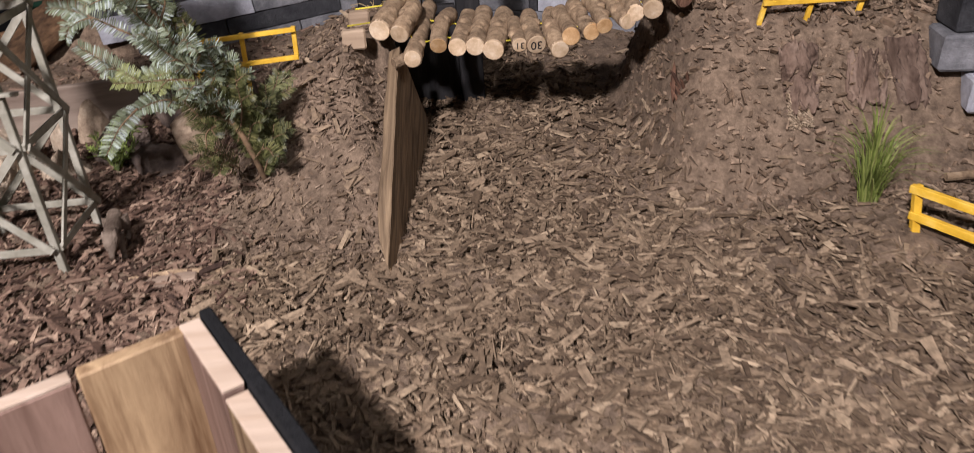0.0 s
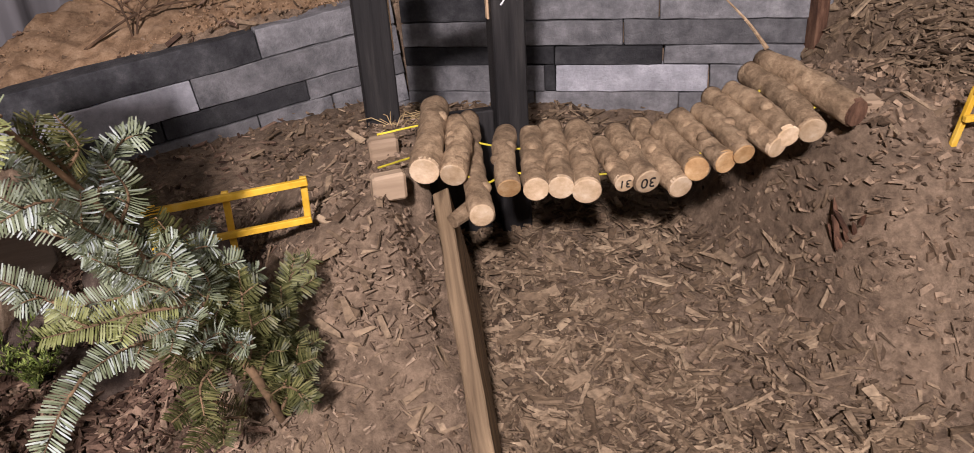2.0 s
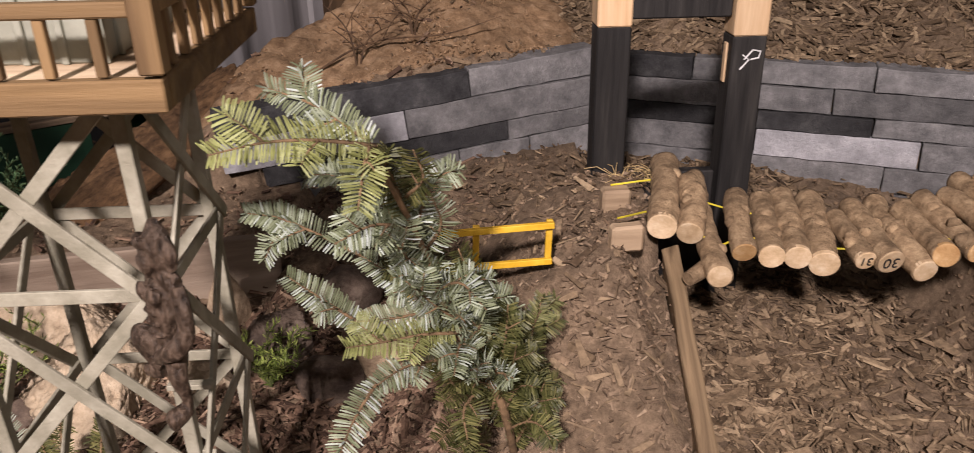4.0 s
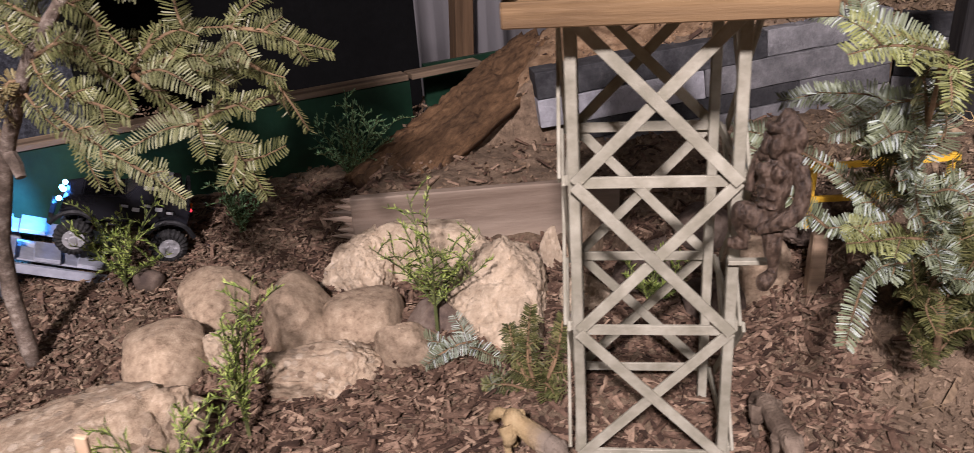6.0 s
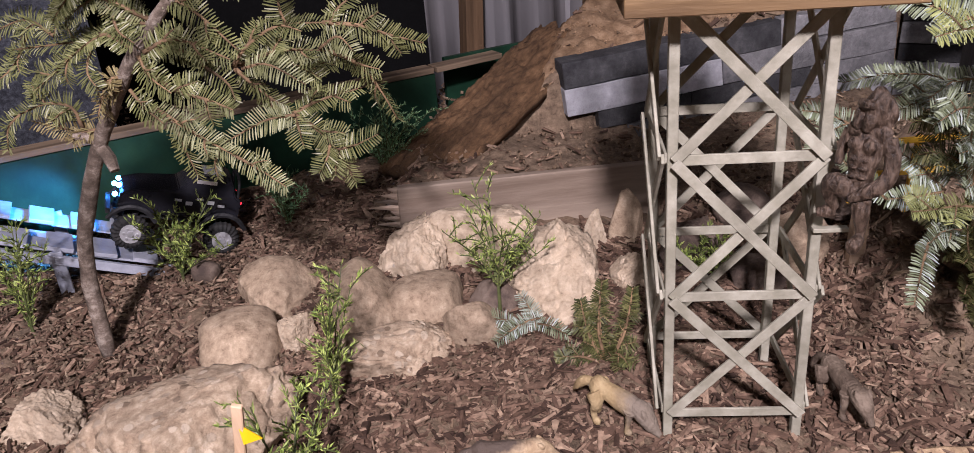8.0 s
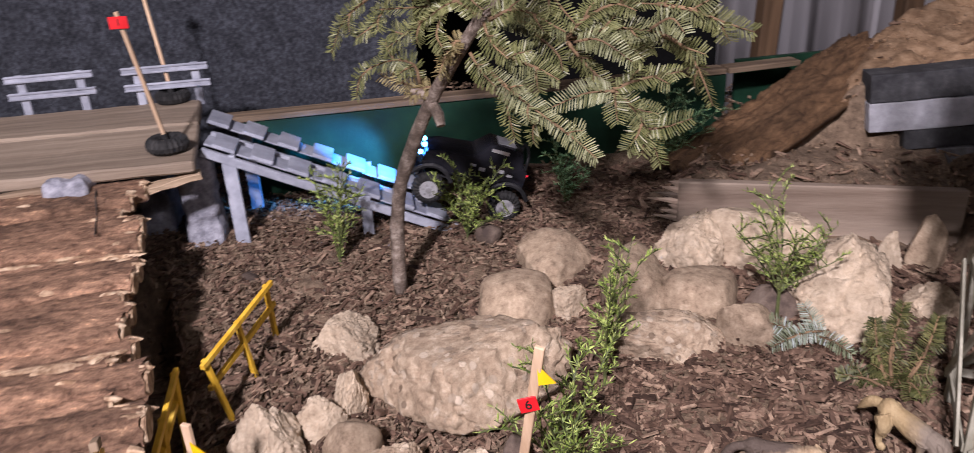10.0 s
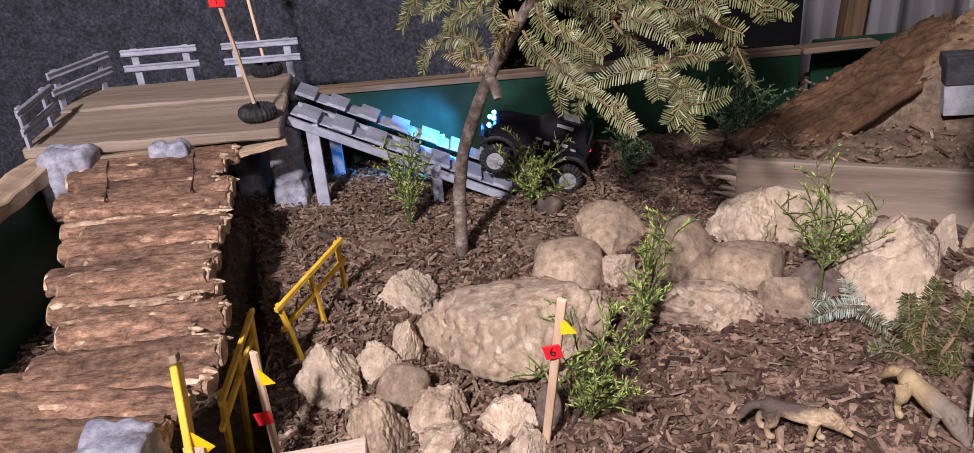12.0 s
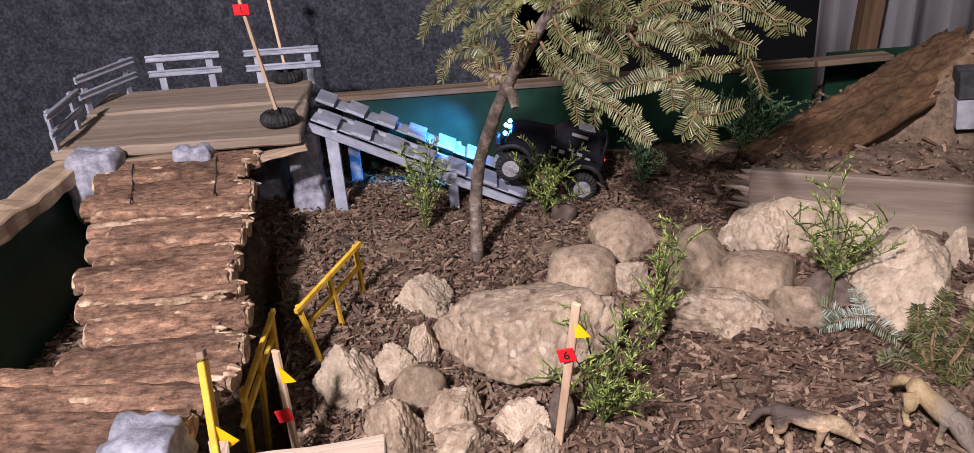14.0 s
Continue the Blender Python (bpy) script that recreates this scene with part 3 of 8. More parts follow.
def build_ground():
    xs = np.arange(-2.45, 1.35, 0.0125)
    ys = np.arange(-0.35, 2.75, 0.0125)
    gx, gy = np.meshgrid(xs, ys, indexing="ij")
    gz = rough_height(gx, gy)
    verts = np.stack([gx, gy, gz], -1).reshape(-1, 3)
    for v in verts:
        v[2] += 0.010 * noise.noise(Vector((v[0] * 9, v[1] * 9, 0))) + 0.006 * noise.noise(Vector((v[0] * 34, v[1] * 34, 3)))
    nx, ny = len(xs), len(ys)
    idx = np.arange(nx * ny).reshape(nx, ny)
    faces = np.stack([idx[:-1, :-1], idx[1:, :-1], idx[1:, 1:], idx[:-1, 1:]], -1).reshape(-1, 4)
    mid = verts[faces].mean(1)
    inside = (mid[:, 1] < 1.395 + 0.65 * (mid[:, 0] + 1.8)) | (mid[:, 0] > -0.72)
    inside &= (mid[:, 0] > -1.70 - 0.588 * (mid[:, 1] - 0.44)) | (mid[:, 1] < 0.4)
    faces = faces[inside]
    ob = raw_part("ground", verts.tolist(), faces.tolist(), M_dirt, smooth=True)
    return solo(ob, "uneven brown dirt of the model trail", "dirt ground", kind="structure")


build_ground()


def scatter(name, count, region, size, material, label, category, density, seed, lift=0.0025, tilt=0.35):
    """Many small wooden chips lying on the dirt, in one mesh."""
    rng = np.random.default_rng(seed)
    x = rng.uniform(region[0], region[1], count * 4)
    y = rng.uniform(region[2], region[3], count * 4)
    keep = rng.uniform(0, 1, count * 4) < density(x, y)
    x, y = x[keep][:count], y[keep][:count]
    n = len(x)
    z = rough_height(x, y) + lift + rng.uniform(-0.002, 0.006, n)
    e = 0.012
    nx = -(height(x + e, y) - height(x - e, y)) / (2 * e)
    ny = -(height(x, y + e) - height(x, y - e)) / (2 * e)
    nx, ny = np.clip(nx, -1.4, 1.4), np.clip(ny, -1.4, 1.4)
    up = np.stack([nx, ny, np.ones(n)], -1) + rng.normal(0, tilt, (n, 3)) * (1, 1, 0)
    up /= np.linalg.norm(up, axis=1)[:, None]
    ang = rng.uniform(0, 2 * np.pi, n)
    d = np.stack([np.cos(ang), np.sin(ang), np.zeros(n)], -1)
    d -= up * (d * up).sum(1)[:, None]
    d /= np.linalg.norm(d, axis=1)[:, None]
    s = np.cross(up, d)
    big = rng.uniform(0, 1, n) ** 2.0
    half = np.stack([size[0] + (size[1] - size[0]) * big, size[2] + (size[3] - size[2]) * big * rng.uniform(0.4, 1, n),
                     size[4] * rng.uniform(0.5, 1.3, n)], -1) / 2
    corner = np.array([(-1, -1, -1), (1, -1, -1), (1, 1, -1), (-1, 1, -1), (-1, -1, 1), (1, -1, 1), (1, 1, 1), (-1, 1, 1)], float)
    local = corner[None] * half[:, None]
    local[:, :, 0] *= 1 + rng.uniform(-0.35, 0.2, (n, 8))
    local[:, :, 1] *= 1 + rng.uniform(-0.55, 0.15, (n, 8))
    local[:, :, 2] *= 1 + rng.uniform(-0.3, 0.3, (n, 8))
    ends = np.where(corner[None, :, 0] > 0, rng.uniform(0.15, 1.0, n)[:, None], rng.uniform(0.4, 1.0, n)[:, None])
    local[:, :, 1] *= ends
    local[:, :, 1] += np.where(corner[None, :, 0] > 0, 1, -1) * rng.uniform(-0.6, 0.6, n)[:, None] * half[:, None, 1]
    local[:, :, 2] += 0.25 * np.abs(local[:, :, 0]) * rng.uniform(-0.5, 0.5, n)[:, None]
    p = np.stack([x, y, z], -1)
    v = p[:, None] + local[:, :, :1] * d[:, None] + local[:, :, 1:2] * s[:, None] + local[:, :, 2:] * up[:, None]
    quad = np.array([(0, 3, 2, 1), (4, 5, 6, 7), (0, 1, 5, 4), (1, 2, 6, 5), (2, 3, 7, 6), (3, 0, 4, 7)])
    f = (quad[None] + 8 * np.arange(n)[:, None, None]).reshape(-1, 4)
    ob = raw_part(name, v.reshape(-1, 3).tolist(), f.tolist(), material)
    return solo(ob, label, category, kind="stuff")


def mulch_density(x, y):
    d = np.full(x.shape, 0.55)
    basin = (x < -0.36) & (y < 1.45)
    d = np.where(basin, 1.0, d)
    d = np.where((x < -1.12) & (y > 0.62), 0.62, d)
    d = np.where((x > -0.36) & (x < -0.112) & (y > 0.95), 0.07, d)
    d = np.where((x > 0.25) & (y > 0.95), 0.025, d)
    d = np.where((x > 0.18) & (y > 0.80) & (y < 1.10), np.minimum(d, 0.35), d)
    d = np.where((x > -0.112) & (y < 1.3) & (x < 0.3), 0.75, d)
    d = np.where((x > 0.12) & (x < 0.30) & (y > 0.98), np.minimum(d, 0.28), d)
    d = np.where((x > -1.0) & (x < -0.112) & (y > 1.48), 0.06, d)
    d = np.where((y - wall_line(x) > 0.04) & (x < 0.5), np.where(x > -0.15, 0.5, 0.03), d)
    d = np.where((x > 0.45) & (y > 1.3), 0.5, d)
    d = np.where((np.abs((x + 1.33) * 0.704 + (y - 0.64) * 0.71 + 0.055) < 0.07) & (y > 0.6) & (y < 1.05), 0.12, d)
    return d


# ---- room and enclosure ----
def wall_panel(name, p, q, z0, z1, thick, material, label, category, kind="structure"):
    """An upright panel whose face runs from p to q."""
    d = Vector((q[0] - p[0], q[1] - p[1], 0))
    m = Matrix.Translation(((p[0] + q[0]) / 2, (p[1] + q[1]) / 2, (z0 + z1) / 2)) @ Matrix.Rotation(math.atan2(d.y, d.x), 4, "Z")
    ob = part(name, box((d.length, thick, z1 - z0), Matrix.Translation((0, thick / 2, 0)), 0.001), material)
    return solo(ob, label, category, kind=kind, m=m)


FELT_DIR = Vector((math.cos(radians(32)), math.sin(radians(32)), 0))
FELT_AT = Vector((-2.266, 1.43, 0))
pa, pb = FELT_AT - FELT_DIR * 2.2, FELT_AT + FELT_DIR * 0.72
wall_panel("wall_back", pa, pb, -0.8, 1.9, 0.04, M_felt, "charcoal grey felt backdrop behind the trail", "backdrop wall")
# added wall, coloured almost black to stand for unlit depth
wall_panel("wall_north", (-2.5, 3.2), (2.6, 3.2), -0.8, 1.9, 0.08, M_void, "near-black wall standing in for the unlit space behind the trail", "wall")
wall_panel("wall_east", (2.4, 3.2), (2.4, -2.6), -0.8, 1.9, 0.08, M_wall, "plain painted room wall", "wall")
wall_panel("wall_south", (2.4, -2.5), (-4.2, -2.5), -0.8, 1.9, 0.08, M_wall, "plain painted room wall", "wall")
wall_panel("wall_west", (-4.1, -2.5), (-4.1, 0.6), -0.8, 1.9, 0.08, M_wall, "plain painted room wall", "wall")
solo(part("ceiling", box((6.8, 6.0, 0.06)), M_wall), "plain painted ceiling", "ceiling", kind="structure", m=pose(-0.85, 0.35, 1.93))
solo(part("floor", box((6.8, 6.0, 0.06)), M_floor), "bare concrete room floor", "floor", kind="structure", m=pose(-0.85, 0.35, -0.83))
solo(part("trail_table", box((3.4, 1.6, 0.05), bevel=0.004), M_board), "wooden table top under the trail", "table top", kind="structure", m=pose(-0.40, 0.50, -0.21))

wall_panel("panel_back", (-1.80, 1.385), (-1.005, 1.902), -0.2, 0.100, 0.012, M_green, "green painted side panel of the trail box", "side panel")
wall_panel("panel_back_far", (-1.00, 2.03), (-0.72, 2.21), -0.2, 0.10, 0.012, M_green, "green painted panel set back in shadow", "side panel")
wall_panel("panel_left", (-1.70, 0.44), (-1.985, 0.925), -0.2, 0.100, 0.012, M_green, "green painted side panel of the trail box", "side panel")
wall_panel("cap_back", (-1.85, 1.348), (-1.005, 1.895), 0.102, 0.113, 0.04, M_plank, "weathered wooden capping strip", "capping strip")
wall_panel("cap_back_far", (-1.00, 1.905), (-0.87, 2.00), 0.100, 0.111, 0.04, M_plank, "weathered wooden capping strip", "capping strip")
cap_dir = Vector((-1.965 + 1.665, 0.95 - 0.44, 0))
cap_m = Matrix.Translation((-1.840, 0.682, 0.1175)) @ Matrix.Rotation(math.atan2(cap_dir.y, cap_dir.x), 4, "Z")
solo(part("cap_left", box((cap_dir.length, 0.056, 0.024), Matrix(), 0.002, rough=0.0035, cuts=22), M_tan), "split weathered wooden capping strip", "capping strip", kind="structure", m=cap_m)


def build_sheet(p, q, z0, z1, label):
    """A hanging sheet with upright folds."""
    bm = bmesh.new()
    n = 60
    p, q = Vector(p), Vector(q)
    side = Vector((-(q - p).y, (q - p).x)).normalized()
    rows = []
    for z in (z0, (z0 + z1) / 2, z1):
        row = []
        for i in range(n):
            s = p.lerp(q, i / (n - 1)) + side * (0.018 * math.sin(i * 0.7) + 0.012 * math.sin(i * 1.9 + z * 3))
            row.append(bm.verts.new((s.x, s.y, z)))
        rows.append(row)
    for a, b in zip(rows, rows[1:]):
        for i in range(n - 1):
            bm.faces.new((a[i], a[i + 1], b[i + 1], b[i]))
    ob = part("plastic_sheet", bm, M_sheet, smooth=True)
    ob.modifiers.new("thick", "SOLIDIFY").thickness = 0.003
    return solo(ob, label, "plastic sheet")


build_sheet((-1.09, 2.43), (-0.35, 2.80), -0.3, 1.6, "greyish translucent plastic sheet hanging in folds")
solo(part("timber_stud", box((0.05, 0.05, 1.9), bevel=0.003), M_stud), "dark brown upright timber stud", "stud", m=pose(-0.945, 2.43, 0.65, 0, 3, 30))
solo(part("timber_stud", box((0.05, 0.05, 1.9), bevel=0.003), M_stud), "dark brown upright timber stud", "stud", m=pose(-0.64, 2.58, 0.65, 0, 0, 30))


# ---- brick retaining walls ----
def brick_wall(name, p, angle, courses, label, tilt=0.0):
    """courses: height of each row's foot, and pieces of (start, length, shade) along the wall."""
    root = thing(name, Matrix.Translation(p) @ Matrix.Rotation(angle, 4, "Z") @ Matrix.Rotation(tilt, 4, "Y"), label, "retaining wall", kind="structure")
    shades = {"g": M_brick, "d": M_brick_dark, "p": M_brick_pale}
    k = 0
    for foot, tall, row in courses:
        for start, length, shade in row:
            k += 1
            rnd = random.Random(k)
            m = Matrix.Translation((start + length / 2, 0.03 + rnd.uniform(-0.004, 0.004), foot + tall / 2)) @ Matrix.Rotation(rnd.uniform(-0.008, 0.008), 4, "Z")
            bm = box((length - 0.0022, 0.055, tall - 0.0016), Matrix(), 0.0014, rough=0.0013, cuts=7)
            part("brick", bm, shades[shade], root).matrix_local = m
    return root


ANG_L = math.atan(0.27)
LEFT_FOOT = (CORNER[0] - 0.70 * math.cos(ANG_L), CORNER[1] - 0.70 * math.sin(ANG_L), -0.047)
brick_wall("brick_wall_left", LEFT_FOOT, ANG_L, [
    (0.136, 0.051, [(0.012, 0.443, "d"), (0.455, 0.25, "g")]),
    (0.081, 0.055, [(0.012, 0.320, "p"), (0.332, 0.373, "g")]),
    (0.043, 0.038, [(0.075, 0.191, "d"), (0.266, 0.254, "d"), (0.52, 0.185, "g")]),
    (-0.010, 0.053, [(0.13, 0.292, "g"), (0.422, 0.138, "g"), (0.56, 0.145, "g")]),
    (-0.055, 0.045, [(0.15, 0.28, "d"), (0.43, 0.275, "g")]),
    (-0.100, 0.045, [(0.15, 0.24, "g"), (0.39, 0.315, "d")]),
], "stacked grey and charcoal concrete brick retaining wall", -0.080)
ANG_R = -math.atan(0.43)
brick_wall("brick_wall_right", (CORNER[0], CORNER[1], 0.0), ANG_R, [
    (0.145, 0.042, [(0.0, 0.16, "d"), (0.16, 0.30, "g"), (0.46, 0.28, "g")]),
    (0.100, 0.045, [(0.0, 0.22, "g"), (0.22, 0.18, "g"), (0.40, 0.34, "g")]),
    (0.066, 0.034, [(0.0, 0.28, "d"), (0.28, 0.19, "d"), (0.47, 0.27, "g")]),
    (0.016, 0.050, [(0.0, 0.26, "g"), (0.26, 0.02, "d"), (0.28, 0.27, "p"), (0.55, 0.19, "g")]),
    (-0.03, 0.046, [(0.0, 0.24, "g"), (0.24, 0.26, "g"), (0.50, 0.24, "g")]),
    (-0.075, 0.045, [(0.0, 0.30, "d"), (0.30, 0.44, "g")]),
], "stacked grey concrete brick retaining wall behind the gate")


def loose_brick(p, rz, size, material, label):
    ob = part("garden_brick", box(size, bevel=0.004, rough=0.002, cuts=2), material)
    return solo(ob, label, "brick", m=pose(*p, 0, 0, rz))


loose_brick((0.760, 1.055, 0.113), -12, (0.26, 0.07, 0.05), M_brick, "grey concrete brick laid on the bank")
loose_brick((0.770, 1.070, 0.164), -8, (0.25, 0.07, 0.05), M_brick_dark, "charcoal concrete brick laid on another brick")
loose_brick((0.790, 1.020, 0.060), -14, (0.25, 0.06, 0.05), M_brick_pale, "pale concrete brick at the foot of the bank")

# upright stake at the wall's right end
solo(part("wooden_stake", box((0.02, 0.03, 0.22), bevel=0.002, rough=0.001, cuts=3), M_slab), "rough reddish wooden stake at the wall end", "stake", m=pose(0.585, 1.665, 0.14))


# ---- gate ----
def build_gate():
    g = thing("trail_gate", pose(0, 1.47, 0), "black stained timber gate with bare pine tops", "gate")
    for x, z0, zc in ((-0.155, 0.02, 0.328), (0.012, -0.06, 0.313)):
        post = part("post", box((0.042, 0.04, zc - z0), Matrix.Translation((x, 0, (zc + z0) / 2)), 0.002), M_black, g)
        part("bare_top", box((0.0425, 0.0405, 0.11), Matrix.Translation((x, 0, zc + 0.055)), 0.002), M_raw, post, "bare unpainted pine top")
        part("batten", box((0.003, 0.010, 0.13 if x < -0.1 else 0.05), Matrix.Translation((x + (0.0226 if x < -0.1 else -0.0226), 0.0, zc - 0.035)), 0.001), M_raw, post, "narrow pale wooden batten")
    part("crossbeam", box((0.126, 0.02, 0.04), Matrix.Translation((-0.073, 0, 0.355)), 0.002), M_black, g)
    part("threshold", box((0.126, 0.018, 0.19), Matrix.Translation((-0.073, 0.004, 0.04)), 0.002), M_black, g)
    bm = bmesh.new()
    for pts in ([(-0.006, 0.0), (0.004, 0.012), (0.014, 0.010), (0.012, 0.002), (0.002, 0.0)], [(-0.010, -0.012), (0.0, 0.0), (-0.008, 0.006)]):
        tube([(0.012 + a, -0.0212, 0.285 + c) for a, c in pts], 0.0012, 4, bm)
    part("chalk_mark", bm, M_chalk, g, "white chalk scribble")
    return g


build_gate()


# ---- log bridge ----
def build_bridge():
    rows = [  # front x, y, z; back x, y, z; radius
        (-0.133, 1.256, 0.154, -0.097, 1.396, 0.172, 0.0165),
        (-0.104, 1.250, 0.148, -0.080, 1.350, 0.163, 0.0145),
        (-0.085, 1.194, 0.129, -0.055, 1.410, 0.147, 0.0128),
        (-0.047, 1.238, 0.129, -0.022, 1.348, 0.146, 0.0130),
        (-0.019, 1.232, 0.126, 0.007, 1.345, 0.143, 0.0140),
        (0.007, 1.227, 0.126, 0.032, 1.350, 0.144, 0.0140),
        (0.034, 1.221, 0.120, 0.065, 1.345, 0.138, 0.0160),
        (0.073, 1.213, 0.127, 0.074, 1.295, 0.139, 0.0115),
        (0.097, 1.208, 0.127, 0.101, 1.316, 0.143, 0.0145),
        (0.131, 1.200, 0.119, 0.139, 1.334, 0.137, 0.0135),
        (0.147, 1.197, 0.138, 0.143, 1.290, 0.152, 0.0135),
        (0.176, 1.191, 0.144, 0.168, 1.295, 0.160, 0.0130),
        (0.194, 1.187, 0.152, 0.190, 1.285, 0.167, 0.0120),
        (0.227, 1.180, 0.158, 0.213, 1.303, 0.176, 0.0125),
        (0.237, 1.178, 0.169, 0.227, 1.286, 0.185, 0.0130),
        (0.261, 1.173, 0.174, 0.267, 1.319, 0.192, 0.0142),
    ]
    root = thing("log_bridge", Matrix(), "sagging rope bridge of short barked branch logs", "log bridge")
    for i, (ax, ay, az, bx, by, bz, r) in enumerate(rows):
        a, b = Vector((ax, ay, az)), Vector((bx, by, bz))
        rnd = random.Random(i + 5)
        n = 14
        bend = Vector((rnd.uniform(-1, 1), 0, rnd.uniform(-1, 1))) * 0.008
        pts, rad = [], []
        for k in range(n):
            t = k / (n - 1)
            pts.append(a.lerp(b, t) + bend * math.sin(math.pi * t))
            rad.append(r * (1 + 0.14 * noise.noise(Vector((t * 3.1, i * 2.7, 0))) + 0.06 * noise.noise(Vector((t * 9, i * 1.3, 4)))))
        if i == 2:
            for k in range(5):
                pts[k] += Vector((-0.002 * (1 - k / 5), 0, -0.004 * (1 - k / 5)))
        log = part("log", tube(curve_points(pts, 40), [float(v) for v in np.interp(np.linspace(0, 1, 40), np.linspace(0, 1, n), rad)], 24, None, 0.15, True, 62), M_bark, root, smooth=True)
        d = (pts[0] - pts[1]).normalized()
        face = part("cut_end", tube([pts[0] - d * 0.004, pts[0] + d * 0.001, pts[0] + d * 0.0016], [r * 0.99, r * 0.985, r * 0.93], 18, None, 0.05), M_cut_sap if i in (3, 10, 11, 12) else M_cut, log, "orange sappy sawn end grain" if i in (3, 10, 11, 12) else "pale sawn end grain")
        if i in (7, 8):
            z = d
            y = (Vector((0, 0, -1)) - z * z.z * -1).normalized()
            x = y.cross(z)
            m = Matrix((x, y, z)).transposed().to_4x4()
            m.translation = pts[0] + d * 0.0020
            text_part("31" if i == 7 else "30", r * 1.25, M_ink, log, m)
        if i == 2:
            part("side_stub", tube([pts[2] + Vector((-0.008, -0.004, -0.006)), pts[1] + Vector((-0.030, -0.004, -0.010))], [0.009, 0.0075], 10, None, 0.15), M_bark, log)
        for spot in rnd.sample(range(2, 10), rnd.choice((1, 2, 2, 3))):
            c = pts[spot]
            out = Vector((rnd.uniform(-1, 1), -0.3, rnd.uniform(0.3, 0.9))).normalized()
            part("knot", tube([c + out * r * 0.6, c + out * (r + 0.0005), c + out * (r + 0.0035)], [0.0085, 0.0062, 0.0036], 10, None, 0.2), M_bark, log, smooth=True)
    for s, ends in ((0.25, (-0.180, 1.262, 0.163)), (0.72, (-0.172, 1.345, 0.168))):
        line = [Vector(p[:3]).lerp(Vector(p[3:6]), s) for p in rows]
        pts = [Vector(ends)] + line + [line[-1] + Vector((0.030, 0.0, 0.006)), line[-1] + Vector((0.055, 0.0, 0.008))]
        part("cord", tube(curve_points(pts, 80), 0.0012, 6), M_cord, root, "thin yellow cord through the logs")
    return root


build_bridge()


def anchor_block(p, rz, size, material, label):
    b = part("anchor_block", box(size, bevel=0.003, rough=0.001, cuts=1), material)
    return solo(b, label, "wooden block", "bridge anchor blocks", m=pose(*p, 0, 0, rz))


anchor_block((-0.172, 1.252, 0.145), 5, (0.036, 0.016, 0.03), M_tan, "small tan wooden block half buried in dirt")
anchor_block((-0.167, 1.340, 0.151), 2, (0.034, 0.022, 0.03), M_tan, "small tan wooden block half buried in dirt")
anchor_block((0.350, 1.212, 0.172), -10, (0.030, 0.026, 0.026), M_tan, "small pale wooden block at the bridge end")


def build_end_log():
    root = thing("anchor_log", Matrix(), "split bark-covered log anchoring the bridge on the bank", "log")
    pts = curve_points([(0.303, 1.166, 0.190), (0.292, 1.24, 0.201), (0.281, 1.315, 0.208)], 12)
    log = part("log", tube(pts, [0.015, 0.016, 0.0155, 0.016, 0.017, 0.016, 0.0155, 0.016, 0.0155, 0.015, 0.014, 0.013], 14, None, 0.2, True, 60), M_bark, root, smooth=True)
    part("cut_end", tube([(0.3025, 1.169, 0.190), (0.3035, 1.1632, 0.1895)], [0.0145, 0.0130], 14, None, 0.35), M_slab, log, "splintered reddish wood end")
    part("side_twig", tube(curve_points([(0.282, 1.308, 0.222), (0.268, 1.335, 0.250), (0.242, 1.36, 0.282)], 8), [0.003, 0.0025, 0.0022, 0.002, 0.0017, 0.0014, 0.001, 0.0007], 6), M_bark, log)


build_end_log()

# plank that holds the ridge beside the trench
bm = box((0.018, 0.423, 0.16), Matrix(), 0.0015, rough=0.0012, cuts=9)
for v in bm.verts:
    taper = min(1.0, max(0.0, (v.co.y + 0.2115) / 0.055))
    v.co.x = 0.009 - (0.009 - v.co.x) * (0.12 + 0.88 * taper)
    v.co.z -= 0.006 * max(0.0, (v.co.y - 0.19) / 0.02) * (1 if v.co.x < 0 else 0.3)
plank_turn = Matrix.Rotation(radians(-7.9), 4, "Z") @ Matrix.Rotation(radians(-9), 4, "Y") @ Matrix.Rotation(radians(22.5), 4, "X")
plank_m = Matrix.Translation(Vector((-0.122, 1.071, 0.038)) - plank_turn @ Vector((0.009, -0.0145, 0.080))) @ plank_turn
solo(part("retaining_plank", bm, M_plank_y), "weathered plank on edge holding back the dirt ridge", "plank", m=plank_m)
pl = thing("retaining_board", Matrix.Translation((-0.815, 1.499, -0.028)) @ Matrix.Rotation(math.atan(0.165), 4, "Z"), "weathered board on edge with a splintered end", "board")
part("board", box((0.42, 0.018, 0.115), Matrix.Translation((0.0, 0, 0.005)), 0.002, rough=0.001, cuts=4), M_pale_board, pl)
for k in range(7):
    z0 = 0.056 - 0.010 * k
    reach = 0.012 + 0.011 * ((k * 5) % 4)
    part("splinter", tube([(-0.200, 0.0, z0), (-0.212, 0.001, z0), (-0.212 - reach, 0.002, z0 + 0.003)], [0.0065, 0.006, 0.0008], 6, None, 0.2), M_pale_board, pl)


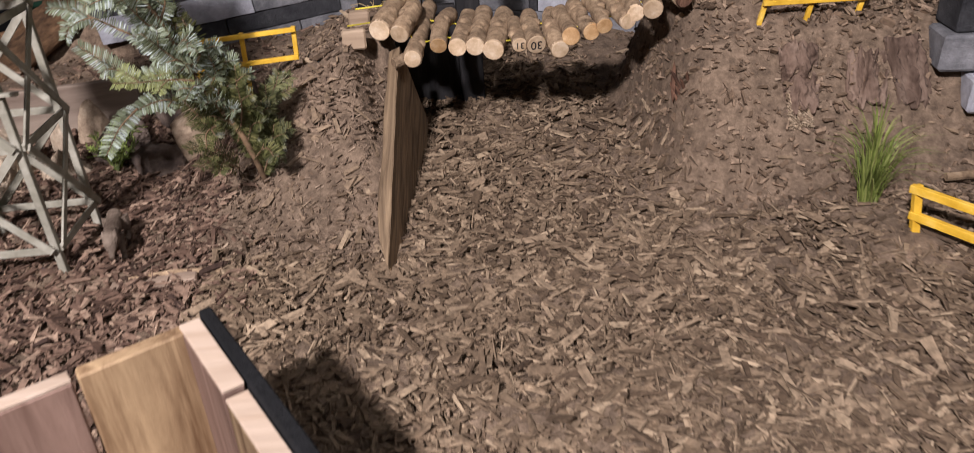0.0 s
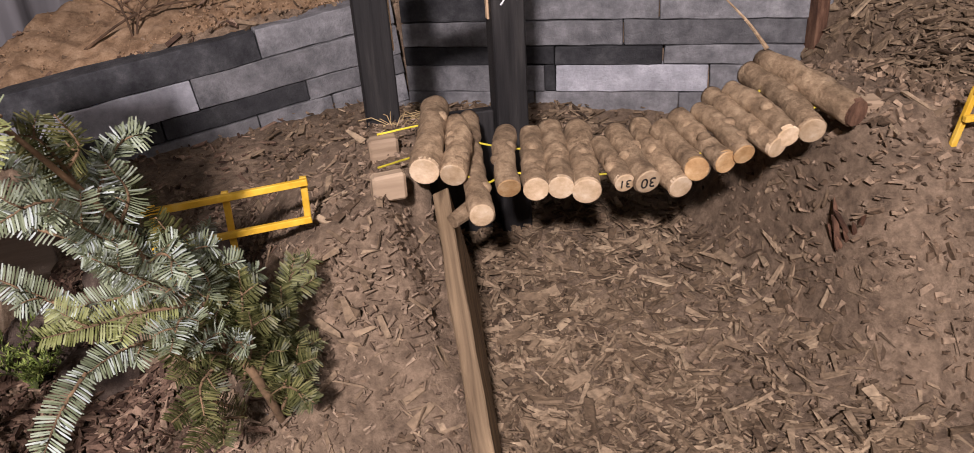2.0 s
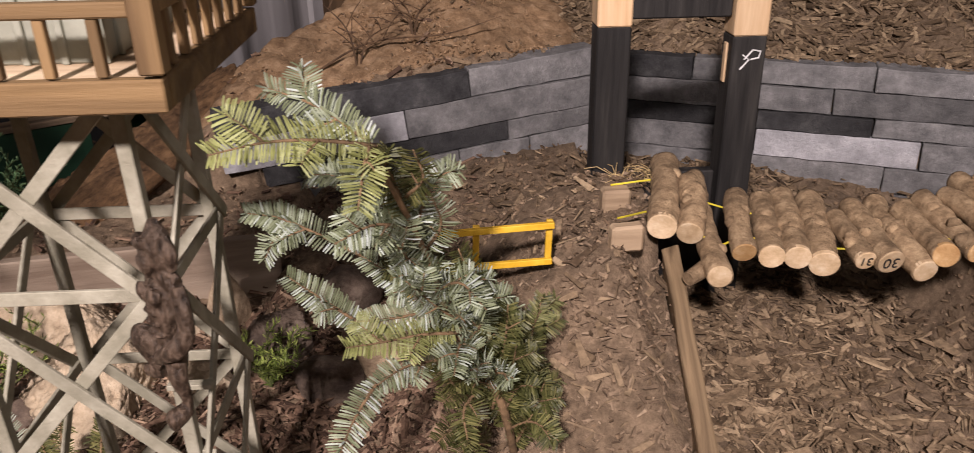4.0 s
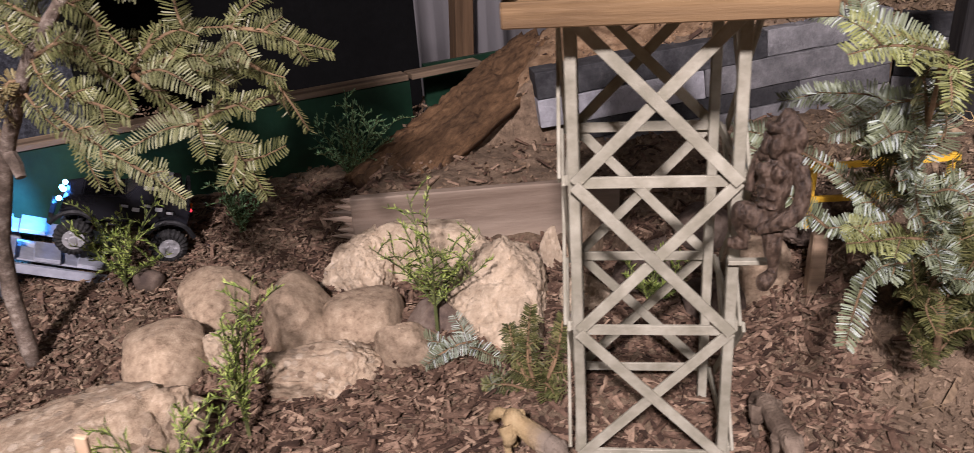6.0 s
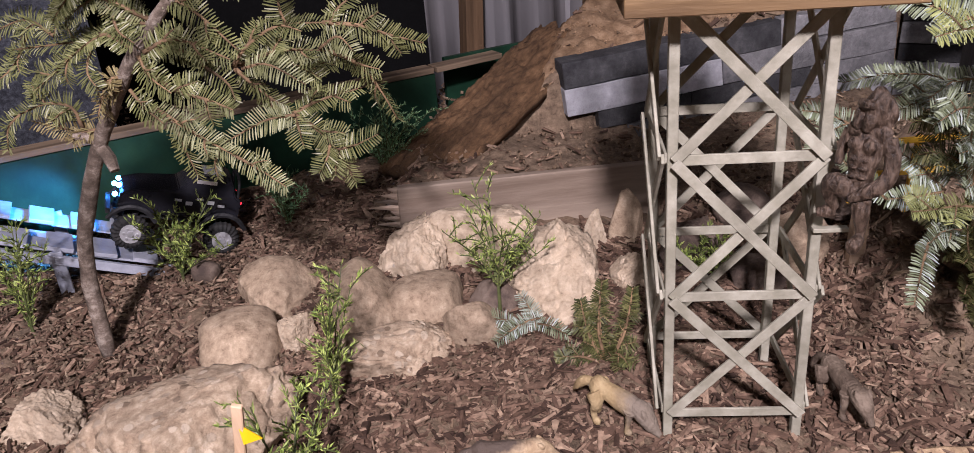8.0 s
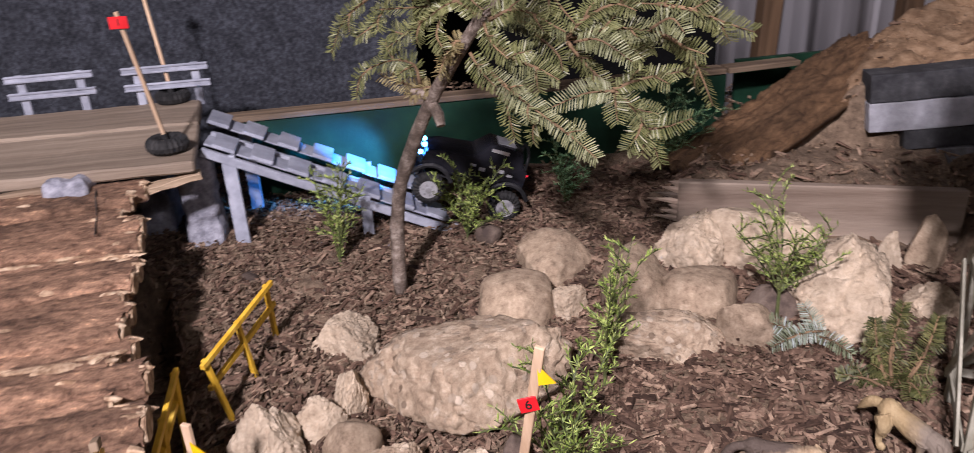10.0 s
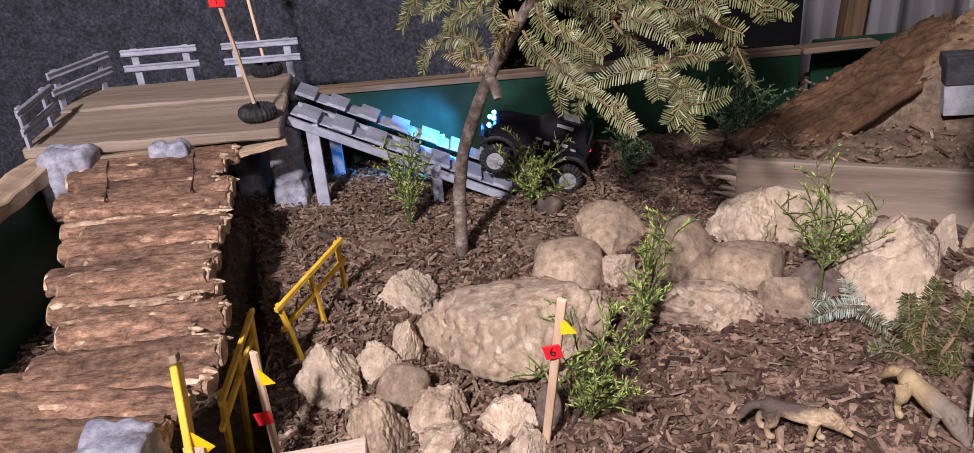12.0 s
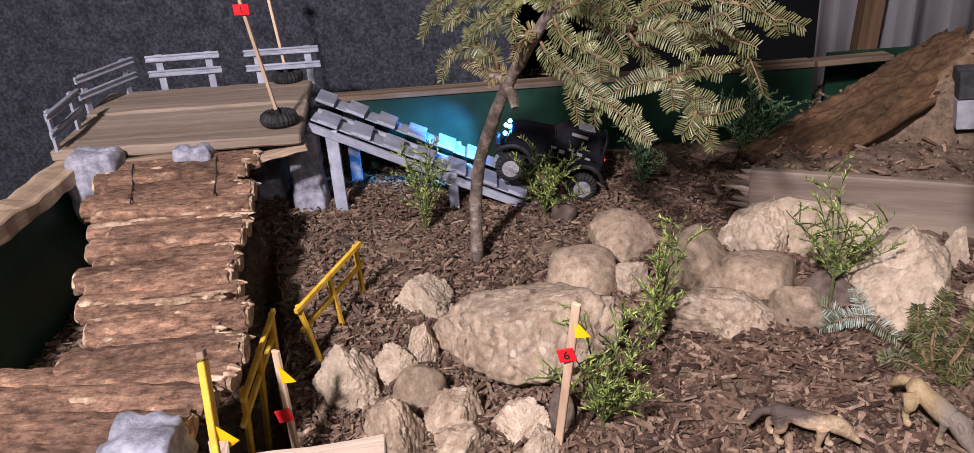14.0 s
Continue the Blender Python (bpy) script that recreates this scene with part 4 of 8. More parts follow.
def bark_slab(a, b, width, thick, material, label, seed, name="bark_slab", group=""):
    """A long curved slab of bark from a to b."""
    a, b = Vector(a), Vector(b)
    x = (b - a).normalized()
    y = Vector((0, 0, 1)).cross(x).normalized()
    z = x.cross(y)
    n, k = 110, 40
    L = (b - a).length
    bm = bmesh.new()
    top, low = [], []
    for i in range(n):
        rt, rl = [], []
        for j in range(k):
            s = j / (k - 1) * 2 - 1
            t = i / (n - 1)
            edge = 1 - 0.08 * noise.noise(Vector((t * 7, seed, 0))) * abs(s)
            c = Vector(((t - 0.5) * L + 0.02 * noise.noise(Vector((s * 4, seed + t, 1))), s * width / 2 * edge, thick * (1 - s * s)))
            rough = 0.007 * noise.noise(Vector((c.x * 12, c.y * 45, seed))) + 0.008 * noise.noise(Vector((c.x * 40, c.y * 110, seed))) + 0.004 * noise.noise(Vector((c.x * 120, c.y * 200, seed))) - 0.012 * max(0.0, 0.12 - abs(noise.noise(Vector((c.x * 9, c.y * 38, seed + 4))))) / 0.12
            rt.append(bm.verts.new(c + Vector((0, 0, rough))))
            rl.append(bm.verts.new(c + Vector((0, 0, -0.02 - thick * 0.2))))
        top.append(rt)
        low.append(rl)
    for i in range(n - 1):
        for j in range(k - 1):
            bm.faces.new((top[i][j], top[i + 1][j], top[i + 1][j + 1], top[i][j + 1]))
            bm.faces.new((low[i][j], low[i][j + 1], low[i + 1][j + 1], low[i + 1][j]))
        bm.faces.new((top[i][0], low[i][0], low[i + 1][0], top[i + 1][0]))
        bm.faces.new((top[i][-1], top[i + 1][-1], low[i + 1][-1], low[i][-1]))
    for i in (0, n - 1):
        for j in range(k - 1):
            q = (top[i][j], top[i][j + 1], low[i][j + 1], low[i][j])
            bm.faces.new(q if i == 0 else q[::-1])
    m = Matrix((x, y, z)).transposed().to_4x4()
    m.translation = (a + b) / 2
    return solo(part(name, bm, material, smooth=True), label, "bark slab", group, m=m)


M_slab_long = surface("long_bark", [(0.15, (0.0440, 0.0235, 0.0106)), (0.5, (0.1276, 0.0706, 0.0334)), (0.88, (0.2244, 0.1327, 0.0669))], 70, 15, 0.94, 1.0, 160, stretch=(0.38, 1, 1), blotch=0.35, crisp=0.78)
bark_slab((-1.04, 1.63, -0.02), (-0.735, 1.965, 0.156), 0.168, 0.022, M_slab_long, "long brown slab of bark sloping up the bank", 3)
M_slab_dusty = surface("dusty_bark", [(0.25, (0.06, 0.036, 0.024)), (0.5, (0.15, 0.10, 0.07)), (0.8, (0.23, 0.165, 0.12))], 40, 10, 0.92, 1.0, 110, stretch=(0.25, 1, 1), blotch=0.3)
bark_slab((0.447, 1.058, 0.050), (0.447, 1.100, 0.128), 0.050, 0.010, M_slab_dusty, "upright piece of dusty bark set in the bank", 5, group="bank bark")
bark_slab((0.530, 1.056, 0.050), (0.540, 1.094, 0.112), 0.060, 0.012, M_slab_dusty, "upright piece of dusty bark set in the bank", 6, group="bank bark")
bark_slab((0.604, 1.052, 0.048), (0.598, 1.094, 0.128), 0.052, 0.012, M_slab_dusty, "upright piece of dusty bark set in the bank", 7, group="bank bark")
for k in range(9):
    m = pose(0.290 + 0.0020 * k, 1.152 - 0.003 * k, 0.074 - 0.006 * ((k * 5) % 7), -30, 8 - 2 * k, 20 * k)
    solo(part("bark_shard", stone((0.0036, 0.003, 0.028), 80 + k, 0.6, 4), M_slab, smooth=True), "shaggy reddish bark shard below the bridge end", "bark shard", "bank bark", m=m)


# ---- yellow fences ----
def yellow_fence(name, posts, rails, label, w=0.0068):
    """posts: pairs of points foot to top; rails: pairs of points."""
    base = Vector(posts[0][0])
    root = thing(name, Matrix.Translation(base), label, "fence", "yellow fences")
    for p, q in posts:
        part("post", bar(Vector(p) - base, Vector(q) - base, w, w * 0.8, None, 0.0006, (0, 1, 0)), M_yellow, root)
    for p, q in rails:
        part("rail", bar(Vector(p) - base, Vector(q) - base, w * 0.8, w, None, 0.0006), M_yellow, root)
    return root


yellow_fence("yellow_fence", [((-0.336, 1.236, 0.07), (-0.332, 1.236, 0.172)), ((-0.258, 1.236, 0.128), (-0.256, 1.236, 0.176)), ((-0.404, 1.236, 0.085), (-0.402, 1.236, 0.168))],
             [((-0.410, 1.229, 0.164), (-0.252, 1.229, 0.173)), ((-0.410, 1.229, 0.124), (-0.254, 1.229, 0.132))], "yellow painted stick fence on the dirt ridge")
yellow_fence("yellow_fence", [((0.400, 1.14, 0.130), (0.418, 1.14, 0.210)), ((0.467, 1.14, 0.125), (0.485, 1.14, 0.207)), ((0.540, 1.14, 0.12), (0.558, 1.14, 0.205))],
             [((0.412, 1.133, 0.208), (0.568, 1.133, 0.204)), ((0.405, 1.133, 0.180), (0.560, 1.133, 0.177))], "yellow painted stick fence on the dirt bank")
yellow_fence("yellow_fence", [((0.504, 0.847, -0.06), (0.501, 0.859, 0.022)), ((0.572, 0.735, -0.07), (0.569, 0.747, 0.018))],
             [((0.495, 0.862, 0.017), (0.585, 0.714, 0.014)), ((0.497, 0.857, -0.016), (0.585, 0.712, -0.020))], "low yellow painted stick fence beside the track", 0.0100)
yellow_fence("yellow_fence", [((-1.418, 0.826, -0.07), (-1.424, 0.808, 0.030)), ((-1.445, 0.905, -0.07), (-1.434, 0.879, 0.036)), ((-1.466, 0.980, -0.07), (-1.442, 0.948, 0.047))],
             [((-1.420, 0.799, 0.026), (-1.440, 0.958, 0.047)), ((-1.426, 0.809, -0.010), (-1.452, 0.971, 0.008))], "yellow painted stick fence between log walk and rocks")
yellow_fence("yellow_fence", [((-1.384, 0.652, -0.175), (-1.333, 0.630, 0.048)), ((-1.419, 0.708, -0.175), (-1.370, 0.690, 0.050)), ((-1.444, 0.766, -0.175), (-1.406, 0.748, 0.056))],
             [((-1.322, 0.618, 0.044), (-1.410, 0.756, 0.054)), ((-1.336, 0.622, 0.004), (-1.420, 0.758, 0.018))], "yellow painted stick fence beside the log walk")


# ---- tower with lookout cabin ----
def build_tower():
    x0, x1, y0, y1 = -0.665, -0.539, 0.945, 1.070
    base = Vector((-0.60, 1.0, -0.06))
    root = thing("lookout_tower", Matrix.Translation(base), "sage grey stick-built lookout tower with wooden cabin deck", "tower")
    lift = 0.404
    corners = [(x0, y0), (x1, y0), (x1, y1), (x0, y1)]
    for x, y in corners:
        part("leg", bar(Vector((x, y, -0.06)) - base, Vector((x - 0.007, y + 0.002, lift)) - base, 0.009, 0.009, None, 0.0007), M_tower, root)
    levels = [0.0, 0.133, 0.268, 0.398]
    for k in range(4):
        (ax, ay), (bx, by) = corners[k], corners[(k + 1) % 4]
        out = Vector(((ay - by), (bx - ax), 0)).normalized() * -0.0055
        def at(x, y, z):
            return Vector((x - 0.007 * z / lift, y, z)) - base
        for i, z in enumerate(levels[:3]):
            part("crosspiece", bar(at(ax, ay, z) + out, at(bx, by, z) + out, 0.003, 0.0095, None, 0.0005), M_tower, root)
            zn = levels[i + 1]
            part("brace", bar(at(ax, ay, z) + out * 1.5, at(bx, by, zn) + out * 1.5, 0.003, 0.0095, None, 0.0005), M_tower, root)
            part("brace", bar(at(bx, by, z) + out * 2.1, at(ax, ay, zn) + out * 2.1, 0.003, 0.0095, None, 0.0005), M_tower, root)
    part("peg", bar(Vector((-0.548, 0.9385, 0.1985)) - base, Vector((-0.518, 0.9385, 0.1985)) - base, 0.007, 0.004, None, 0.0005), M_tower, root)
    # deck of the cabin
    px0, px1, py0, py1 = -0.712, -0.503, 0.900, 1.110
    cx, cy = (px0 + px1) / 2, (py0 + py1) / 2
    part("floor_panel", box((px1 - px0 - 0.012, py1 - py0 - 0.012, 0.006), Matrix.Translation(Vector((cx, cy, lift + 0.008)) - base), 0.001), M_ply, root, "pale plywood deck")
    for k, (a, b) in enumerate((((px0, py0), (px1, py0)), ((px1, py0), (px1, py1)), ((px1, py1), (px0, py1)), ((px0, py1), (px0, py0)))):
        d = Vector((b[0] - a[0], b[1] - a[1], 0)).normalized() * (0.0045 if k % 2 == 0 else -0.0048)
        part("rim_board", bar(Vector((*a, lift + 0.003)) - d - base, Vector((*b, lift + 0.003)) + d - base, 0.009, 0.018, None, 0.001), M_honey, root)
        part("top_rail", bar(Vector((*a, lift + 0.047)) - d - base, Vector((*b, lift + 0.047)) + d - base, 0.009, 0.008, None, 0.001), M_honey, root)
        for i in range(1, 8):
            p = Vector((*a, 0)).lerp(Vector((*b, 0)), i / 8)
            part("baluster", bar(p + Vector((0, 0, lift + 0.013)) - base, p + Vector((0, 0, lift + 0.0435)) - base, 0.0055, 0.0055, None, 0.0006), M_honey_z, root)
    for x, y in ((px0, py0), (px1, py0), (px1, py1), (px0, py1)):
        part("corner_post", bar(Vector((x, y, lift + 0.0143)) - base, Vector((x, y, lift + 0.10)) - base, 0.013, 0.013, None, 0.001), M_honey_z, root)
    w = 0.128
    cabin = part("cabin", box((w, w, 0.14), Matrix.Translation(Vector((cx, cy, lift + 0.0812)) - base), 0.001), M_cabin, root, "white cabin with upright siding")
    for i in range(7):
        t = -w / 2 + w * i / 6
        part("batten", box((0.004, 0.003, 0.14), Matrix.Translation(Vector((cx + t, cy - w / 2 - 0.0012, lift + 0.0812)) - base), 0.0005), M_cabin, cabin)
        part("batten", box((0.003, 0.004, 0.14), Matrix.Translation(Vector((cx + w / 2 + 0.0012, cy + t, lift + 0.0812)) - base), 0.0005), M_cabin, cabin)
        part("batten", box((0.003, 0.004, 0.14), Matrix.Translation(Vector((cx - w / 2 - 0.0012, cy + t, lift + 0.0812)) - base), 0.0005), M_cabin, cabin)
    return root


build_tower()


# ---- raised deck with rails ----
DECK_ANG = radians(32.2)
DECK = Matrix.Translation((-1.641, 1.092, 0.145)) @ Matrix.Rotation(DECK_ANG, 4, "Z")


def build_deck():
    root = thing("raised_deck", DECK, "raised platform of two weathered boards", "deck")
    for length, deep, x, y, lift in ((0.405, 0.198, -0.2125, 0.100, -0.010), (0.408, 0.152, -0.236, 0.279, -0.007)):
        board = box((length, deep, 0.018), Matrix(), 0.003, rough=0.0011, cuts=14)
        for v in board.verts:
            v.co.x -= 0.10 * (v.co.y + deep / 2)
        part("deck_board", board, M_deck, root).location = (x, y, lift)
    for x, y in ((-0.34, 0.16), (-0.125, 0.262)):
        part("support", box((0.05, 0.15, 0.17), Matrix.Translation((x, y, -0.108)), 0.004, rough=0.002, cuts=1), M_block, root, "grey painted block support")
    return root


build_deck()


def rail_section(m, length, label, posts=2):
    root = thing("deck_rail", m, label, "railing", "deck rails")
    for i in range(posts):
        x = -length / 2 + 0.024 + (length - 0.048) * i / (posts - 1)
        part("post", box((0.014, 0.005, 0.078), Matrix.Translation((x, 0.0, 0.034)), 0.0008), M_silver, root)
    for z in (0.036, 0.066):
        r = part("rail", box((length, 0.004, 0.013), Matrix.Translation((0, -0.0048, z)), 0.0008), M_silver, root)
        for s in (-1, 1):
            part("rib", tube([(-length / 2, -0.0075, z + 0.0045 * s), (length / 2, -0.0075, z + 0.0045 * s)], 0.0018, 6), M_silver, r)
    return root


GUARD = "silver grey model guard rail"
rail_section(pose(-1.912, 1.338, 0.143, 0, 0, 31), 0.148, GUARD + " at the deck edge")
rail_section(pose(-2.086, 1.242, 0.143, 0, 0, 33), 0.146, GUARD + " at the deck edge")
rail_section(pose(-2.155, 1.108, 0.143, 0, 0, 106), 0.165, GUARD + " set across the corner")
rail_section(pose(-2.022, 0.928, 0.138, 0, 0, 129), 0.160, GUARD + " at the deck side")


def tyre_mesh(r, tube_r, lugs=26, wide=1.0):
    """A knobbly tyre round the y axis."""
    bm = bmesh.new()
    n, k = lugs * 2, 10
    rings = []
    for i in range(n):
        a = 2 * math.pi * i / n
        ring = []
        for j in range(k):
            b = 2 * math.pi * j / k
            tr = tube_r * (1 + (0.16 if (i % 2 == 0) and math.cos(b) > 0.2 else 0.0))
            rr = r - tube_r + tr * math.cos(b)
            ring.append(bm.verts.new((rr * math.cos(a), wide * tr * math.sin(b), rr * math.sin(a))))
        rings.append(ring)
    for i in range(n):
        for j in range(k):
            bm.faces.new((rings[i][j], rings[i][(j + 1) % k], rings[(i + 1) % n][(j + 1) % k], rings[(i + 1) % n][j]))
    return bm


def flag_tyre(m, tall, number, label, lean=(0, 0)):
    root = thing("marker_post", m, label, "marker post", "tyre marker posts")
    t = part("tyre", tyre_mesh(0.030, 0.011, 24, 1.0), M_rubber, root, "small black knobbly rubber tyre lying flat")
    t.matrix_local = pose(0, 0, 0.0115, 90, 0, 0)
    part("hub", tube([(0, 0, 0.002), (0, 0, 0.012)], [0.016, 0.015], 14), M_chassis, root)
    part("socket", tube([(0, 0, 0.010), (lean[0] * 0.12, lean[1] * 0.12, 0.026)], 0.0055, 10), M_rubber, root)
    part("stick", bar((0, 0, 0.012), (lean[0], lean[1], tall), 0.0055, 0.0055), M_stick, root, "pale wooden stick")
    p = Vector((lean[0], lean[1], tall)) * 0.93
    plate = part("number_plate", box((0.026, 0.0018, 0.017), Matrix.Translation(p + Vector((0.0, -0.005, 0))), 0.0004), M_red, root, "small red number label")
    text_part(number, 0.013, M_ink, plate, Matrix.Translation(p + Vector((0, -0.0063, 0))) @ Matrix.Rotation(radians(90), 4, "X"))
    return root


flag_tyre(pose(-1.716, 1.112, 0.146, 0, 0, 25), 0.205, "1", "pale stick with red label standing in a rubber tyre", (-0.030, 0.0))
flag_tyre(pose(-1.908, 1.338, 0.146, 0, 0, 25), 0.250, "1", "pale stick standing in a rubber tyre on the deck", (-0.020, 0.004))


# ---- ramp ----
def build_ramp():
    length, width = 0.435, 0.18
    slope = math.atan2(0.178, 0.383)
    root = thing("slatted_ramp", Matrix.Translation((-1.707, 1.170, 0.134)) @ Matrix.Rotation(radians(29.5), 4, "Z"), "silver grey slatted ramp up to the deck", "ramp")
    tilt = Matrix.Rotation(slope, 4, "Y")
    for y in (0.004, width / 2, width - 0.004):
        part("beam", box((length, 0.008, 0.014), tilt @ Matrix.Translation((length / 2, y, -0.010)), 0.0008), M_silver, root)
    k = 0
    for col, y in ((0, 0.038), (1, width - 0.038)):
        part("track_board", box((length, 0.046, 0.003), tilt @ Matrix.Translation((length / 2, y, -0.0012)), 0.0006, rough=0.0005, cuts=4), M_silver, root, "dusty grey track board")
        for i in range(7):
            x = (0.004 if col else 0.030) + 0.060 * i
            if x > length - 0.012:
                continue
            k += 1
            rnd = random.Random(k)
            part("slat", box((0.036, 0.062, 0.0065), tilt @ Matrix.Translation((x, y + rnd.uniform(-0.003, 0.003), 0.0045)) @ Matrix.Rotation(rnd.uniform(-0.05, 0.05), 4, "Z"), 0.0009, rough=0.0003, cuts=2), M_silver, root)
    for y in (0.006, width - 0.006):
        part("leg", box((0.022, 0.009, 0.17), Matrix.Translation((0.035, y, -0.105)), 0.001), M_silver, root)
        part("short_leg", box((0.018, 0.008, 0.07), Matrix.Translation((0.24, y, -0.145)), 0.001), M_silver, root)
    part("foot_plate", box((0.034, width, 0.003), tilt @ Matrix.Translation((length + 0.012, width / 2, -0.006)), 0.0006), M_silver, root)
    return root


build_ramp()


# ---- log walk ----
def half_log(a, b, r, seed, label, name="split_log", group="log walk", up=0.0):
    """A split log with flaky bark, from a to b."""
    a, b = Vector(a), Vector(b)
    x = (b - a).normalized()
    y = Vector((0, 0, 1)).cross(x).normalized()
    m = Matrix((x, y, x.cross(y))).transposed().to_4x4()
    m.translation = a
    rnd = random.Random(seed)
    root = thing(name, m, label, "log", group)
    L = (b - a).length
    n, k = 150, 44
    bm = bmesh.new()
    rings = []
    for i in range(n):
        t = i / (n - 1)
        ring = []
        for j in range(k):
            ang = 2 * math.pi * j / k
            c = Vector((t * L, math.copysign(abs(math.cos(ang)) ** 0.8, math.cos(ang)) * r, math.copysign(abs(math.sin(ang)) ** 0.6, math.sin(ang)) * r * 0.62))
            rough = 1 + 0.025 * noise.noise(Vector((t * L * 14 + seed, c.y * 45, c.z * 45))) + 0.07 * noise.noise(Vector((t * L * 45, c.y * 170 + seed, c.z * 170))) + 0.05 * noise.noise(Vector((t * L * 130, c.y * 320, c.z * 320 + seed)))
            rough -= 0.26 * max(0.0, 0.24 - abs(noise.noise(Vector((t * L * 16, c.y * 110, c.z * 110 + seed)))))
            rough += 0.09 if noise.noise(Vector((t * L * 42 + seed, c.y * 120, c.z * 120))) > 0.10 else 0.0
            c.y *= rough
            c.z *= rough
            if i in (0, n - 1):
                c.x += 0.006 * noise.noise(Vector((seed, c.y * 90, c.z * 90)))
            ring.append(bm.verts.new(c))
        rings.append(ring)
    for p, q in zip(rings, rings[1:]):
        for j in range(k):
            bm.faces.new((p[j], p[(j + 1) % k], q[(j + 1) % k], q[j]))
    part("bark", bm, M_bark_rough, root, smooth=True)
    for s, at in ((-1, 0.0), (1, L)):
        e = tube([(at - s * 0.010, 0.0, 0), (at + s * 0.002, 0.0, 0), (at + s * 0.0035, 0, 0)], [r * 0.93, r * 0.91, r * 0.84], 16, None, 0.15, True, 150)
        e.transform(Matrix.Diagonal((1, 1, 0.62, 1)))
        part("cut_end", e, M_cut_old, root, "pale splintered end")
    for piece in range(rnd.choice((1, 1, 2, 3))):
        t = rnd.choice((rnd.uniform(0.02, 0.18), rnd.uniform(0.25, 0.98), rnd.uniform(0.86, 0.99))) * L
        ang = rnd.uniform(0.7, 2.5)
        chip = stone((rnd.uniform(0.004, 0.015), rnd.uniform(0.0024, 0.0056), 0.0026), seed * 9 + piece, 0.6, 4)
        chip.transform(Matrix.Translation((t, math.cos(ang) * r * 0.93, math.sin(ang) ** 0.6 * r * 0.62)) @ Matrix.Rotation(ang - math.pi / 2, 4, "X"))
        part("bare_patch", chip, M_cut_old, root, "bare pale patch where the bark is gone")
    for piece in range(3):
        ang = rnd.uniform(0.2, 2.6)
        c = Vector((L - 0.004, math.cos(ang) * r * 0.75, math.sin(ang) * r * 0.55))
        tip = c + Vector((rnd.uniform(0.006, 0.015), rnd.uniform(-0.002, 0.002), rnd.uniform(-0.002, 0.001)))
        part("splinter", tube([c, c.lerp(tip, 0.6), tip], [0.0042, 0.0032, 0.0006], 6, None, 0.3, True, 200), M_cut_old, root, "pale torn splinter")
    for piece in range(4 if up else 0):
        chip = stone((rnd.uniform(0.024, 0.046), rnd.uniform(0.004, 0.0075), 0.0030), seed * 7 + piece, 0.6, 5)
        ang = rnd.uniform(1.0, 2.2)
        chip.transform(Matrix.Translation(((0.14, 0.36, 0.66, 0.88)[piece] * L, math.cos(ang) * r * 0.95, math.sin(ang) ** 0.6 * r * 0.62)) @ Matrix.Rotation(ang - math.pi / 2, 4, "X"))
        part("bare_patch", chip, M_cut_old, root, "long torn pale patch in the bark")
    return root


M_cut_old = surface("weathered_cut_wood", [(0.3, (0.20, 0.120, 0.068)), (0.5, (0.42, 0.29, 0.18)), (0.7, (0.60, 0.46, 0.31))], 70, 8, 0.85, 0.6, 160, blotch=0.3, each=0.2)
W0, W1 = Vector((-1.712, 1.043, 0.105)), Vector((-1.340, 0.633, 0.085))
V0, V1 = Vector((-1.893, 0.892, 0.108)), Vector((-1.455, 0.546, 0.088))
for i in range(16):
    t = i / 15
    rnd = random.Random(40 + i)
    a, b = V0.lerp(V1, t), W0.lerp(W1, t)
    d = (b - a).normalized()
    z = 0.004 * math.sin(i * 2.1) - 0.012 * math.sin(math.pi * t)
    half_log(a + d * rnd.uniform(-0.026, 0.018) + Vector((0, 0, z)), b + d * rnd.uniform(-0.024, 0.014) + Vector((rnd.uniform(-0.006, 0.006), rnd.uniform(-0.006, 0.006), z + rnd.uniform(-0.004, 0.004))),
             0.0228 * rnd.uniform(0.88, 1.10), 60 + i, "rough barked half log of the log walk", up=1.0 if i in (5, 12) else 0.0)
M_wire = surface("dark_binding_wire", [(0.3, (0.020, 0.016, 0.014)), (0.7, (0.055, 0.045, 0.038))], 60, 4, 0.6, 0.2, 200)
for f in (0.20, 0.75):
    line = []
    for i in range(5):
        at = V0.lerp(V1, i / 15).lerp(W0.lerp(W1, i / 15), f)
        line.append(at + Vector((0, 0, 0.004 * math.sin(i * 2.1) - 0.012 * math.sin(math.pi * i / 15) + 0.0160)))
    solo(part("binding_wire", tube(curve_points(line, 24), 0.0011, 6, None, 0.2), M_wire), "dark wire binding the first logs together", "wire", "binding wires")
solo(part("deck_beam", box((0.150, 0.012, 0.046), bevel=0.0015, rough=0.0012, cuts=5), M_plank), "weathered beam under the deck's edge", "beam", m=pose(-1.852, 0.953, 0.104, 0, 0, 40))
half_log((-1.60, 0.45, 0.085), (-1.302, 0.598, 0.090), 0.018, 91, "barked round log laid across the log walk", "round_log")
half_log((-1.58, 0.41, 0.092), (-1.292, 0.560, 0.092), 0.021, 92, "barked round log laid across the log walk", "round_log")
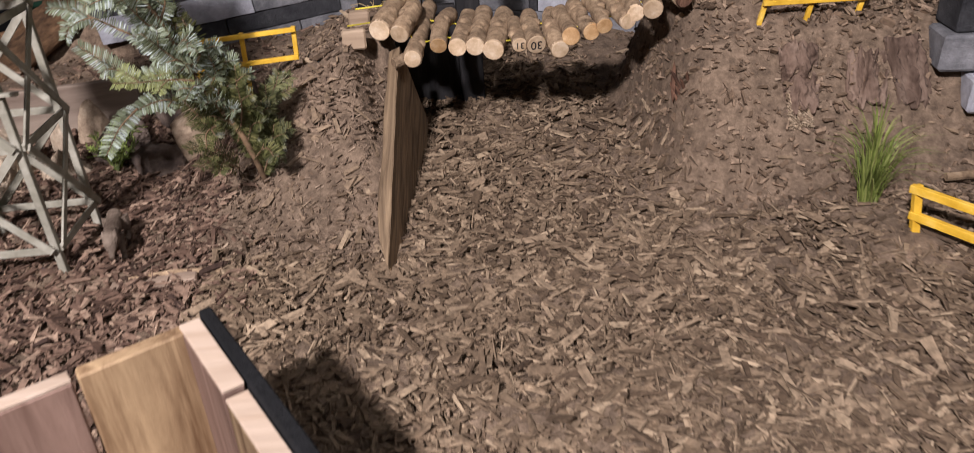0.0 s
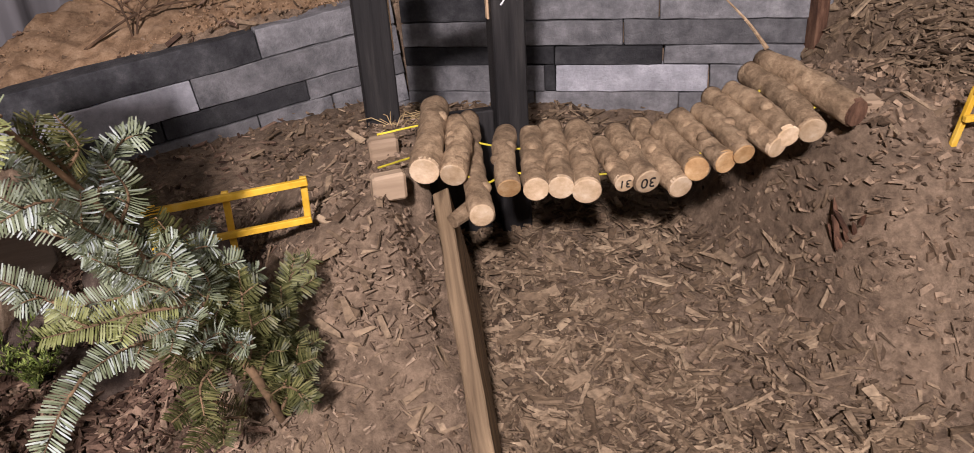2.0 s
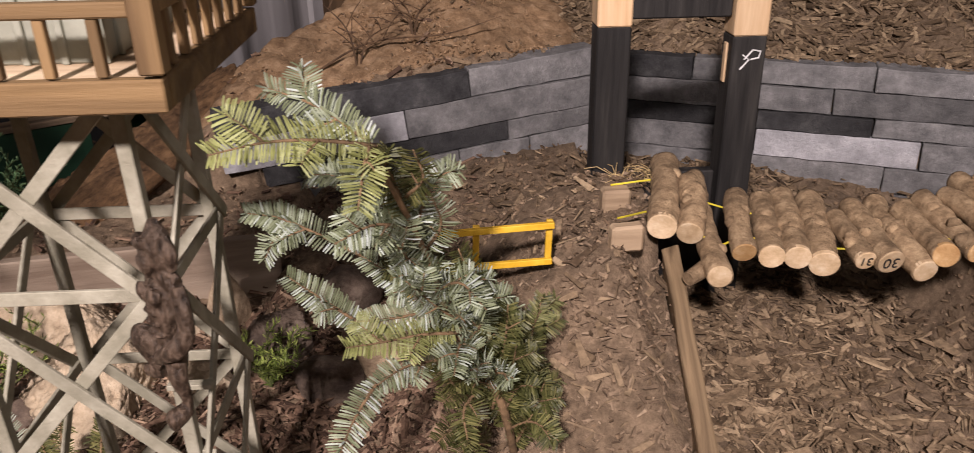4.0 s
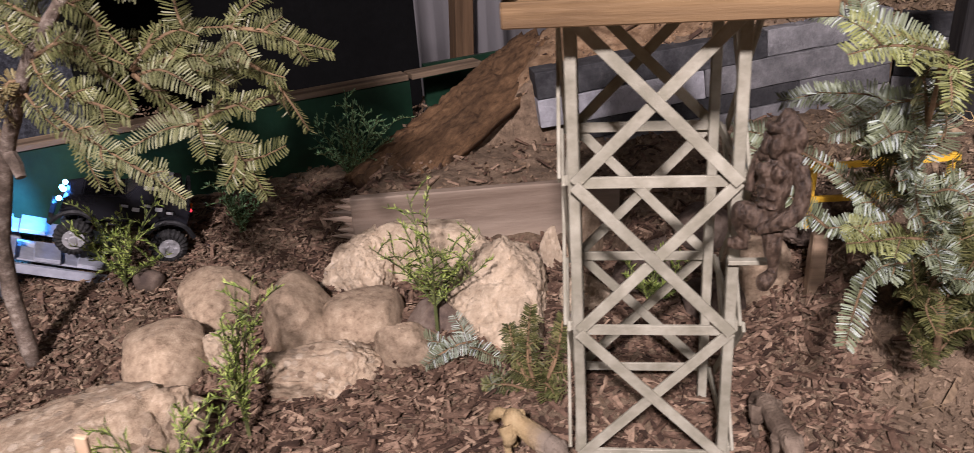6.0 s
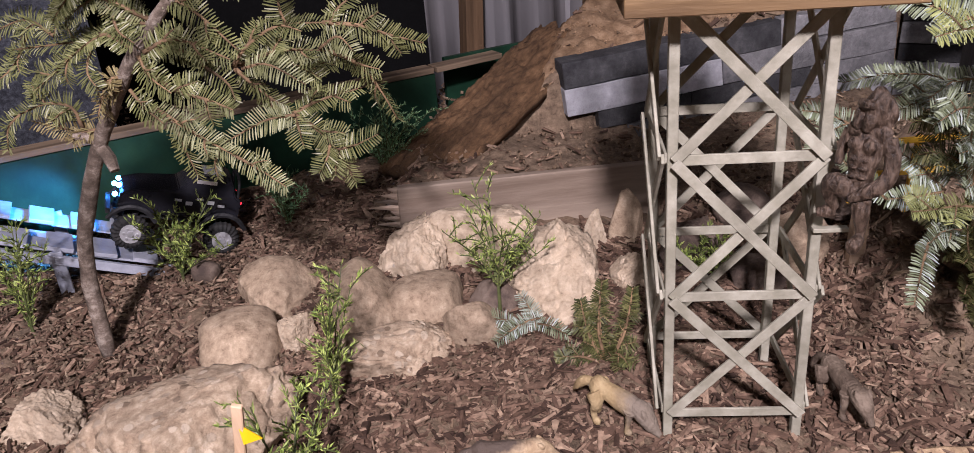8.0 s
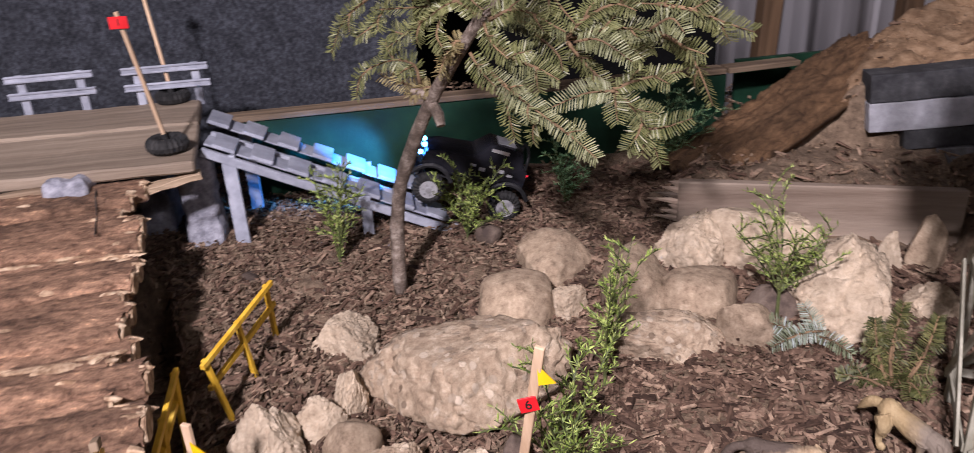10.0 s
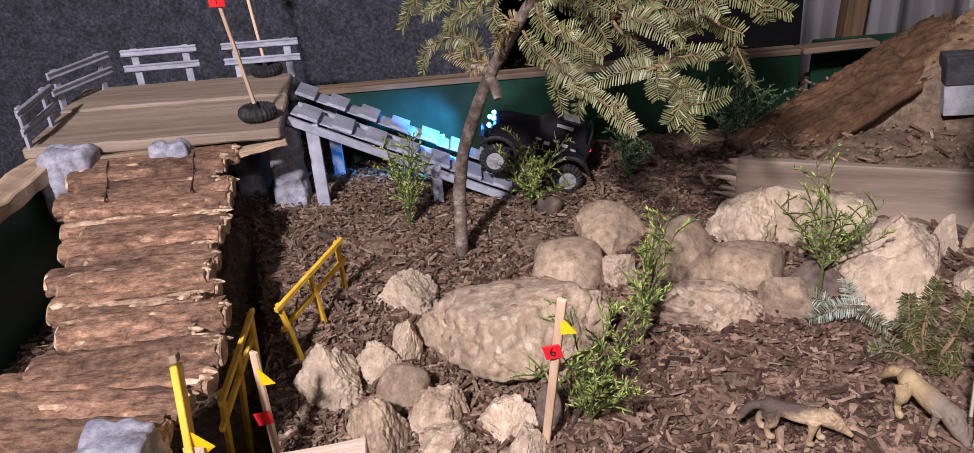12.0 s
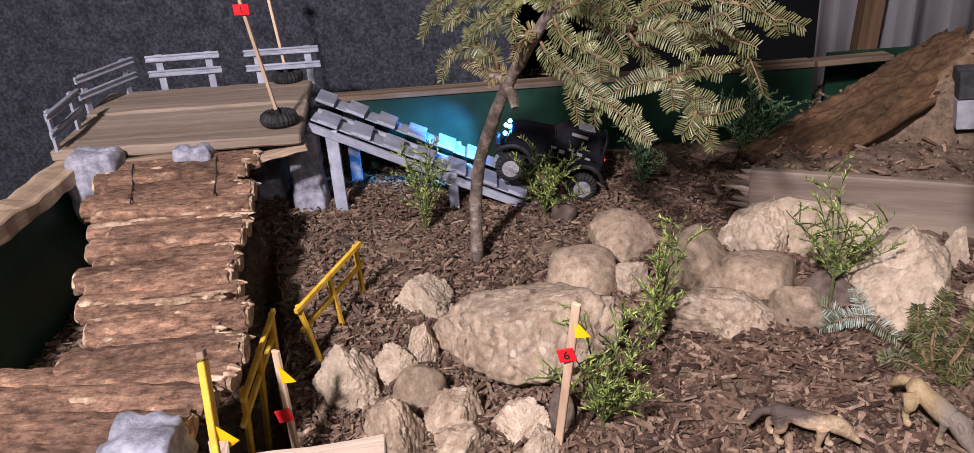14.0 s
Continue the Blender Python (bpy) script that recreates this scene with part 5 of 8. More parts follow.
half_log((-1.56, 0.365, 0.098), (-1.275, 0.520, 0.094), 0.021, 93, "barked round log laid across the log walk", "round_log")
half_log((-1.54, 0.32, 0.102), (-1.265, 0.480, 0.094), 0.020, 94, "barked round log laid across the log walk", "round_log")


def lump_block(p, size, rz, label, seed):
    bm = box([2 * s for s in size], bevel=0.0)
    bmesh.ops.subdivide_edges(bm, edges=bm.edges[:], cuts=15, use_grid_fill=True)
    off = Vector((seed * 3.3, seed, 0))
    for v in bm.verts:
        q = Vector((v.co.x / size[0], v.co.y / size[1], v.co.z / size[2]))
        k = (abs(q.x) ** 6 + abs(q.y) ** 6 + abs(q.z) ** 6) ** (1 / 6)
        v.co = v.co / max(k, 1e-6) * max(abs(q.x), abs(q.y), abs(q.z))
        v.co += v.co.normalized() * (0.009 * noise.noise(v.co * 28 + off) + 0.004 * noise.noise(v.co * 75 + off) - 0.007 * max(0.0, noise.noise(v.co * 48 - off) - 0.15))
    return solo(part("grey_block", bm, M_block, smooth=True), label, "block", m=pose(*p, 0, 0, rz))


lump_block((-1.268, 0.474, 0.112), (0.033, 0.029, 0.022), 24, "grey painted rough block on the log walk", 3)
lump_block((-1.905, 0.890, 0.092), (0.040, 0.030, 0.058), 30, "grey painted lumpy block under the deck", 4)
lump_block((-1.790, 0.990, 0.100), (0.030, 0.022, 0.040), 30, "grey painted lumpy block under the deck", 5)
lump_block((-1.745, 1.185, 0.03), (0.030, 0.024, 0.085), 35, "grey painted lumpy block under the deck corner", 7)
solo(part("support_board", box((0.10, 0.022, 0.010), bevel=0.001, rough=0.0015, cuts=4), M_tan), "split tan board under the deck", "board", m=pose(-1.690, 1.068, 0.112, 0, -6, 48))
solo(part("loose_board", box((0.125, 0.06, 0.014), bevel=0.001, rough=0.001, cuts=3), M_pale_board), "weathered board end beside the log walk", "board", m=pose(-1.149, 0.534, 0.083, 0, 0, 38.7))


# ---- marker sticks and flags ----
def marker(foot, top, number, flag, label, plate_at=0.62, face=20, both=True):
    foot, top = Vector(foot), Vector(top)
    root = thing("flag_marker", Matrix.Translation(foot), label, "flag marker", "flag markers")
    d = top - foot
    part("stick", bar((0, 0, 0), d, 0.009, 0.0045), M_stick, root, "pale wooden craft stick")
    turn = Matrix.Rotation(radians(face), 4, "Z")
    p = d * plate_at
    plate = part("number_plate", box((0.017, 0.0016, 0.015), Matrix.Translation(p) @ turn @ Matrix.Translation((-0.003, -0.0045, 0)) @ Matrix.Rotation(-0.25, 4, "Y"), 0.0004), M_red, root, "small red number label")
    if number:
        text_part(number, 0.013, M_ink, plate, Matrix.Translation(p) @ turn @ Matrix.Translation((-0.003, -0.0056, 0)) @ Matrix.Rotation(-0.25, 4, "Y") @ Matrix.Rotation(radians(90), 4, "X"))
    bm = bmesh.new()
    q = d * flag
    vs = [Matrix.Translation(q) @ turn @ Vector(c) for c in ((0.001, -0.004, 0.013), (0.017, -0.005, -0.005), (0.002, -0.004, -0.008))]
    front = [bm.verts.new(v) for v in vs]
    back = [bm.verts.new(v + turn.to_3x3() @ Vector((0, 0.0012, 0))) for v in vs]
    bm.faces.new(front)
    bm.faces.new(back[::-1])
    for i in range(3):
        bm.faces.new((front[i], back[i], back[(i + 1) % 3], front[(i + 1) % 3]))
    part("pennant", bm, M_flag, root, "yellow triangular pennant")
    return root


marker((-1.060, 0.800, -0.075), (-1.018, 0.770, 0.150), "6", 0.86, "craft stick with yellow pennant and red number six", 0.72, 18)
marker((-1.279, 0.637, -0.15), (-1.290, 0.645, 0.098), "", 0.885, "craft stick with yellow pennant and red label by the log walk", 0.70, 25)
sg = thing("yellow_marker_board", Matrix.Translation((-1.243, 0.524, 0.09)), "yellow painted marker board with a torn pale flag", "marker board")
part("post", bar((0.020, -0.022, -0.06), (-0.021, 0.020, 0.066), 0.006, 0.026), M_yellow, sg)
part("bare_top", bar((-0.0215, 0.0205, 0.0675), (-0.0235, 0.0225, 0.074), 0.006, 0.020), M_tan, sg, "bare unpainted top")


def cloth(root, name, corners, material, label):
    """A small folded scrap between its corners."""
    bm = bmesh.new()
    front = [bm.verts.new(c) for c in corners]
    back = [bm.verts.new(Vector(c) + Vector((0.0010, 0.0012, 0))) for c in corners]
    bm.faces.new(front)
    bm.faces.new(back[::-1])
    for i in range(len(front)):
        j = (i + 1) % len(front)
        bm.faces.new((front[i], back[i], back[j], front[j]))
    bmesh.ops.recalc_face_normals(bm, faces=bm.faces[:])
    return part(name, bm, material, root, label)


cloth(sg, "pennant", ((0.004, -0.002, 0.020), (0.015, 0.009, 0.001), (0.009, 0.000, -0.004), (0.007, -0.005, 0.002)), M_flag, "yellow tape pennant")
cloth(sg, "paper_scrap", ((0.002, -0.010, 0.010), (0.012, 0.000, 0.006), (0.013, -0.002, -0.006), (0.012, -0.014, -0.026), (0.008, -0.016, -0.010)), M_crate_top, "torn pale scrap")


# ---- rocks ----
def rock(p, size, seed, material, label, angular=0.25, rz=0.0, sub=5, flat=0.0, tilt=(0, 0), under=0.0, block=2.2):
    ob = part("rock", stone(size, seed, angular, 6 if angular >= 0.3 else sub, flat, under, block), material, smooth=True)
    return solo(ob, label, "rock", m=pose(*p, tilt[0], tilt[1], rz))


PALE, SMOOTH, MIX, BROWN = "pale rough broken limestone rock on the mulch", "smooth rounded tan fieldstone on the mulch", "slab of pebbly broken concrete", "brown weathered fieldstone half in the dirt"
rock((-1.368, 0.995, -0.050), (0.050, 0.055, 0.037), 11, M_rock_pale, PALE, 0.5, 38)
rock((-1.295, 0.888, -0.050), (0.022, 0.044, 0.045), 12, M_rock_pale, PALE, 0.5, 30)
rock((-1.171, 0.942, -0.036), (0.130, 0.100, 0.072), 13, M_rock_mix, "large " + MIX + " lying flat", 0.42, 34, 6, 0.6, (-4, -4), 0.30, 2.8)
rock((-1.333, 0.777, -0.050), (0.040, 0.049, 0.061), 14, M_rock_pale, PALE, 0.5, 45)
rock((-1.300, 0.836, -0.050), (0.031, 0.034, 0.041), 15, M_rock_pale, PALE, 0.5, 30)
rock((-1.239, 0.802, -0.050), (0.033, 0.028, 0.045), 16, M_rock_smooth, SMOOTH, 0.05, 39)
rock((-1.227, 0.731, -0.050), (0.038, 0.057, 0.055), 17, M_rock_smooth, "long tan fieldstone leaning among the rubble", 0.30, 50)
rock((-1.181, 0.785, -0.050), (0.042, 0.039, 0.037), 18, M_rock_mix, "lump of pebbly broken concrete", 0.45, 36)
rock((-1.106, 0.809, -0.050), (0.036, 0.035, 0.031), 19, M_rock_pale, PALE, 0.5, 30)
rock((-1.145, 0.748, -0.055), (0.034, 0.035, 0.034), 20, M_rock_mix, "lump of pebbly broken concrete", 0.45, 36)
rock((-1.068, 0.775, -0.055), (0.024, 0.026, 0.034), 40, M_rock_pale, PALE, 0.4, 28)
rock((-1.074, 0.842, -0.050), (0.016, 0.020, 0.042), 21, M_rock_dark, "grey-brown fieldstone under the slab edge", 0.1, 27)
rock((-1.181, 1.141, -0.045), (0.056, 0.060, 0.047), 22, M_rock_smooth, SMOOTH, 0.06, 25, 5, 0.0, (0, 0), 0.0, 2.3)
rock((-1.170, 1.278, -0.045), (0.060, 0.062, 0.045), 53, M_rock_smooth, SMOOTH, 0.24, 20, 5, 0.0, (0, 0), 0.0, 2.8)
rock((-1.112, 1.165, -0.045), (0.025, 0.029, 0.033), 24, M_rock_pale, PALE, 0.35, 21)
rock((-1.037, 1.225, -0.045), (0.049, 0.078, 0.070), 52, M_rock_smooth, "tall rounded tan fieldstone among the rocks", 0.16, 16, 5, 0.0, (-8, 0), 0.0, 2.4)
rock((-0.952, 1.229, -0.045), (0.056, 0.055, 0.044), 54, M_rock_smooth, "pale smooth rounded fieldstone on the mulch", 0.10, 11, 5, 0.0, (0, 0), 0.0, 2.5)
rock((-0.989, 1.343, -0.045), (0.060, 0.057, 0.066), 44, M_rock_pale, PALE, 0.42, 12, 5, 0.0, (0, 0), 0.0, 2.5)
rock((-0.772, 1.262, -0.050), (0.092, 0.084, 0.104), 13, M_rock_pale, "large pale limestone rock with a sloping face", 0.4, 150, 6, 0.0, (14, 0))
rock((-0.972, 1.118, -0.050), (0.076, 0.052, 0.042), 29, M_rock_mix, "flat " + MIX, 0.4, 13, 5, 0.65)
rock((-0.882, 1.160, -0.045), (0.040, 0.029, 0.046), 30, M_rock_smooth, "blocky tan fieldstone between larger rocks", 0.24, 8, 5, 0.0, (0, 0), 0.0, 4.0)
rock((-0.852, 1.235, -0.050), (0.042, 0.032, 0.040), 46, M_rock_dark, BROWN, 0.2, 10)
rock((-0.712, 1.404, -0.040), (0.021, 0.018, 0.050), 31, M_rock_pale, PALE, 0.35, 0)
rock((-0.660, 1.428, -0.040), (0.030, 0.024, 0.072), 32, M_rock_smooth, SMOOTH, 0.2, 20)
rock((-0.870, 1.385, -0.040), (0.125, 0.060, 0.070), 33, M_rock_pale, "flat pale limestone rock by the board", 0.35, 12, 5, 0.6)
rock((-0.495, 1.400, 0.010), (0.044, 0.035, 0.036), 34, M_rock_dark, BROWN, 0.12, 20)
rock((-0.440, 1.300, 0.000), (0.055, 0.045, 0.045), 35, M_rock_smooth, SMOOTH, 0.25, 40)
rock((-0.580, 1.330, -0.020), (0.048, 0.040, 0.040), 36, M_rock_dark, BROWN, 0.3, 10)
rock((-0.655, 1.290, -0.035), (0.042, 0.036, 0.036), 37, M_rock_pale, PALE, 0.4, 10)
rock((-0.380, 1.330, 0.060), (0.044, 0.035, 0.028), 38, M_rock_dark, BROWN, 0.3, 70)
rock((-0.500, 1.260, -0.030), (0.044, 0.036, 0.032), 39, M_rock_dark, BROWN, 0.25, 20)
rock((-1.300, 1.330, -0.035), (0.022, 0.018, 0.018), 41, M_rock_dark, BROWN, 0.1, 0, 3)
rock((-1.60, 1.10, -0.045), (0.018, 0.015, 0.012), 42, M_rock_dark, BROWN, 0.1, 0, 3)


# ---- fir branches ----
def needle_set(verts, faces, p, d, side, up, length, width, spread, rnd):
    """One needle: a slim blunt blade, arched along its length."""
    tip_dir = (side + d * spread + up * rnd.uniform(-0.05, 0.30)).normalized()
    w = tip_dir.cross(up)
    if w.length < 0.05:
        w = d.copy()
    w = w.normalized() * width
    b = len(verts)
    mid = p + tip_dir * length * 0.6 + up * width * 0.8
    tip = p + tip_dir * length + up * rnd.uniform(-0.12, 0.10) * length
    verts.extend([tuple(p - w * 0.5), tuple(p + w * 0.5), tuple(mid - w), tuple(mid + w), tuple(tip - w * 0.6), tuple(tip + w * 0.6)])
    faces.extend([(b, b + 1, b + 3, b + 2), (b + 2, b + 3, b + 5, b + 4)])


def spray(verts, faces, wood_bm, ctrl, rnd, needle=0.015, step=0.0023, r0=0.0022, up=Vector((0, 0, 1)), bare=0.0, fat=0.00085):
    """A twig with two ranks of needles."""
    pts = curve_points(ctrl, 10)
    tube(pts, [r0 * (1 - 0.7 * i / 9) for i in range(10)], 5, wood_bm)
    length = sum((b - a).length for a, b in zip(pts, pts[1:]))
    n = int(length / step)
    for i in range(n):
        t = bare + (1 - bare) * (i + rnd.uniform(0.3, 0.7)) / n
        k = min(int(t * 9), 8)
        f = t * 9 - k
        p = pts[k].lerp(pts[k + 1], f)
        d = (pts[k + 1] - pts[k]).normalized()
        s = d.cross(up)
        if s.length < 0.1:
            s = d.orthogonal()
        s.normalize()
        u = s.cross(d).normalized()
        size = needle * (0.75 + 0.35 * math.sin(math.pi * min(t * 1.1, 1))) * rnd.uniform(0.85, 1.1)
        for sg_ in (-1, 1):
            needle_set(verts, faces, p, d, s * sg_, u, size, fat, 0.22 + 0.40 * t * t, rnd)
        if i % 3 == 0:
            needle_set(verts, faces, p, d, u * 0.7 + s * rnd.uniform(-0.5, 0.5), u, size * 0.8, fat, 0.6, rnd)
    return pts


def limb(root, ctrl, mat, seed, side_len=0.11, gap=0.027, start=0.15, needle=0.0178, r0=0.0034, droop=0.25, lean=Vector((0, 0, 1))):
    """A limb with side sprays that get shorter to the tip."""
    rnd = random.Random(seed)
    verts, faces = [], []
    wb = bmesh.new()
    main = curve_points(ctrl, 24)
    tube(main, [r0 * (1 - 0.75 * i / 23) for i in range(24)], 7, wb, 0.1, True, 60)
    total = sum((b - a).length for a, b in zip(main, main[1:]))
    spray(verts, faces, wb, [main[int(23 * max(start, 0.25))], main[17], main[23]], rnd, needle, up=lean, r0=r0 * 0.5)
    s = start * total
    flip = 1
    while s < total * 0.97:
        t = s / total
        k = min(int(t * 23), 22)
        p = main[k].lerp(main[k + 1], t * 23 - k)
        d = (main[k + 1] - main[k]).normalized()
        side = d.cross(lean).normalized() * flip
        L = side_len * (1.05 - 0.75 * t) * rnd.uniform(0.75, 1.15)
        e1 = p + (side * 0.75 + d * 0.65).normalized() * L * 0.5 + Vector((0, 0, rnd.uniform(-0.1, 0.12) * L))
        e2 = p + (side * 0.65 + d * 0.85).normalized() * L - Vector((0, 0, droop * L * rnd.uniform(0.3, 1.4)))
        spray(verts, faces, wb, [p, e1, e2], rnd, needle, up=lean, r0=r0 * 0.3)
        if L > 0.075:
            for q in (0.45, 0.7):
                c = p.lerp(e2, q)
                dd = (e2 - p).normalized()
                ss = dd.cross(lean).normalized() * rnd.choice((-1, 1))
                e = c + (ss * 0.7 + dd * 0.7).normalized() * L * 0.42 - Vector((0, 0, droop * L * 0.2))
                spray(verts, faces, wb, [c, c.lerp(e, 0.5) + lean * 0.003, e], rnd, needle * 0.92, up=lean, r0=r0 * 0.25)
        flip = -flip
        s += gap * rnd.uniform(0.8, 1.3)
    ob = part("limb", wb, M_twig, root, smooth=True)
    raw_part("needles", verts, faces, mat, ob, "flat sprays of fir needles")
    return ob


def twig(root, ctrl, mat, seed, needle=0.0160, r0=0.0026, lean=(0.15, -0.85, 0.50), bare=0.0, step=0.0027, name="limb", sprigs=0):
    """One twig with two ranks of needles in a plane that faces lean; sprigs: short side shoots."""
    rnd = random.Random(seed)
    up = (Vector(lean).normalized() + Vector((rnd.uniform(-1, 1), rnd.uniform(-1, 1), rnd.uniform(-1, 1))) * 0.30).normalized()
    verts, faces = [], []
    wb = bmesh.new()
    pts = [Vector(c) for c in ctrl]
    span = sum((b - a).length for a, b in zip(pts, pts[1:]))
    main = spray(verts, faces, wb, pts, rnd, needle, step, r0, up, bare, 0.00078)
    for k in range(sprigs):
        q = main[3 + (k * 3) % 6]
        d = (main[9] - main[0]).normalized()
        side = d.cross(up).normalized() * (1 if k % 2 else -1)
        e = q + (side * 0.75 + d * 0.7).normalized() * span * rnd.uniform(0.20, 0.30)
        spray(verts, faces, wb, [q, q.lerp(e, 0.5) + up * 0.003, e], rnd, needle * 0.9, step, r0 * 0.6, up, 0.1, 0.00075)
    ob = part(name, wb, M_twig, root, smooth=True)
    raw_part("needles", verts, faces, mat, ob, "flat ranks of fir needles")
    return ob


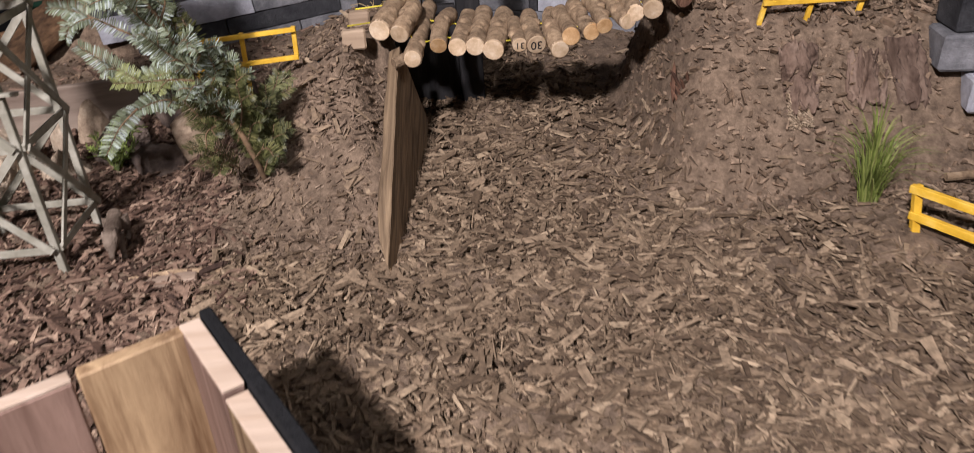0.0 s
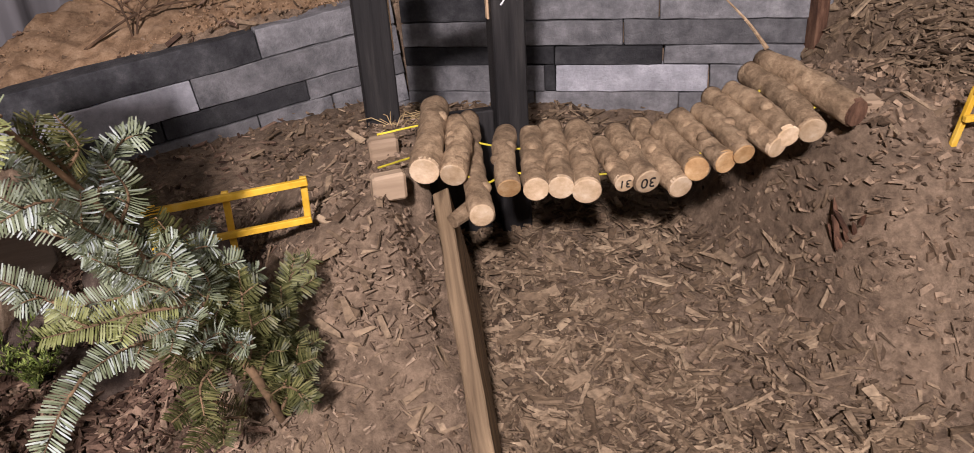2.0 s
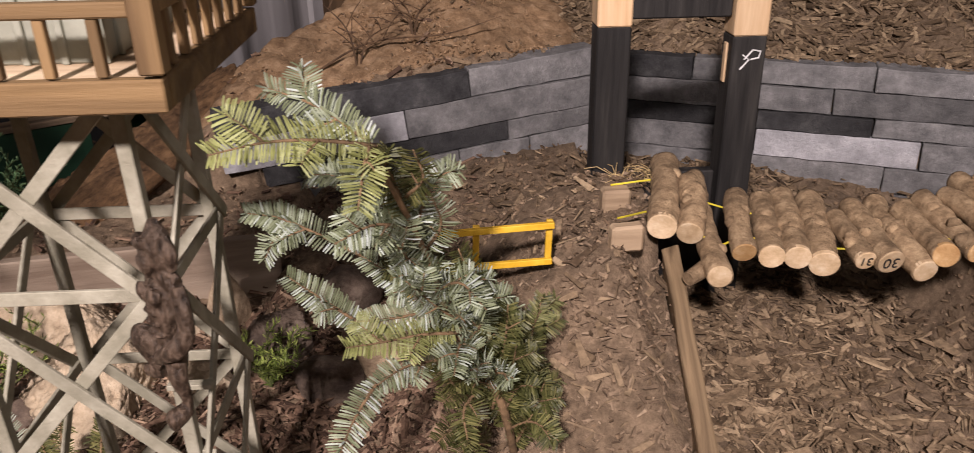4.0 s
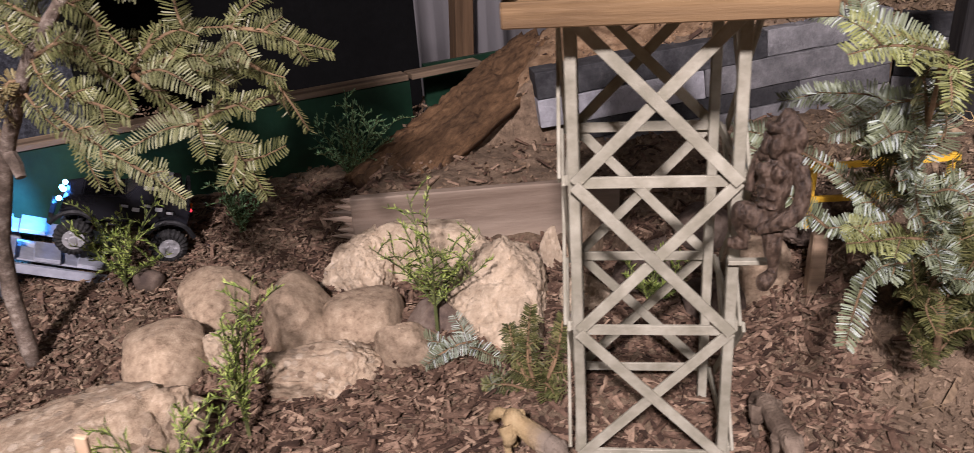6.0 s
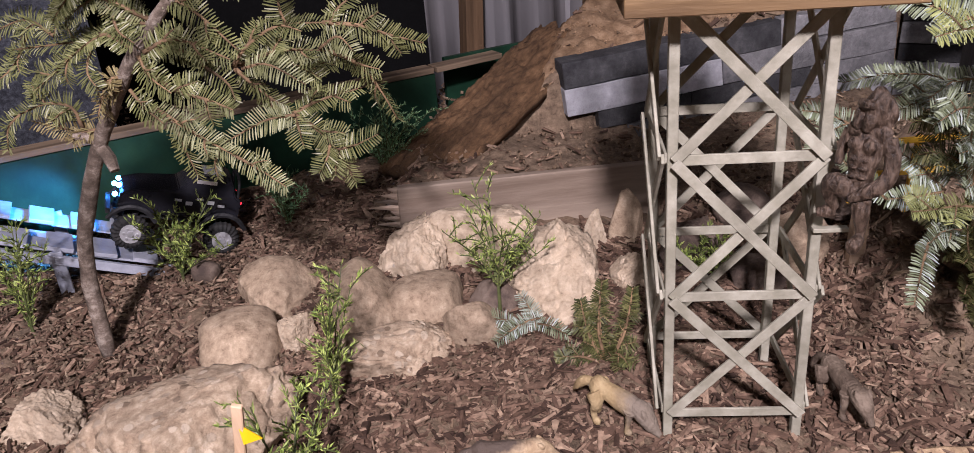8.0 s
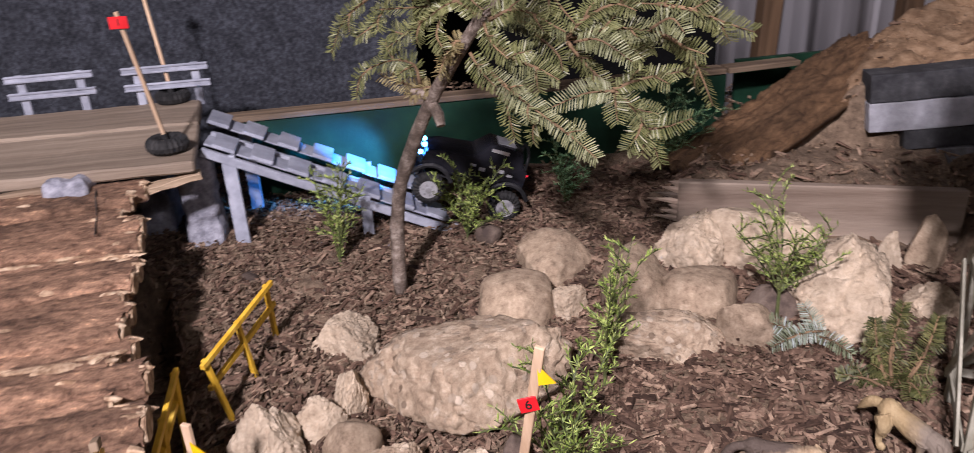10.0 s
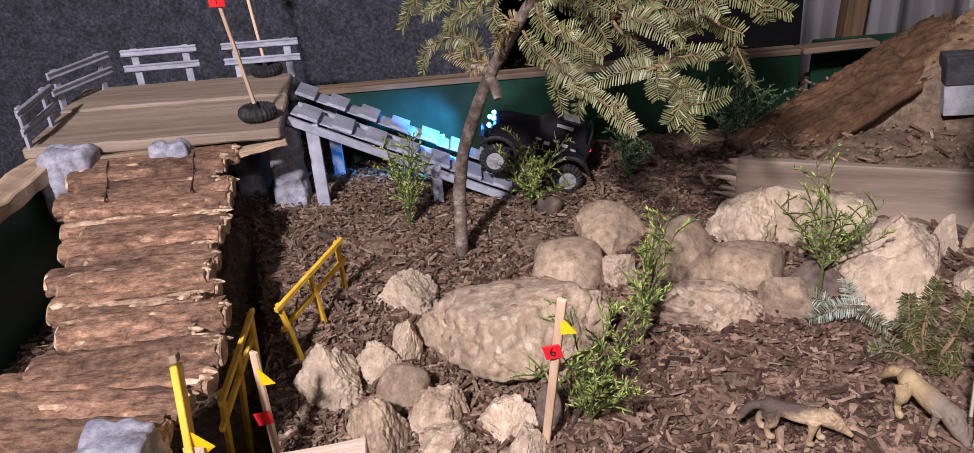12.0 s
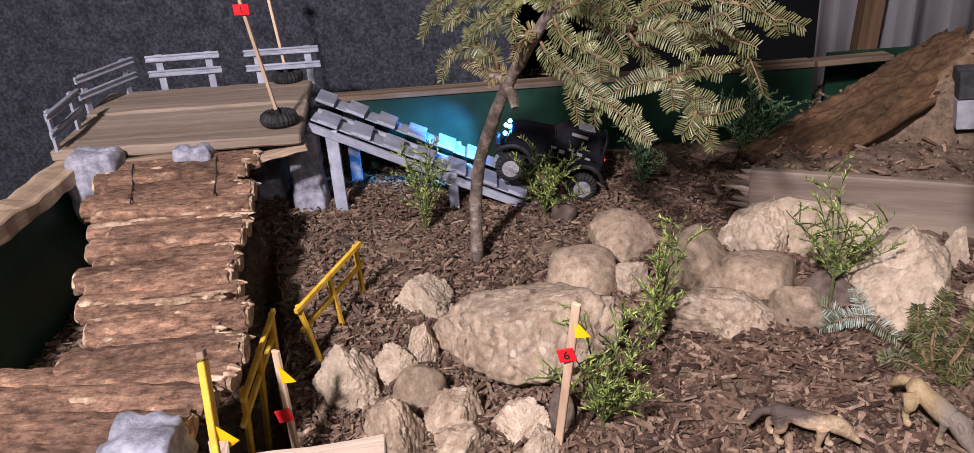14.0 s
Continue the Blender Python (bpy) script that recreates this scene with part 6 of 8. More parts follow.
def build_big_fir():
    base = Vector((-1.362, 1.140, -0.055))
    root = thing("small_fir_tree", Matrix.Translation(base), "small cut fir tree with a bare crooked trunk", "fir tree")
    def L(*pts):
        return [Vector(p) - base for p in pts]
    trunk = curve_points(L((-1.362, 1.140, -0.055), (-1.355, 1.134, 0.04), (-1.338, 1.126, 0.12), (-1.297, 1.110, 0.202), (-1.262, 1.092, 0.255), (-1.212, 1.068, 0.318), (-1.176, 1.057, 0.361), (-1.135, 1.05, 0.402), (-1.10, 1.04, 0.44), (-1.075, 1.025, 0.56), (-1.045, 1.01, 0.70)), 34)
    part("trunk", tube(trunk, [0.0102 - 0.0068 * (i / 33) ** 1.3 for i in range(34)], 12, None, 0.22, True, 55), M_trunk, root, smooth=True)
    part("stub", tube(L((-1.262, 1.092, 0.25), (-1.248, 1.080, 0.240), (-1.243, 1.074, 0.229)), [0.0075, 0.0068, 0.005], 8, None, 0.3), M_trunk, root)
    part("stub", tube(L((-1.262, 1.092, 0.258), (-1.285, 1.085, 0.268)), [0.0075, 0.005], 8, None, 0.3), M_trunk, root)
    G, P, O = M_needle, M_needle_worn, M_needle_dry
    face = (-0.25, -0.85, 0.45)
    rows = [
        (G, 2, 0.05, L((-1.176, 1.056, 0.361), (-1.133, 1.059, 0.358), (-1.084, 1.056, 0.341))),
        (G, 2, 0.10, L((-1.080, 1.053, 0.339), (-1.060, 1.060, 0.313), (-1.032, 1.063, 0.287))),
        (G, 2, 0.05, L((-1.032, 1.063, 0.287), (-1.009, 1.066, 0.266), (-0.994, 1.069, 0.241), (-0.981, 1.074, 0.204))),
        (G, 2, 0.05, L((-1.031, 1.062, 0.288), (-1.004, 1.070, 0.298), (-0.963, 1.079, 0.306))),
        (P, 0, 0.05, L((-1.029, 1.058, 0.287), (-1.058, 1.051, 0.285), (-1.104, 1.036, 0.266))),
        (P, 2, 0.05, L((-1.166, 1.040, 0.309), (-1.140, 1.036, 0.290), (-1.116, 1.031, 0.275), (-1.089, 1.027, 0.259))),
        (P, 1, 0.00, L((-1.089, 1.027, 0.259), (-1.062, 1.022, 0.243), (-1.037, 1.018, 0.225))),
        (G, 1, 0.05, L((-1.145, 1.040, 0.292), (-1.146, 1.043, 0.269), (-1.139, 1.048, 0.227))),
        (G, 0, 0.05, L((-1.102, 1.036, 0.262), (-1.113, 1.036, 0.248), (-1.113, 1.036, 0.229))),
        (G, 0, 0.05, L((-1.031, 1.062, 0.286), (-1.027, 1.056, 0.271), (-1.023, 1.050, 0.254))),
        (G, 0, 0.05, L((-0.994, 1.067, 0.245), (-0.975, 1.067, 0.249), (-0.949, 1.067, 0.260))),
        (G, 0, 0.05, L((-1.001, 1.067, 0.251), (-1.006, 1.064, 0.236), (-1.016, 1.060, 0.222))),
        (G, 2, 0.10, L((-1.079, 1.051, 0.342), (-1.062, 1.057, 0.361), (-1.031, 1.063, 0.376), (-0.990, 1.070, 0.375))),
        (G, 2, 0.00, L((-0.990, 1.070, 0.375), (-0.955, 1.076, 0.369), (-0.928, 1.082, 0.357), (-0.896, 1.088, 0.346))),
        (G, 3, 0.05, L((-1.065, 1.055, 0.346), (-1.029, 1.062, 0.352), (-0.988, 1.068, 0.348))),
        (G, 2, 0.00, L((-0.988, 1.068, 0.348), (-0.964, 1.075, 0.333), (-0.947, 1.081, 0.308), (-0.931, 1.088, 0.268))),
        (P, 0, 0.05, L((-1.069, 1.045, 0.340), (-1.041, 1.040, 0.344), (-1.004, 1.030, 0.325))),
        (G, 0, 0.05, L((-1.023, 1.060, 0.376), (-1.027, 1.060, 0.395), (-1.025, 1.060, 0.425))),
        (P, 0, 0.05, L((-0.994, 1.060, 0.352), (-0.972, 1.050, 0.365), (-0.956, 1.040, 0.352))),
        (G, 2, 0.05, L((-1.136, 1.050, 0.413), (-1.106, 1.043, 0.400), (-1.063, 1.030, 0.361))),
        (G, 2, 0.05, L((-1.158, 1.035, 0.363), (-1.124, 1.035, 0.374), (-1.075, 1.035, 0.352))),
        (G, 1, 0.05, L((-1.167, 1.040, 0.359), (-1.155, 1.030, 0.340), (-1.133, 1.020, 0.326))),
        (G, 3, 0.05, L((-1.167, 1.040, 0.353), (-1.139, 1.039, 0.324), (-1.109, 1.037, 0.314), (-1.083, 1.036, 0.302))),
        (G, 1, 0.05, L((-1.187, 1.045, 0.325), (-1.172, 1.038, 0.307), (-1.153, 1.030, 0.293))),
        (G, 0, 0.05, L((-1.113, 1.050, 0.347), (-1.087, 1.045, 0.327), (-1.080, 1.040, 0.310))),
        (G, 0, 0.05, L((-1.051, 1.070, 0.348), (-1.026, 1.080, 0.332), (-1.006, 1.090, 0.315))),
        (O, 1, 0.05, L((-1.197, 1.060, 0.335), (-1.213, 1.053, 0.331), (-1.225, 1.040, 0.299))),
        (O, 0, 0.05, L((-1.203, 1.060, 0.321), (-1.229, 1.065, 0.311), (-1.231, 1.070, 0.290))),
        (O, 2, 0.05, L((-1.257, 1.088, 0.271), (-1.284, 1.090, 0.271), (-1.330, 1.095, 0.281))),
        (G, 2, 0.10, L((-1.274, 1.088, 0.274), (-1.278, 1.086, 0.298), (-1.304, 1.084, 0.304), (-1.338, 1.082, 0.293))),
        (G, 0, 0.00, L((-1.335, 1.082, 0.294), (-1.352, 1.081, 0.280), (-1.360, 1.080, 0.255))),
        (G, 3, 0.05, L((-1.177, 1.058, 0.359), (-1.208, 1.064, 0.377), (-1.242, 1.069, 0.370), (-1.319, 1.080, 0.363))),
        (G, 2, 0.05, L((-1.233, 1.065, 0.370), (-1.268, 1.072, 0.345), (-1.312, 1.080, 0.317))),
        (G, 1, 0.05, L((-1.264, 1.070, 0.377), (-1.295, 1.080, 0.392), (-1.344, 1.090, 0.379))),
        (G, 0, 0.05, L((-1.220, 1.060, 0.371), (-1.228, 1.050, 0.344), (-1.216, 1.040, 0.328))),
        (G, 1, 0.05, L((-1.150, 1.050, 0.385), (-1.181, 1.050, 0.396), (-1.205, 1.050, 0.424))),
        (G, 0, 0.05, L((-1.187, 1.050, 0.398), (-1.180, 1.040, 0.383), (-1.162, 1.030, 0.373))),
        (G, 1, 0.05, L((-1.225, 1.070, 0.424), (-1.249, 1.070, 0.402), (-1.263, 1.070, 0.378))),
        (G, 2, 0.05, L((-1.134, 1.050, 0.399), (-1.113, 1.063, 0.418), (-1.042, 1.090, 0.424))),
        (G, 0, 0.05, L((-0.984, 1.070, 0.373), (-0.972, 1.080, 0.389), (-0.946, 1.090, 0.402))),
        (G, 1, 0.05, L((-1.304, 1.090, 0.376), (-1.329, 1.090, 0.345), (-1.357, 1.090, 0.327))),
        (G, 1, 0.05, L((-1.341, 1.100, 0.372), (-1.378, 1.100, 0.345), (-1.401, 1.100, 0.305))),
        (G, 3, 0.05, L((-1.115, 1.045, 0.425), (-1.050, 1.050, 0.445), (-0.960, 1.070, 0.425))),
        (G, 3, 0.05, L((-1.150, 1.050, 0.390), (-1.220, 1.050, 0.425), (-1.300, 1.060, 0.425))),
        (G, 3, 0.05, L((-1.102, 1.040, 0.440), (-1.095, 1.030, 0.480), (-1.080, 1.020, 0.520))),
        (G, 3, 0.05, L((-1.190, 1.060, 0.345), (-1.170, 1.130, 0.350), (-1.130, 1.200, 0.330))),
        (G, 3, 0.05, L((-1.160, 1.055, 0.375), (-1.210, 1.130, 0.390), (-1.260, 1.190, 0.380))),
        (G, 2, 0.05, L((-1.084, 1.061, 0.340), (-1.050, 1.120, 0.330), (-1.010, 1.165, 0.310))),
    ]
    # unseen upper crown limbs, added to cast shade on the green panel
    rnd = random.Random(9)
    for k in range(34):
        q = Vector((-1.102, 1.040, 0.440)).lerp(Vector((-1.045, 1.010, 0.700)), (k % 17) / 16)
        a = k * 2.4
        d = Vector((math.cos(a), math.sin(a) * 0.8, rnd.uniform(-0.1, 0.25)))
        reach = (0.24 - 0.11 * (k % 17) / 16) * rnd.uniform(0.75, 1.1)
        rows.append((G, 5, 0.1, L(q, q + d * reach * 0.5 + Vector((0, 0, 0.012)), q + d * reach)))
    for k, (mat, sprigs, bare, ctrl) in enumerate(rows):
        twig(root, ctrl, mat, 200 + k, 0.0150, 0.0028 if sprigs > 1 else 0.0020, face, bare, 0.0025, "limb", sprigs)
    return root


build_big_fir()


def build_leaning_fir():
    base = Vector((-0.303, 1.092, -0.045))
    root = thing("fir_branch", Matrix.Translation(base), "silvery cut fir branch stuck upright in the mulch", "fir branch")
    def L(*pts):
        return [Vector(p) - base for p in pts]
    stem = curve_points(L((-0.298, 1.098, -0.050), (-0.316, 1.068, 0.069), (-0.338, 1.060, 0.12), (-0.362, 1.050, 0.18), (-0.378, 1.030, 0.25), (-0.392, 0.990, 0.31), (-0.404, 0.960, 0.354)), 26)
    part("stem", tube(stem, [0.0044 - 0.0028 * i / 25 for i in range(26)], 9, None, 0.15, True, 60), M_twig, root, smooth=True)
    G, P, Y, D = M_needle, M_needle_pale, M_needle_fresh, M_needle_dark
    rows = [
        (P, 2, L((-0.401, 0.965, 0.352), (-0.425, 0.984, 0.366), (-0.447, 1.004, 0.372), (-0.476, 1.023, 0.377))),
        (Y, 2, L((-0.399, 0.957, 0.356), (-0.431, 0.941, 0.366), (-0.459, 0.925, 0.371), (-0.486, 0.909, 0.370))),
        (Y, 1, L((-0.403, 0.957, 0.358), (-0.406, 0.938, 0.347), (-0.409, 0.920, 0.329))),
        (P, 1, L((-0.375, 1.070, 0.172), (-0.401, 1.076, 0.197), (-0.431, 1.082, 0.219))),
        (P, 1, L((-0.431, 1.082, 0.219), (-0.474, 1.086, 0.243), (-0.499, 1.088, 0.254), (-0.522, 1.088, 0.258))),
        (P, 0, L((-0.476, 1.088, 0.243), (-0.497, 1.080, 0.240), (-0.509, 1.075, 0.221))),
        (P, 0, L((-0.378, 1.065, 0.173), (-0.407, 1.062, 0.170), (-0.436, 1.060, 0.169))),
        (P, 1, L((-0.436, 1.060, 0.169), (-0.461, 1.057, 0.192), (-0.488, 1.055, 0.217))),
        (Y, 2, L((-0.353, 1.045, 0.164), (-0.382, 1.030, 0.173), (-0.412, 1.015, 0.177), (-0.438, 1.000, 0.183))),
        (P, 1, L((-0.360, 1.045, 0.139), (-0.394, 1.020, 0.151), (-0.420, 0.995, 0.149))),
        (P, 0, L((-0.418, 0.998, 0.150), (-0.433, 0.971, 0.138), (-0.447, 0.944, 0.115))),
        (P, 2, L((-0.366, 1.045, 0.210), (-0.388, 1.018, 0.246), (-0.400, 0.990, 0.283))),
        (P, 2, L((-0.354, 1.050, 0.173), (-0.375, 1.025, 0.207), (-0.390, 1.000, 0.238))),
        (D, 1, L((-0.360, 1.050, 0.190), (-0.345, 1.040, 0.218), (-0.351, 1.030, 0.248))),
        (P, 1, L((-0.349, 1.055, 0.145), (-0.333, 1.058, 0.168), (-0.337, 1.060, 0.193))),
        (P, 1, L((-0.375, 1.035, 0.246), (-0.363, 1.027, 0.270), (-0.369, 1.020, 0.296))),
        (D, 1, L((-0.386, 1.000, 0.304), (-0.373, 0.990, 0.321), (-0.378, 0.980, 0.345))),
        (P, 1, L((-0.386, 1.020, 0.305), (-0.406, 1.033, 0.298), (-0.422, 1.047, 0.301), (-0.459, 1.060, 0.300))),
        (P, 1, L((-0.384, 1.015, 0.262), (-0.410, 1.060, 0.275), (-0.439, 1.083, 0.292), (-0.476, 1.110, 0.278))),
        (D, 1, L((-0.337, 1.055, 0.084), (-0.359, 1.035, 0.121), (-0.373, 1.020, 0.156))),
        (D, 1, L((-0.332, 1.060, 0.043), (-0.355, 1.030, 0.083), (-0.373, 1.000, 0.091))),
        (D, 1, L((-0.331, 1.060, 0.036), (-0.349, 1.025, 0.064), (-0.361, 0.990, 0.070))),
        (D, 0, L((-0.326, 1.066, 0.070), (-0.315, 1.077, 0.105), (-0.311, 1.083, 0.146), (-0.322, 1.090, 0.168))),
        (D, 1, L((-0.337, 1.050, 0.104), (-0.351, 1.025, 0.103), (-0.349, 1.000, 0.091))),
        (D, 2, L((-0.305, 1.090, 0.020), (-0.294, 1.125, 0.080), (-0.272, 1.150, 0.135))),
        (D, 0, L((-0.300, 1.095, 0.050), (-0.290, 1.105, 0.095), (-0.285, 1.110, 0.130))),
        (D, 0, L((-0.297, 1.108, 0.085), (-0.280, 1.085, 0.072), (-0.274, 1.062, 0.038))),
        (G, 0, L((-0.290, 1.118, 0.095), (-0.278, 1.140, 0.120), (-0.258, 1.160, 0.125))),
        (P, 1, L((-0.360, 1.052, 0.175), (-0.350, 1.110, 0.180), (-0.345, 1.200, 0.158))),
        (D, 1, L((-0.370, 1.040, 0.215), (-0.378, 1.100, 0.230), (-0.395, 1.160, 0.235))),
        (P, 0, L((-0.342, 1.058, 0.130), (-0.320, 1.090, 0.150), (-0.300, 1.105, 0.150))),
    ]
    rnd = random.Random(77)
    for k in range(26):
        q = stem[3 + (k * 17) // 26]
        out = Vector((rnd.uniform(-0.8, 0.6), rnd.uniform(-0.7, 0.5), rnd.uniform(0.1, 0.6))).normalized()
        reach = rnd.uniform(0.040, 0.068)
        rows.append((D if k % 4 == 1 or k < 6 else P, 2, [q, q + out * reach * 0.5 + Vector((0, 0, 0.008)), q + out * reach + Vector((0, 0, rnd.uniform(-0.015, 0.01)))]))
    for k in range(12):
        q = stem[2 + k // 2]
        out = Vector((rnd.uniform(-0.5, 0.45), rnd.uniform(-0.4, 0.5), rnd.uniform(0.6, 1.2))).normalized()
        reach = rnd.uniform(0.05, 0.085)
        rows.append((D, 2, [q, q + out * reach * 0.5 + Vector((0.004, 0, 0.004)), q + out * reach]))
    for k, (mat, sprigs, ctrl) in enumerate(rows):
        twig(root, ctrl, mat, 300 + k, 0.0140, 0.0017, (0.05, -0.80, 0.60), 0.03, 0.0020, "limb", sprigs)
    return root


build_leaning_fir()


def fir_sprig(p, ctrls, mat, label, seed, needle=0.017, side=0.05, lean=Vector((0, 0, 1))):
    root = thing("fir_sprig", Matrix.Translation(p), label, "fir sprig")
    for k, c in enumerate(ctrls):
        limb(root, [Vector(v) for v in c], mat, seed + k, side, gap=0.015, start=0.05, needle=needle, r0=0.0025, lean=lean)
    return root


def lying_sprig():
    base = Vector((-0.800, 1.140, -0.036))
    root = thing("fir_sprig", Matrix.Translation(base), "silvery fir sprig lying on the mulch", "fir sprig")
    rows = [((-0.799, 1.143, -0.030), (-0.805, 1.155, -0.012), (-0.818, 1.172, 0.002)), ((-0.790, 1.145, -0.015), (-0.813, 1.134, -0.015), (-0.841, 1.131, -0.030)),
            ((-0.826, 1.145, -0.022), (-0.850, 1.152, -0.020), (-0.877, 1.161, -0.030)), ((-0.799, 1.139, -0.020), (-0.780, 1.128, -0.018), (-0.760, 1.126, -0.030)),
            ((-0.812, 1.140, -0.020), (-0.828, 1.126, -0.020), (-0.848, 1.118, -0.032))]
    for k, c in enumerate(rows):
        twig(root, [Vector(p) - base for p in c], M_needle_white if k in (0, 1) else M_needle_pale, 50 + k, 0.0125, 0.0018, (0.1, -0.75, 0.65), 0.05)


lying_sprig()
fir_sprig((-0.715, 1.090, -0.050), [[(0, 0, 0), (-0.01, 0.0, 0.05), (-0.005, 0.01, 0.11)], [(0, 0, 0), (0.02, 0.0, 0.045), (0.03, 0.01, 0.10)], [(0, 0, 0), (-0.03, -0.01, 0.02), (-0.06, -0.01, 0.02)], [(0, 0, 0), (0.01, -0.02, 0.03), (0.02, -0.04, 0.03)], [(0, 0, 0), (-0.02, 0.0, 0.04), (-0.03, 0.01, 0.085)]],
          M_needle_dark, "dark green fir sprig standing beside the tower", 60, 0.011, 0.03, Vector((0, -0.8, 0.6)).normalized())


# ---- small leafy bushes ----
def leafy_bush(p, tall, spread, seed, mat, label, lean=(0, 0), stems=9, leaf=0.008):
    """Thin stems with many small narrow leaves."""
    rnd = random.Random(seed)
    root = thing("small_bush", Matrix.Translation(p), label, "bush", "small artificial bushes")
    wb = bmesh.new()
    verts, faces = [], []
    tube([(0, 0, -0.02), (0, 0, tall * 0.18)], [0.0026, 0.002], 6, wb)
    for s in range(stems):
        a = rnd.uniform(0, 2 * math.pi)
        reach = spread * rnd.uniform(0.25, 1.0)
        top = Vector((math.cos(a) * reach + lean[0], math.sin(a) * reach + lean[1], tall * rnd.uniform(0.55, 1.0) * (1.1 - 0.35 * reach / spread)))
        mid = Vector((top.x * 0.35, top.y * 0.35, top.z * 0.55))
        pts = curve_points([Vector((0, 0, tall * 0.1)), mid, top], 12)
        tube(pts, [0.0016 - 0.0001 * i for i in range(12)], 4, wb)
        twigs = [pts]
        for k in range(3, 11):
            d = Vector((rnd.uniform(-1, 1), rnd.uniform(-1, 1), rnd.uniform(0.1, 0.9))).normalized()
            q = pts[k] + d * min(tall, 0.17) * rnd.uniform(0.10, 0.24)
            tp = curve_points([pts[k], pts[k].lerp(q, 0.5) + Vector((0, 0, 0.003)), q], 6)
            tube(tp, [0.0009] * 6, 3, wb)
            twigs.append(tp)
        for tw in twigs:
            for k in range(1, len(tw)):
                for _ in range(rnd.choice((2, 3, 3))):
                    c = tw[k - 1].lerp(tw[k], rnd.random())
                    d = (Vector((rnd.uniform(-1, 1), rnd.uniform(-1, 1), rnd.uniform(-0.2, 1))) + (tw[k] - tw[k - 1]).normalized()).normalized()
                    w = d.orthogonal().normalized()
                    n_ = d.cross(w)
                    w = (w * math.cos(rnd.random() * 6) + n_ * math.sin(rnd.random() * 6)).normalized()
                    L = leaf * rnd.uniform(0.7, 1.4)
                    h = d.cross(w) * 0.0008
                    b = len(verts)
                    verts.extend([tuple(c), tuple(c + d * L * 0.5 - w * L * 0.11), tuple(c + d * L * 0.5 + h), tuple(c + d * L * 0.5 + w * L * 0.11), tuple(c + d * L)])
                    faces.extend([(b, b + 1, b + 2), (b, b + 2, b + 3), (b + 1, b + 4, b + 2), (b + 2, b + 4, b + 3)])
    part("stem", wb, M_stem, root)
    raw_part("leaves", verts, faces, mat, root)
    return root


BUSH = "small green artificial bush stuck in the mulch"
leafy_bush((-1.488, 1.180, -0.055), 0.190, 0.060, 1, M_leaf, BUSH, (0.0, 0.0), 8)
leafy_bush((-1.335, 1.325, -0.055), 0.175, 0.080, 2, M_leaf, BUSH, (0.02, 0.0), 9)
leafy_bush((-1.218, 1.490, -0.055), 0.150, 0.060, 3, M_leaf_blue_lit, BUSH, (0.0, 0.0), 8)
leafy_bush((-1.085, 1.700, -0.055), 0.225, 0.105, 4, M_leaf_blue_lit, BUSH, (0.03, -0.02), 13)
leafy_bush((-0.848, 1.205, -0.020), 0.165, 0.085, 5, M_leaf, "yellow-green artificial bush growing between the rocks", (-0.01, 0.0), 10, 0.007)
leafy_bush((-1.024, 0.845, -0.060), 0.185, 0.105, 6, M_leaf, "green artificial bush beside a concrete slab", (0.01, 0.02), 9, 0.0082)
leafy_bush((-1.024, 1.010, -0.055), 0.215, 0.062, 7, M_leaf, "tall green artificial bush beside a concrete slab", (0.02, 0.0), 6, 0.0080)
leafy_bush((-0.575, 1.270, -0.050), 0.110, 0.050, 8, M_leaf, "small dark bush behind the tower", (0.0, 0.0), 7)


def grass_tuft(p, tall, seed, label):
    rnd = random.Random(seed)
    root = thing("grass_tuft", Matrix.Translation(p), label, "grass tuft")
    for group in range(3):
        verts, faces = [], []
        for _ in range(44):
            a = rnd.uniform(0, 2 * math.pi)
            r = rnd.uniform(0.005, 0.085)
            c = Vector((rnd.uniform(-0.008, 0.008), rnd.uniform(-0.008, 0.008), 0))
            top = Vector((math.cos(a) * r, math.sin(a) * r, tall * rnd.uniform(0.5, 1) * (1.1 - r * 5)))
            pts = curve_points([c, Vector((top.x * 0.45, top.y * 0.45, top.z * 0.75 + 0.012)), top], 5)
            w = Vector((-math.sin(a), math.cos(a), 0)) * 0.0012
            b = len(verts)
            for i, q in enumerate(pts):
                s = 1 - 0.22 * i
                verts.extend([tuple(q - w * s), tuple(q + Vector((math.cos(a), math.sin(a), 0)) * 0.0008), tuple(q + w * s)])
            for i in range(4):
                o = b + 3 * i
                faces.extend([(o, o + 1, o + 4, o + 3), (o + 1, o + 2, o + 5, o + 4)])
        raw_part("clump", verts, faces, M_grass, root)
    return root


grass_tuft((0.487, 0.936, -0.045), 0.150, 3, "tuft of bright green artificial grass on the slope")


# ---- toy animals and figure ----
def blob_chain(bm, pts, radii, seg=10):
    return tube(curve_points(pts, 14), list(np.interp(np.linspace(0, 1, 14), np.linspace(0, 1, len(radii)), radii)), seg, bm, 0.06, True, 60)


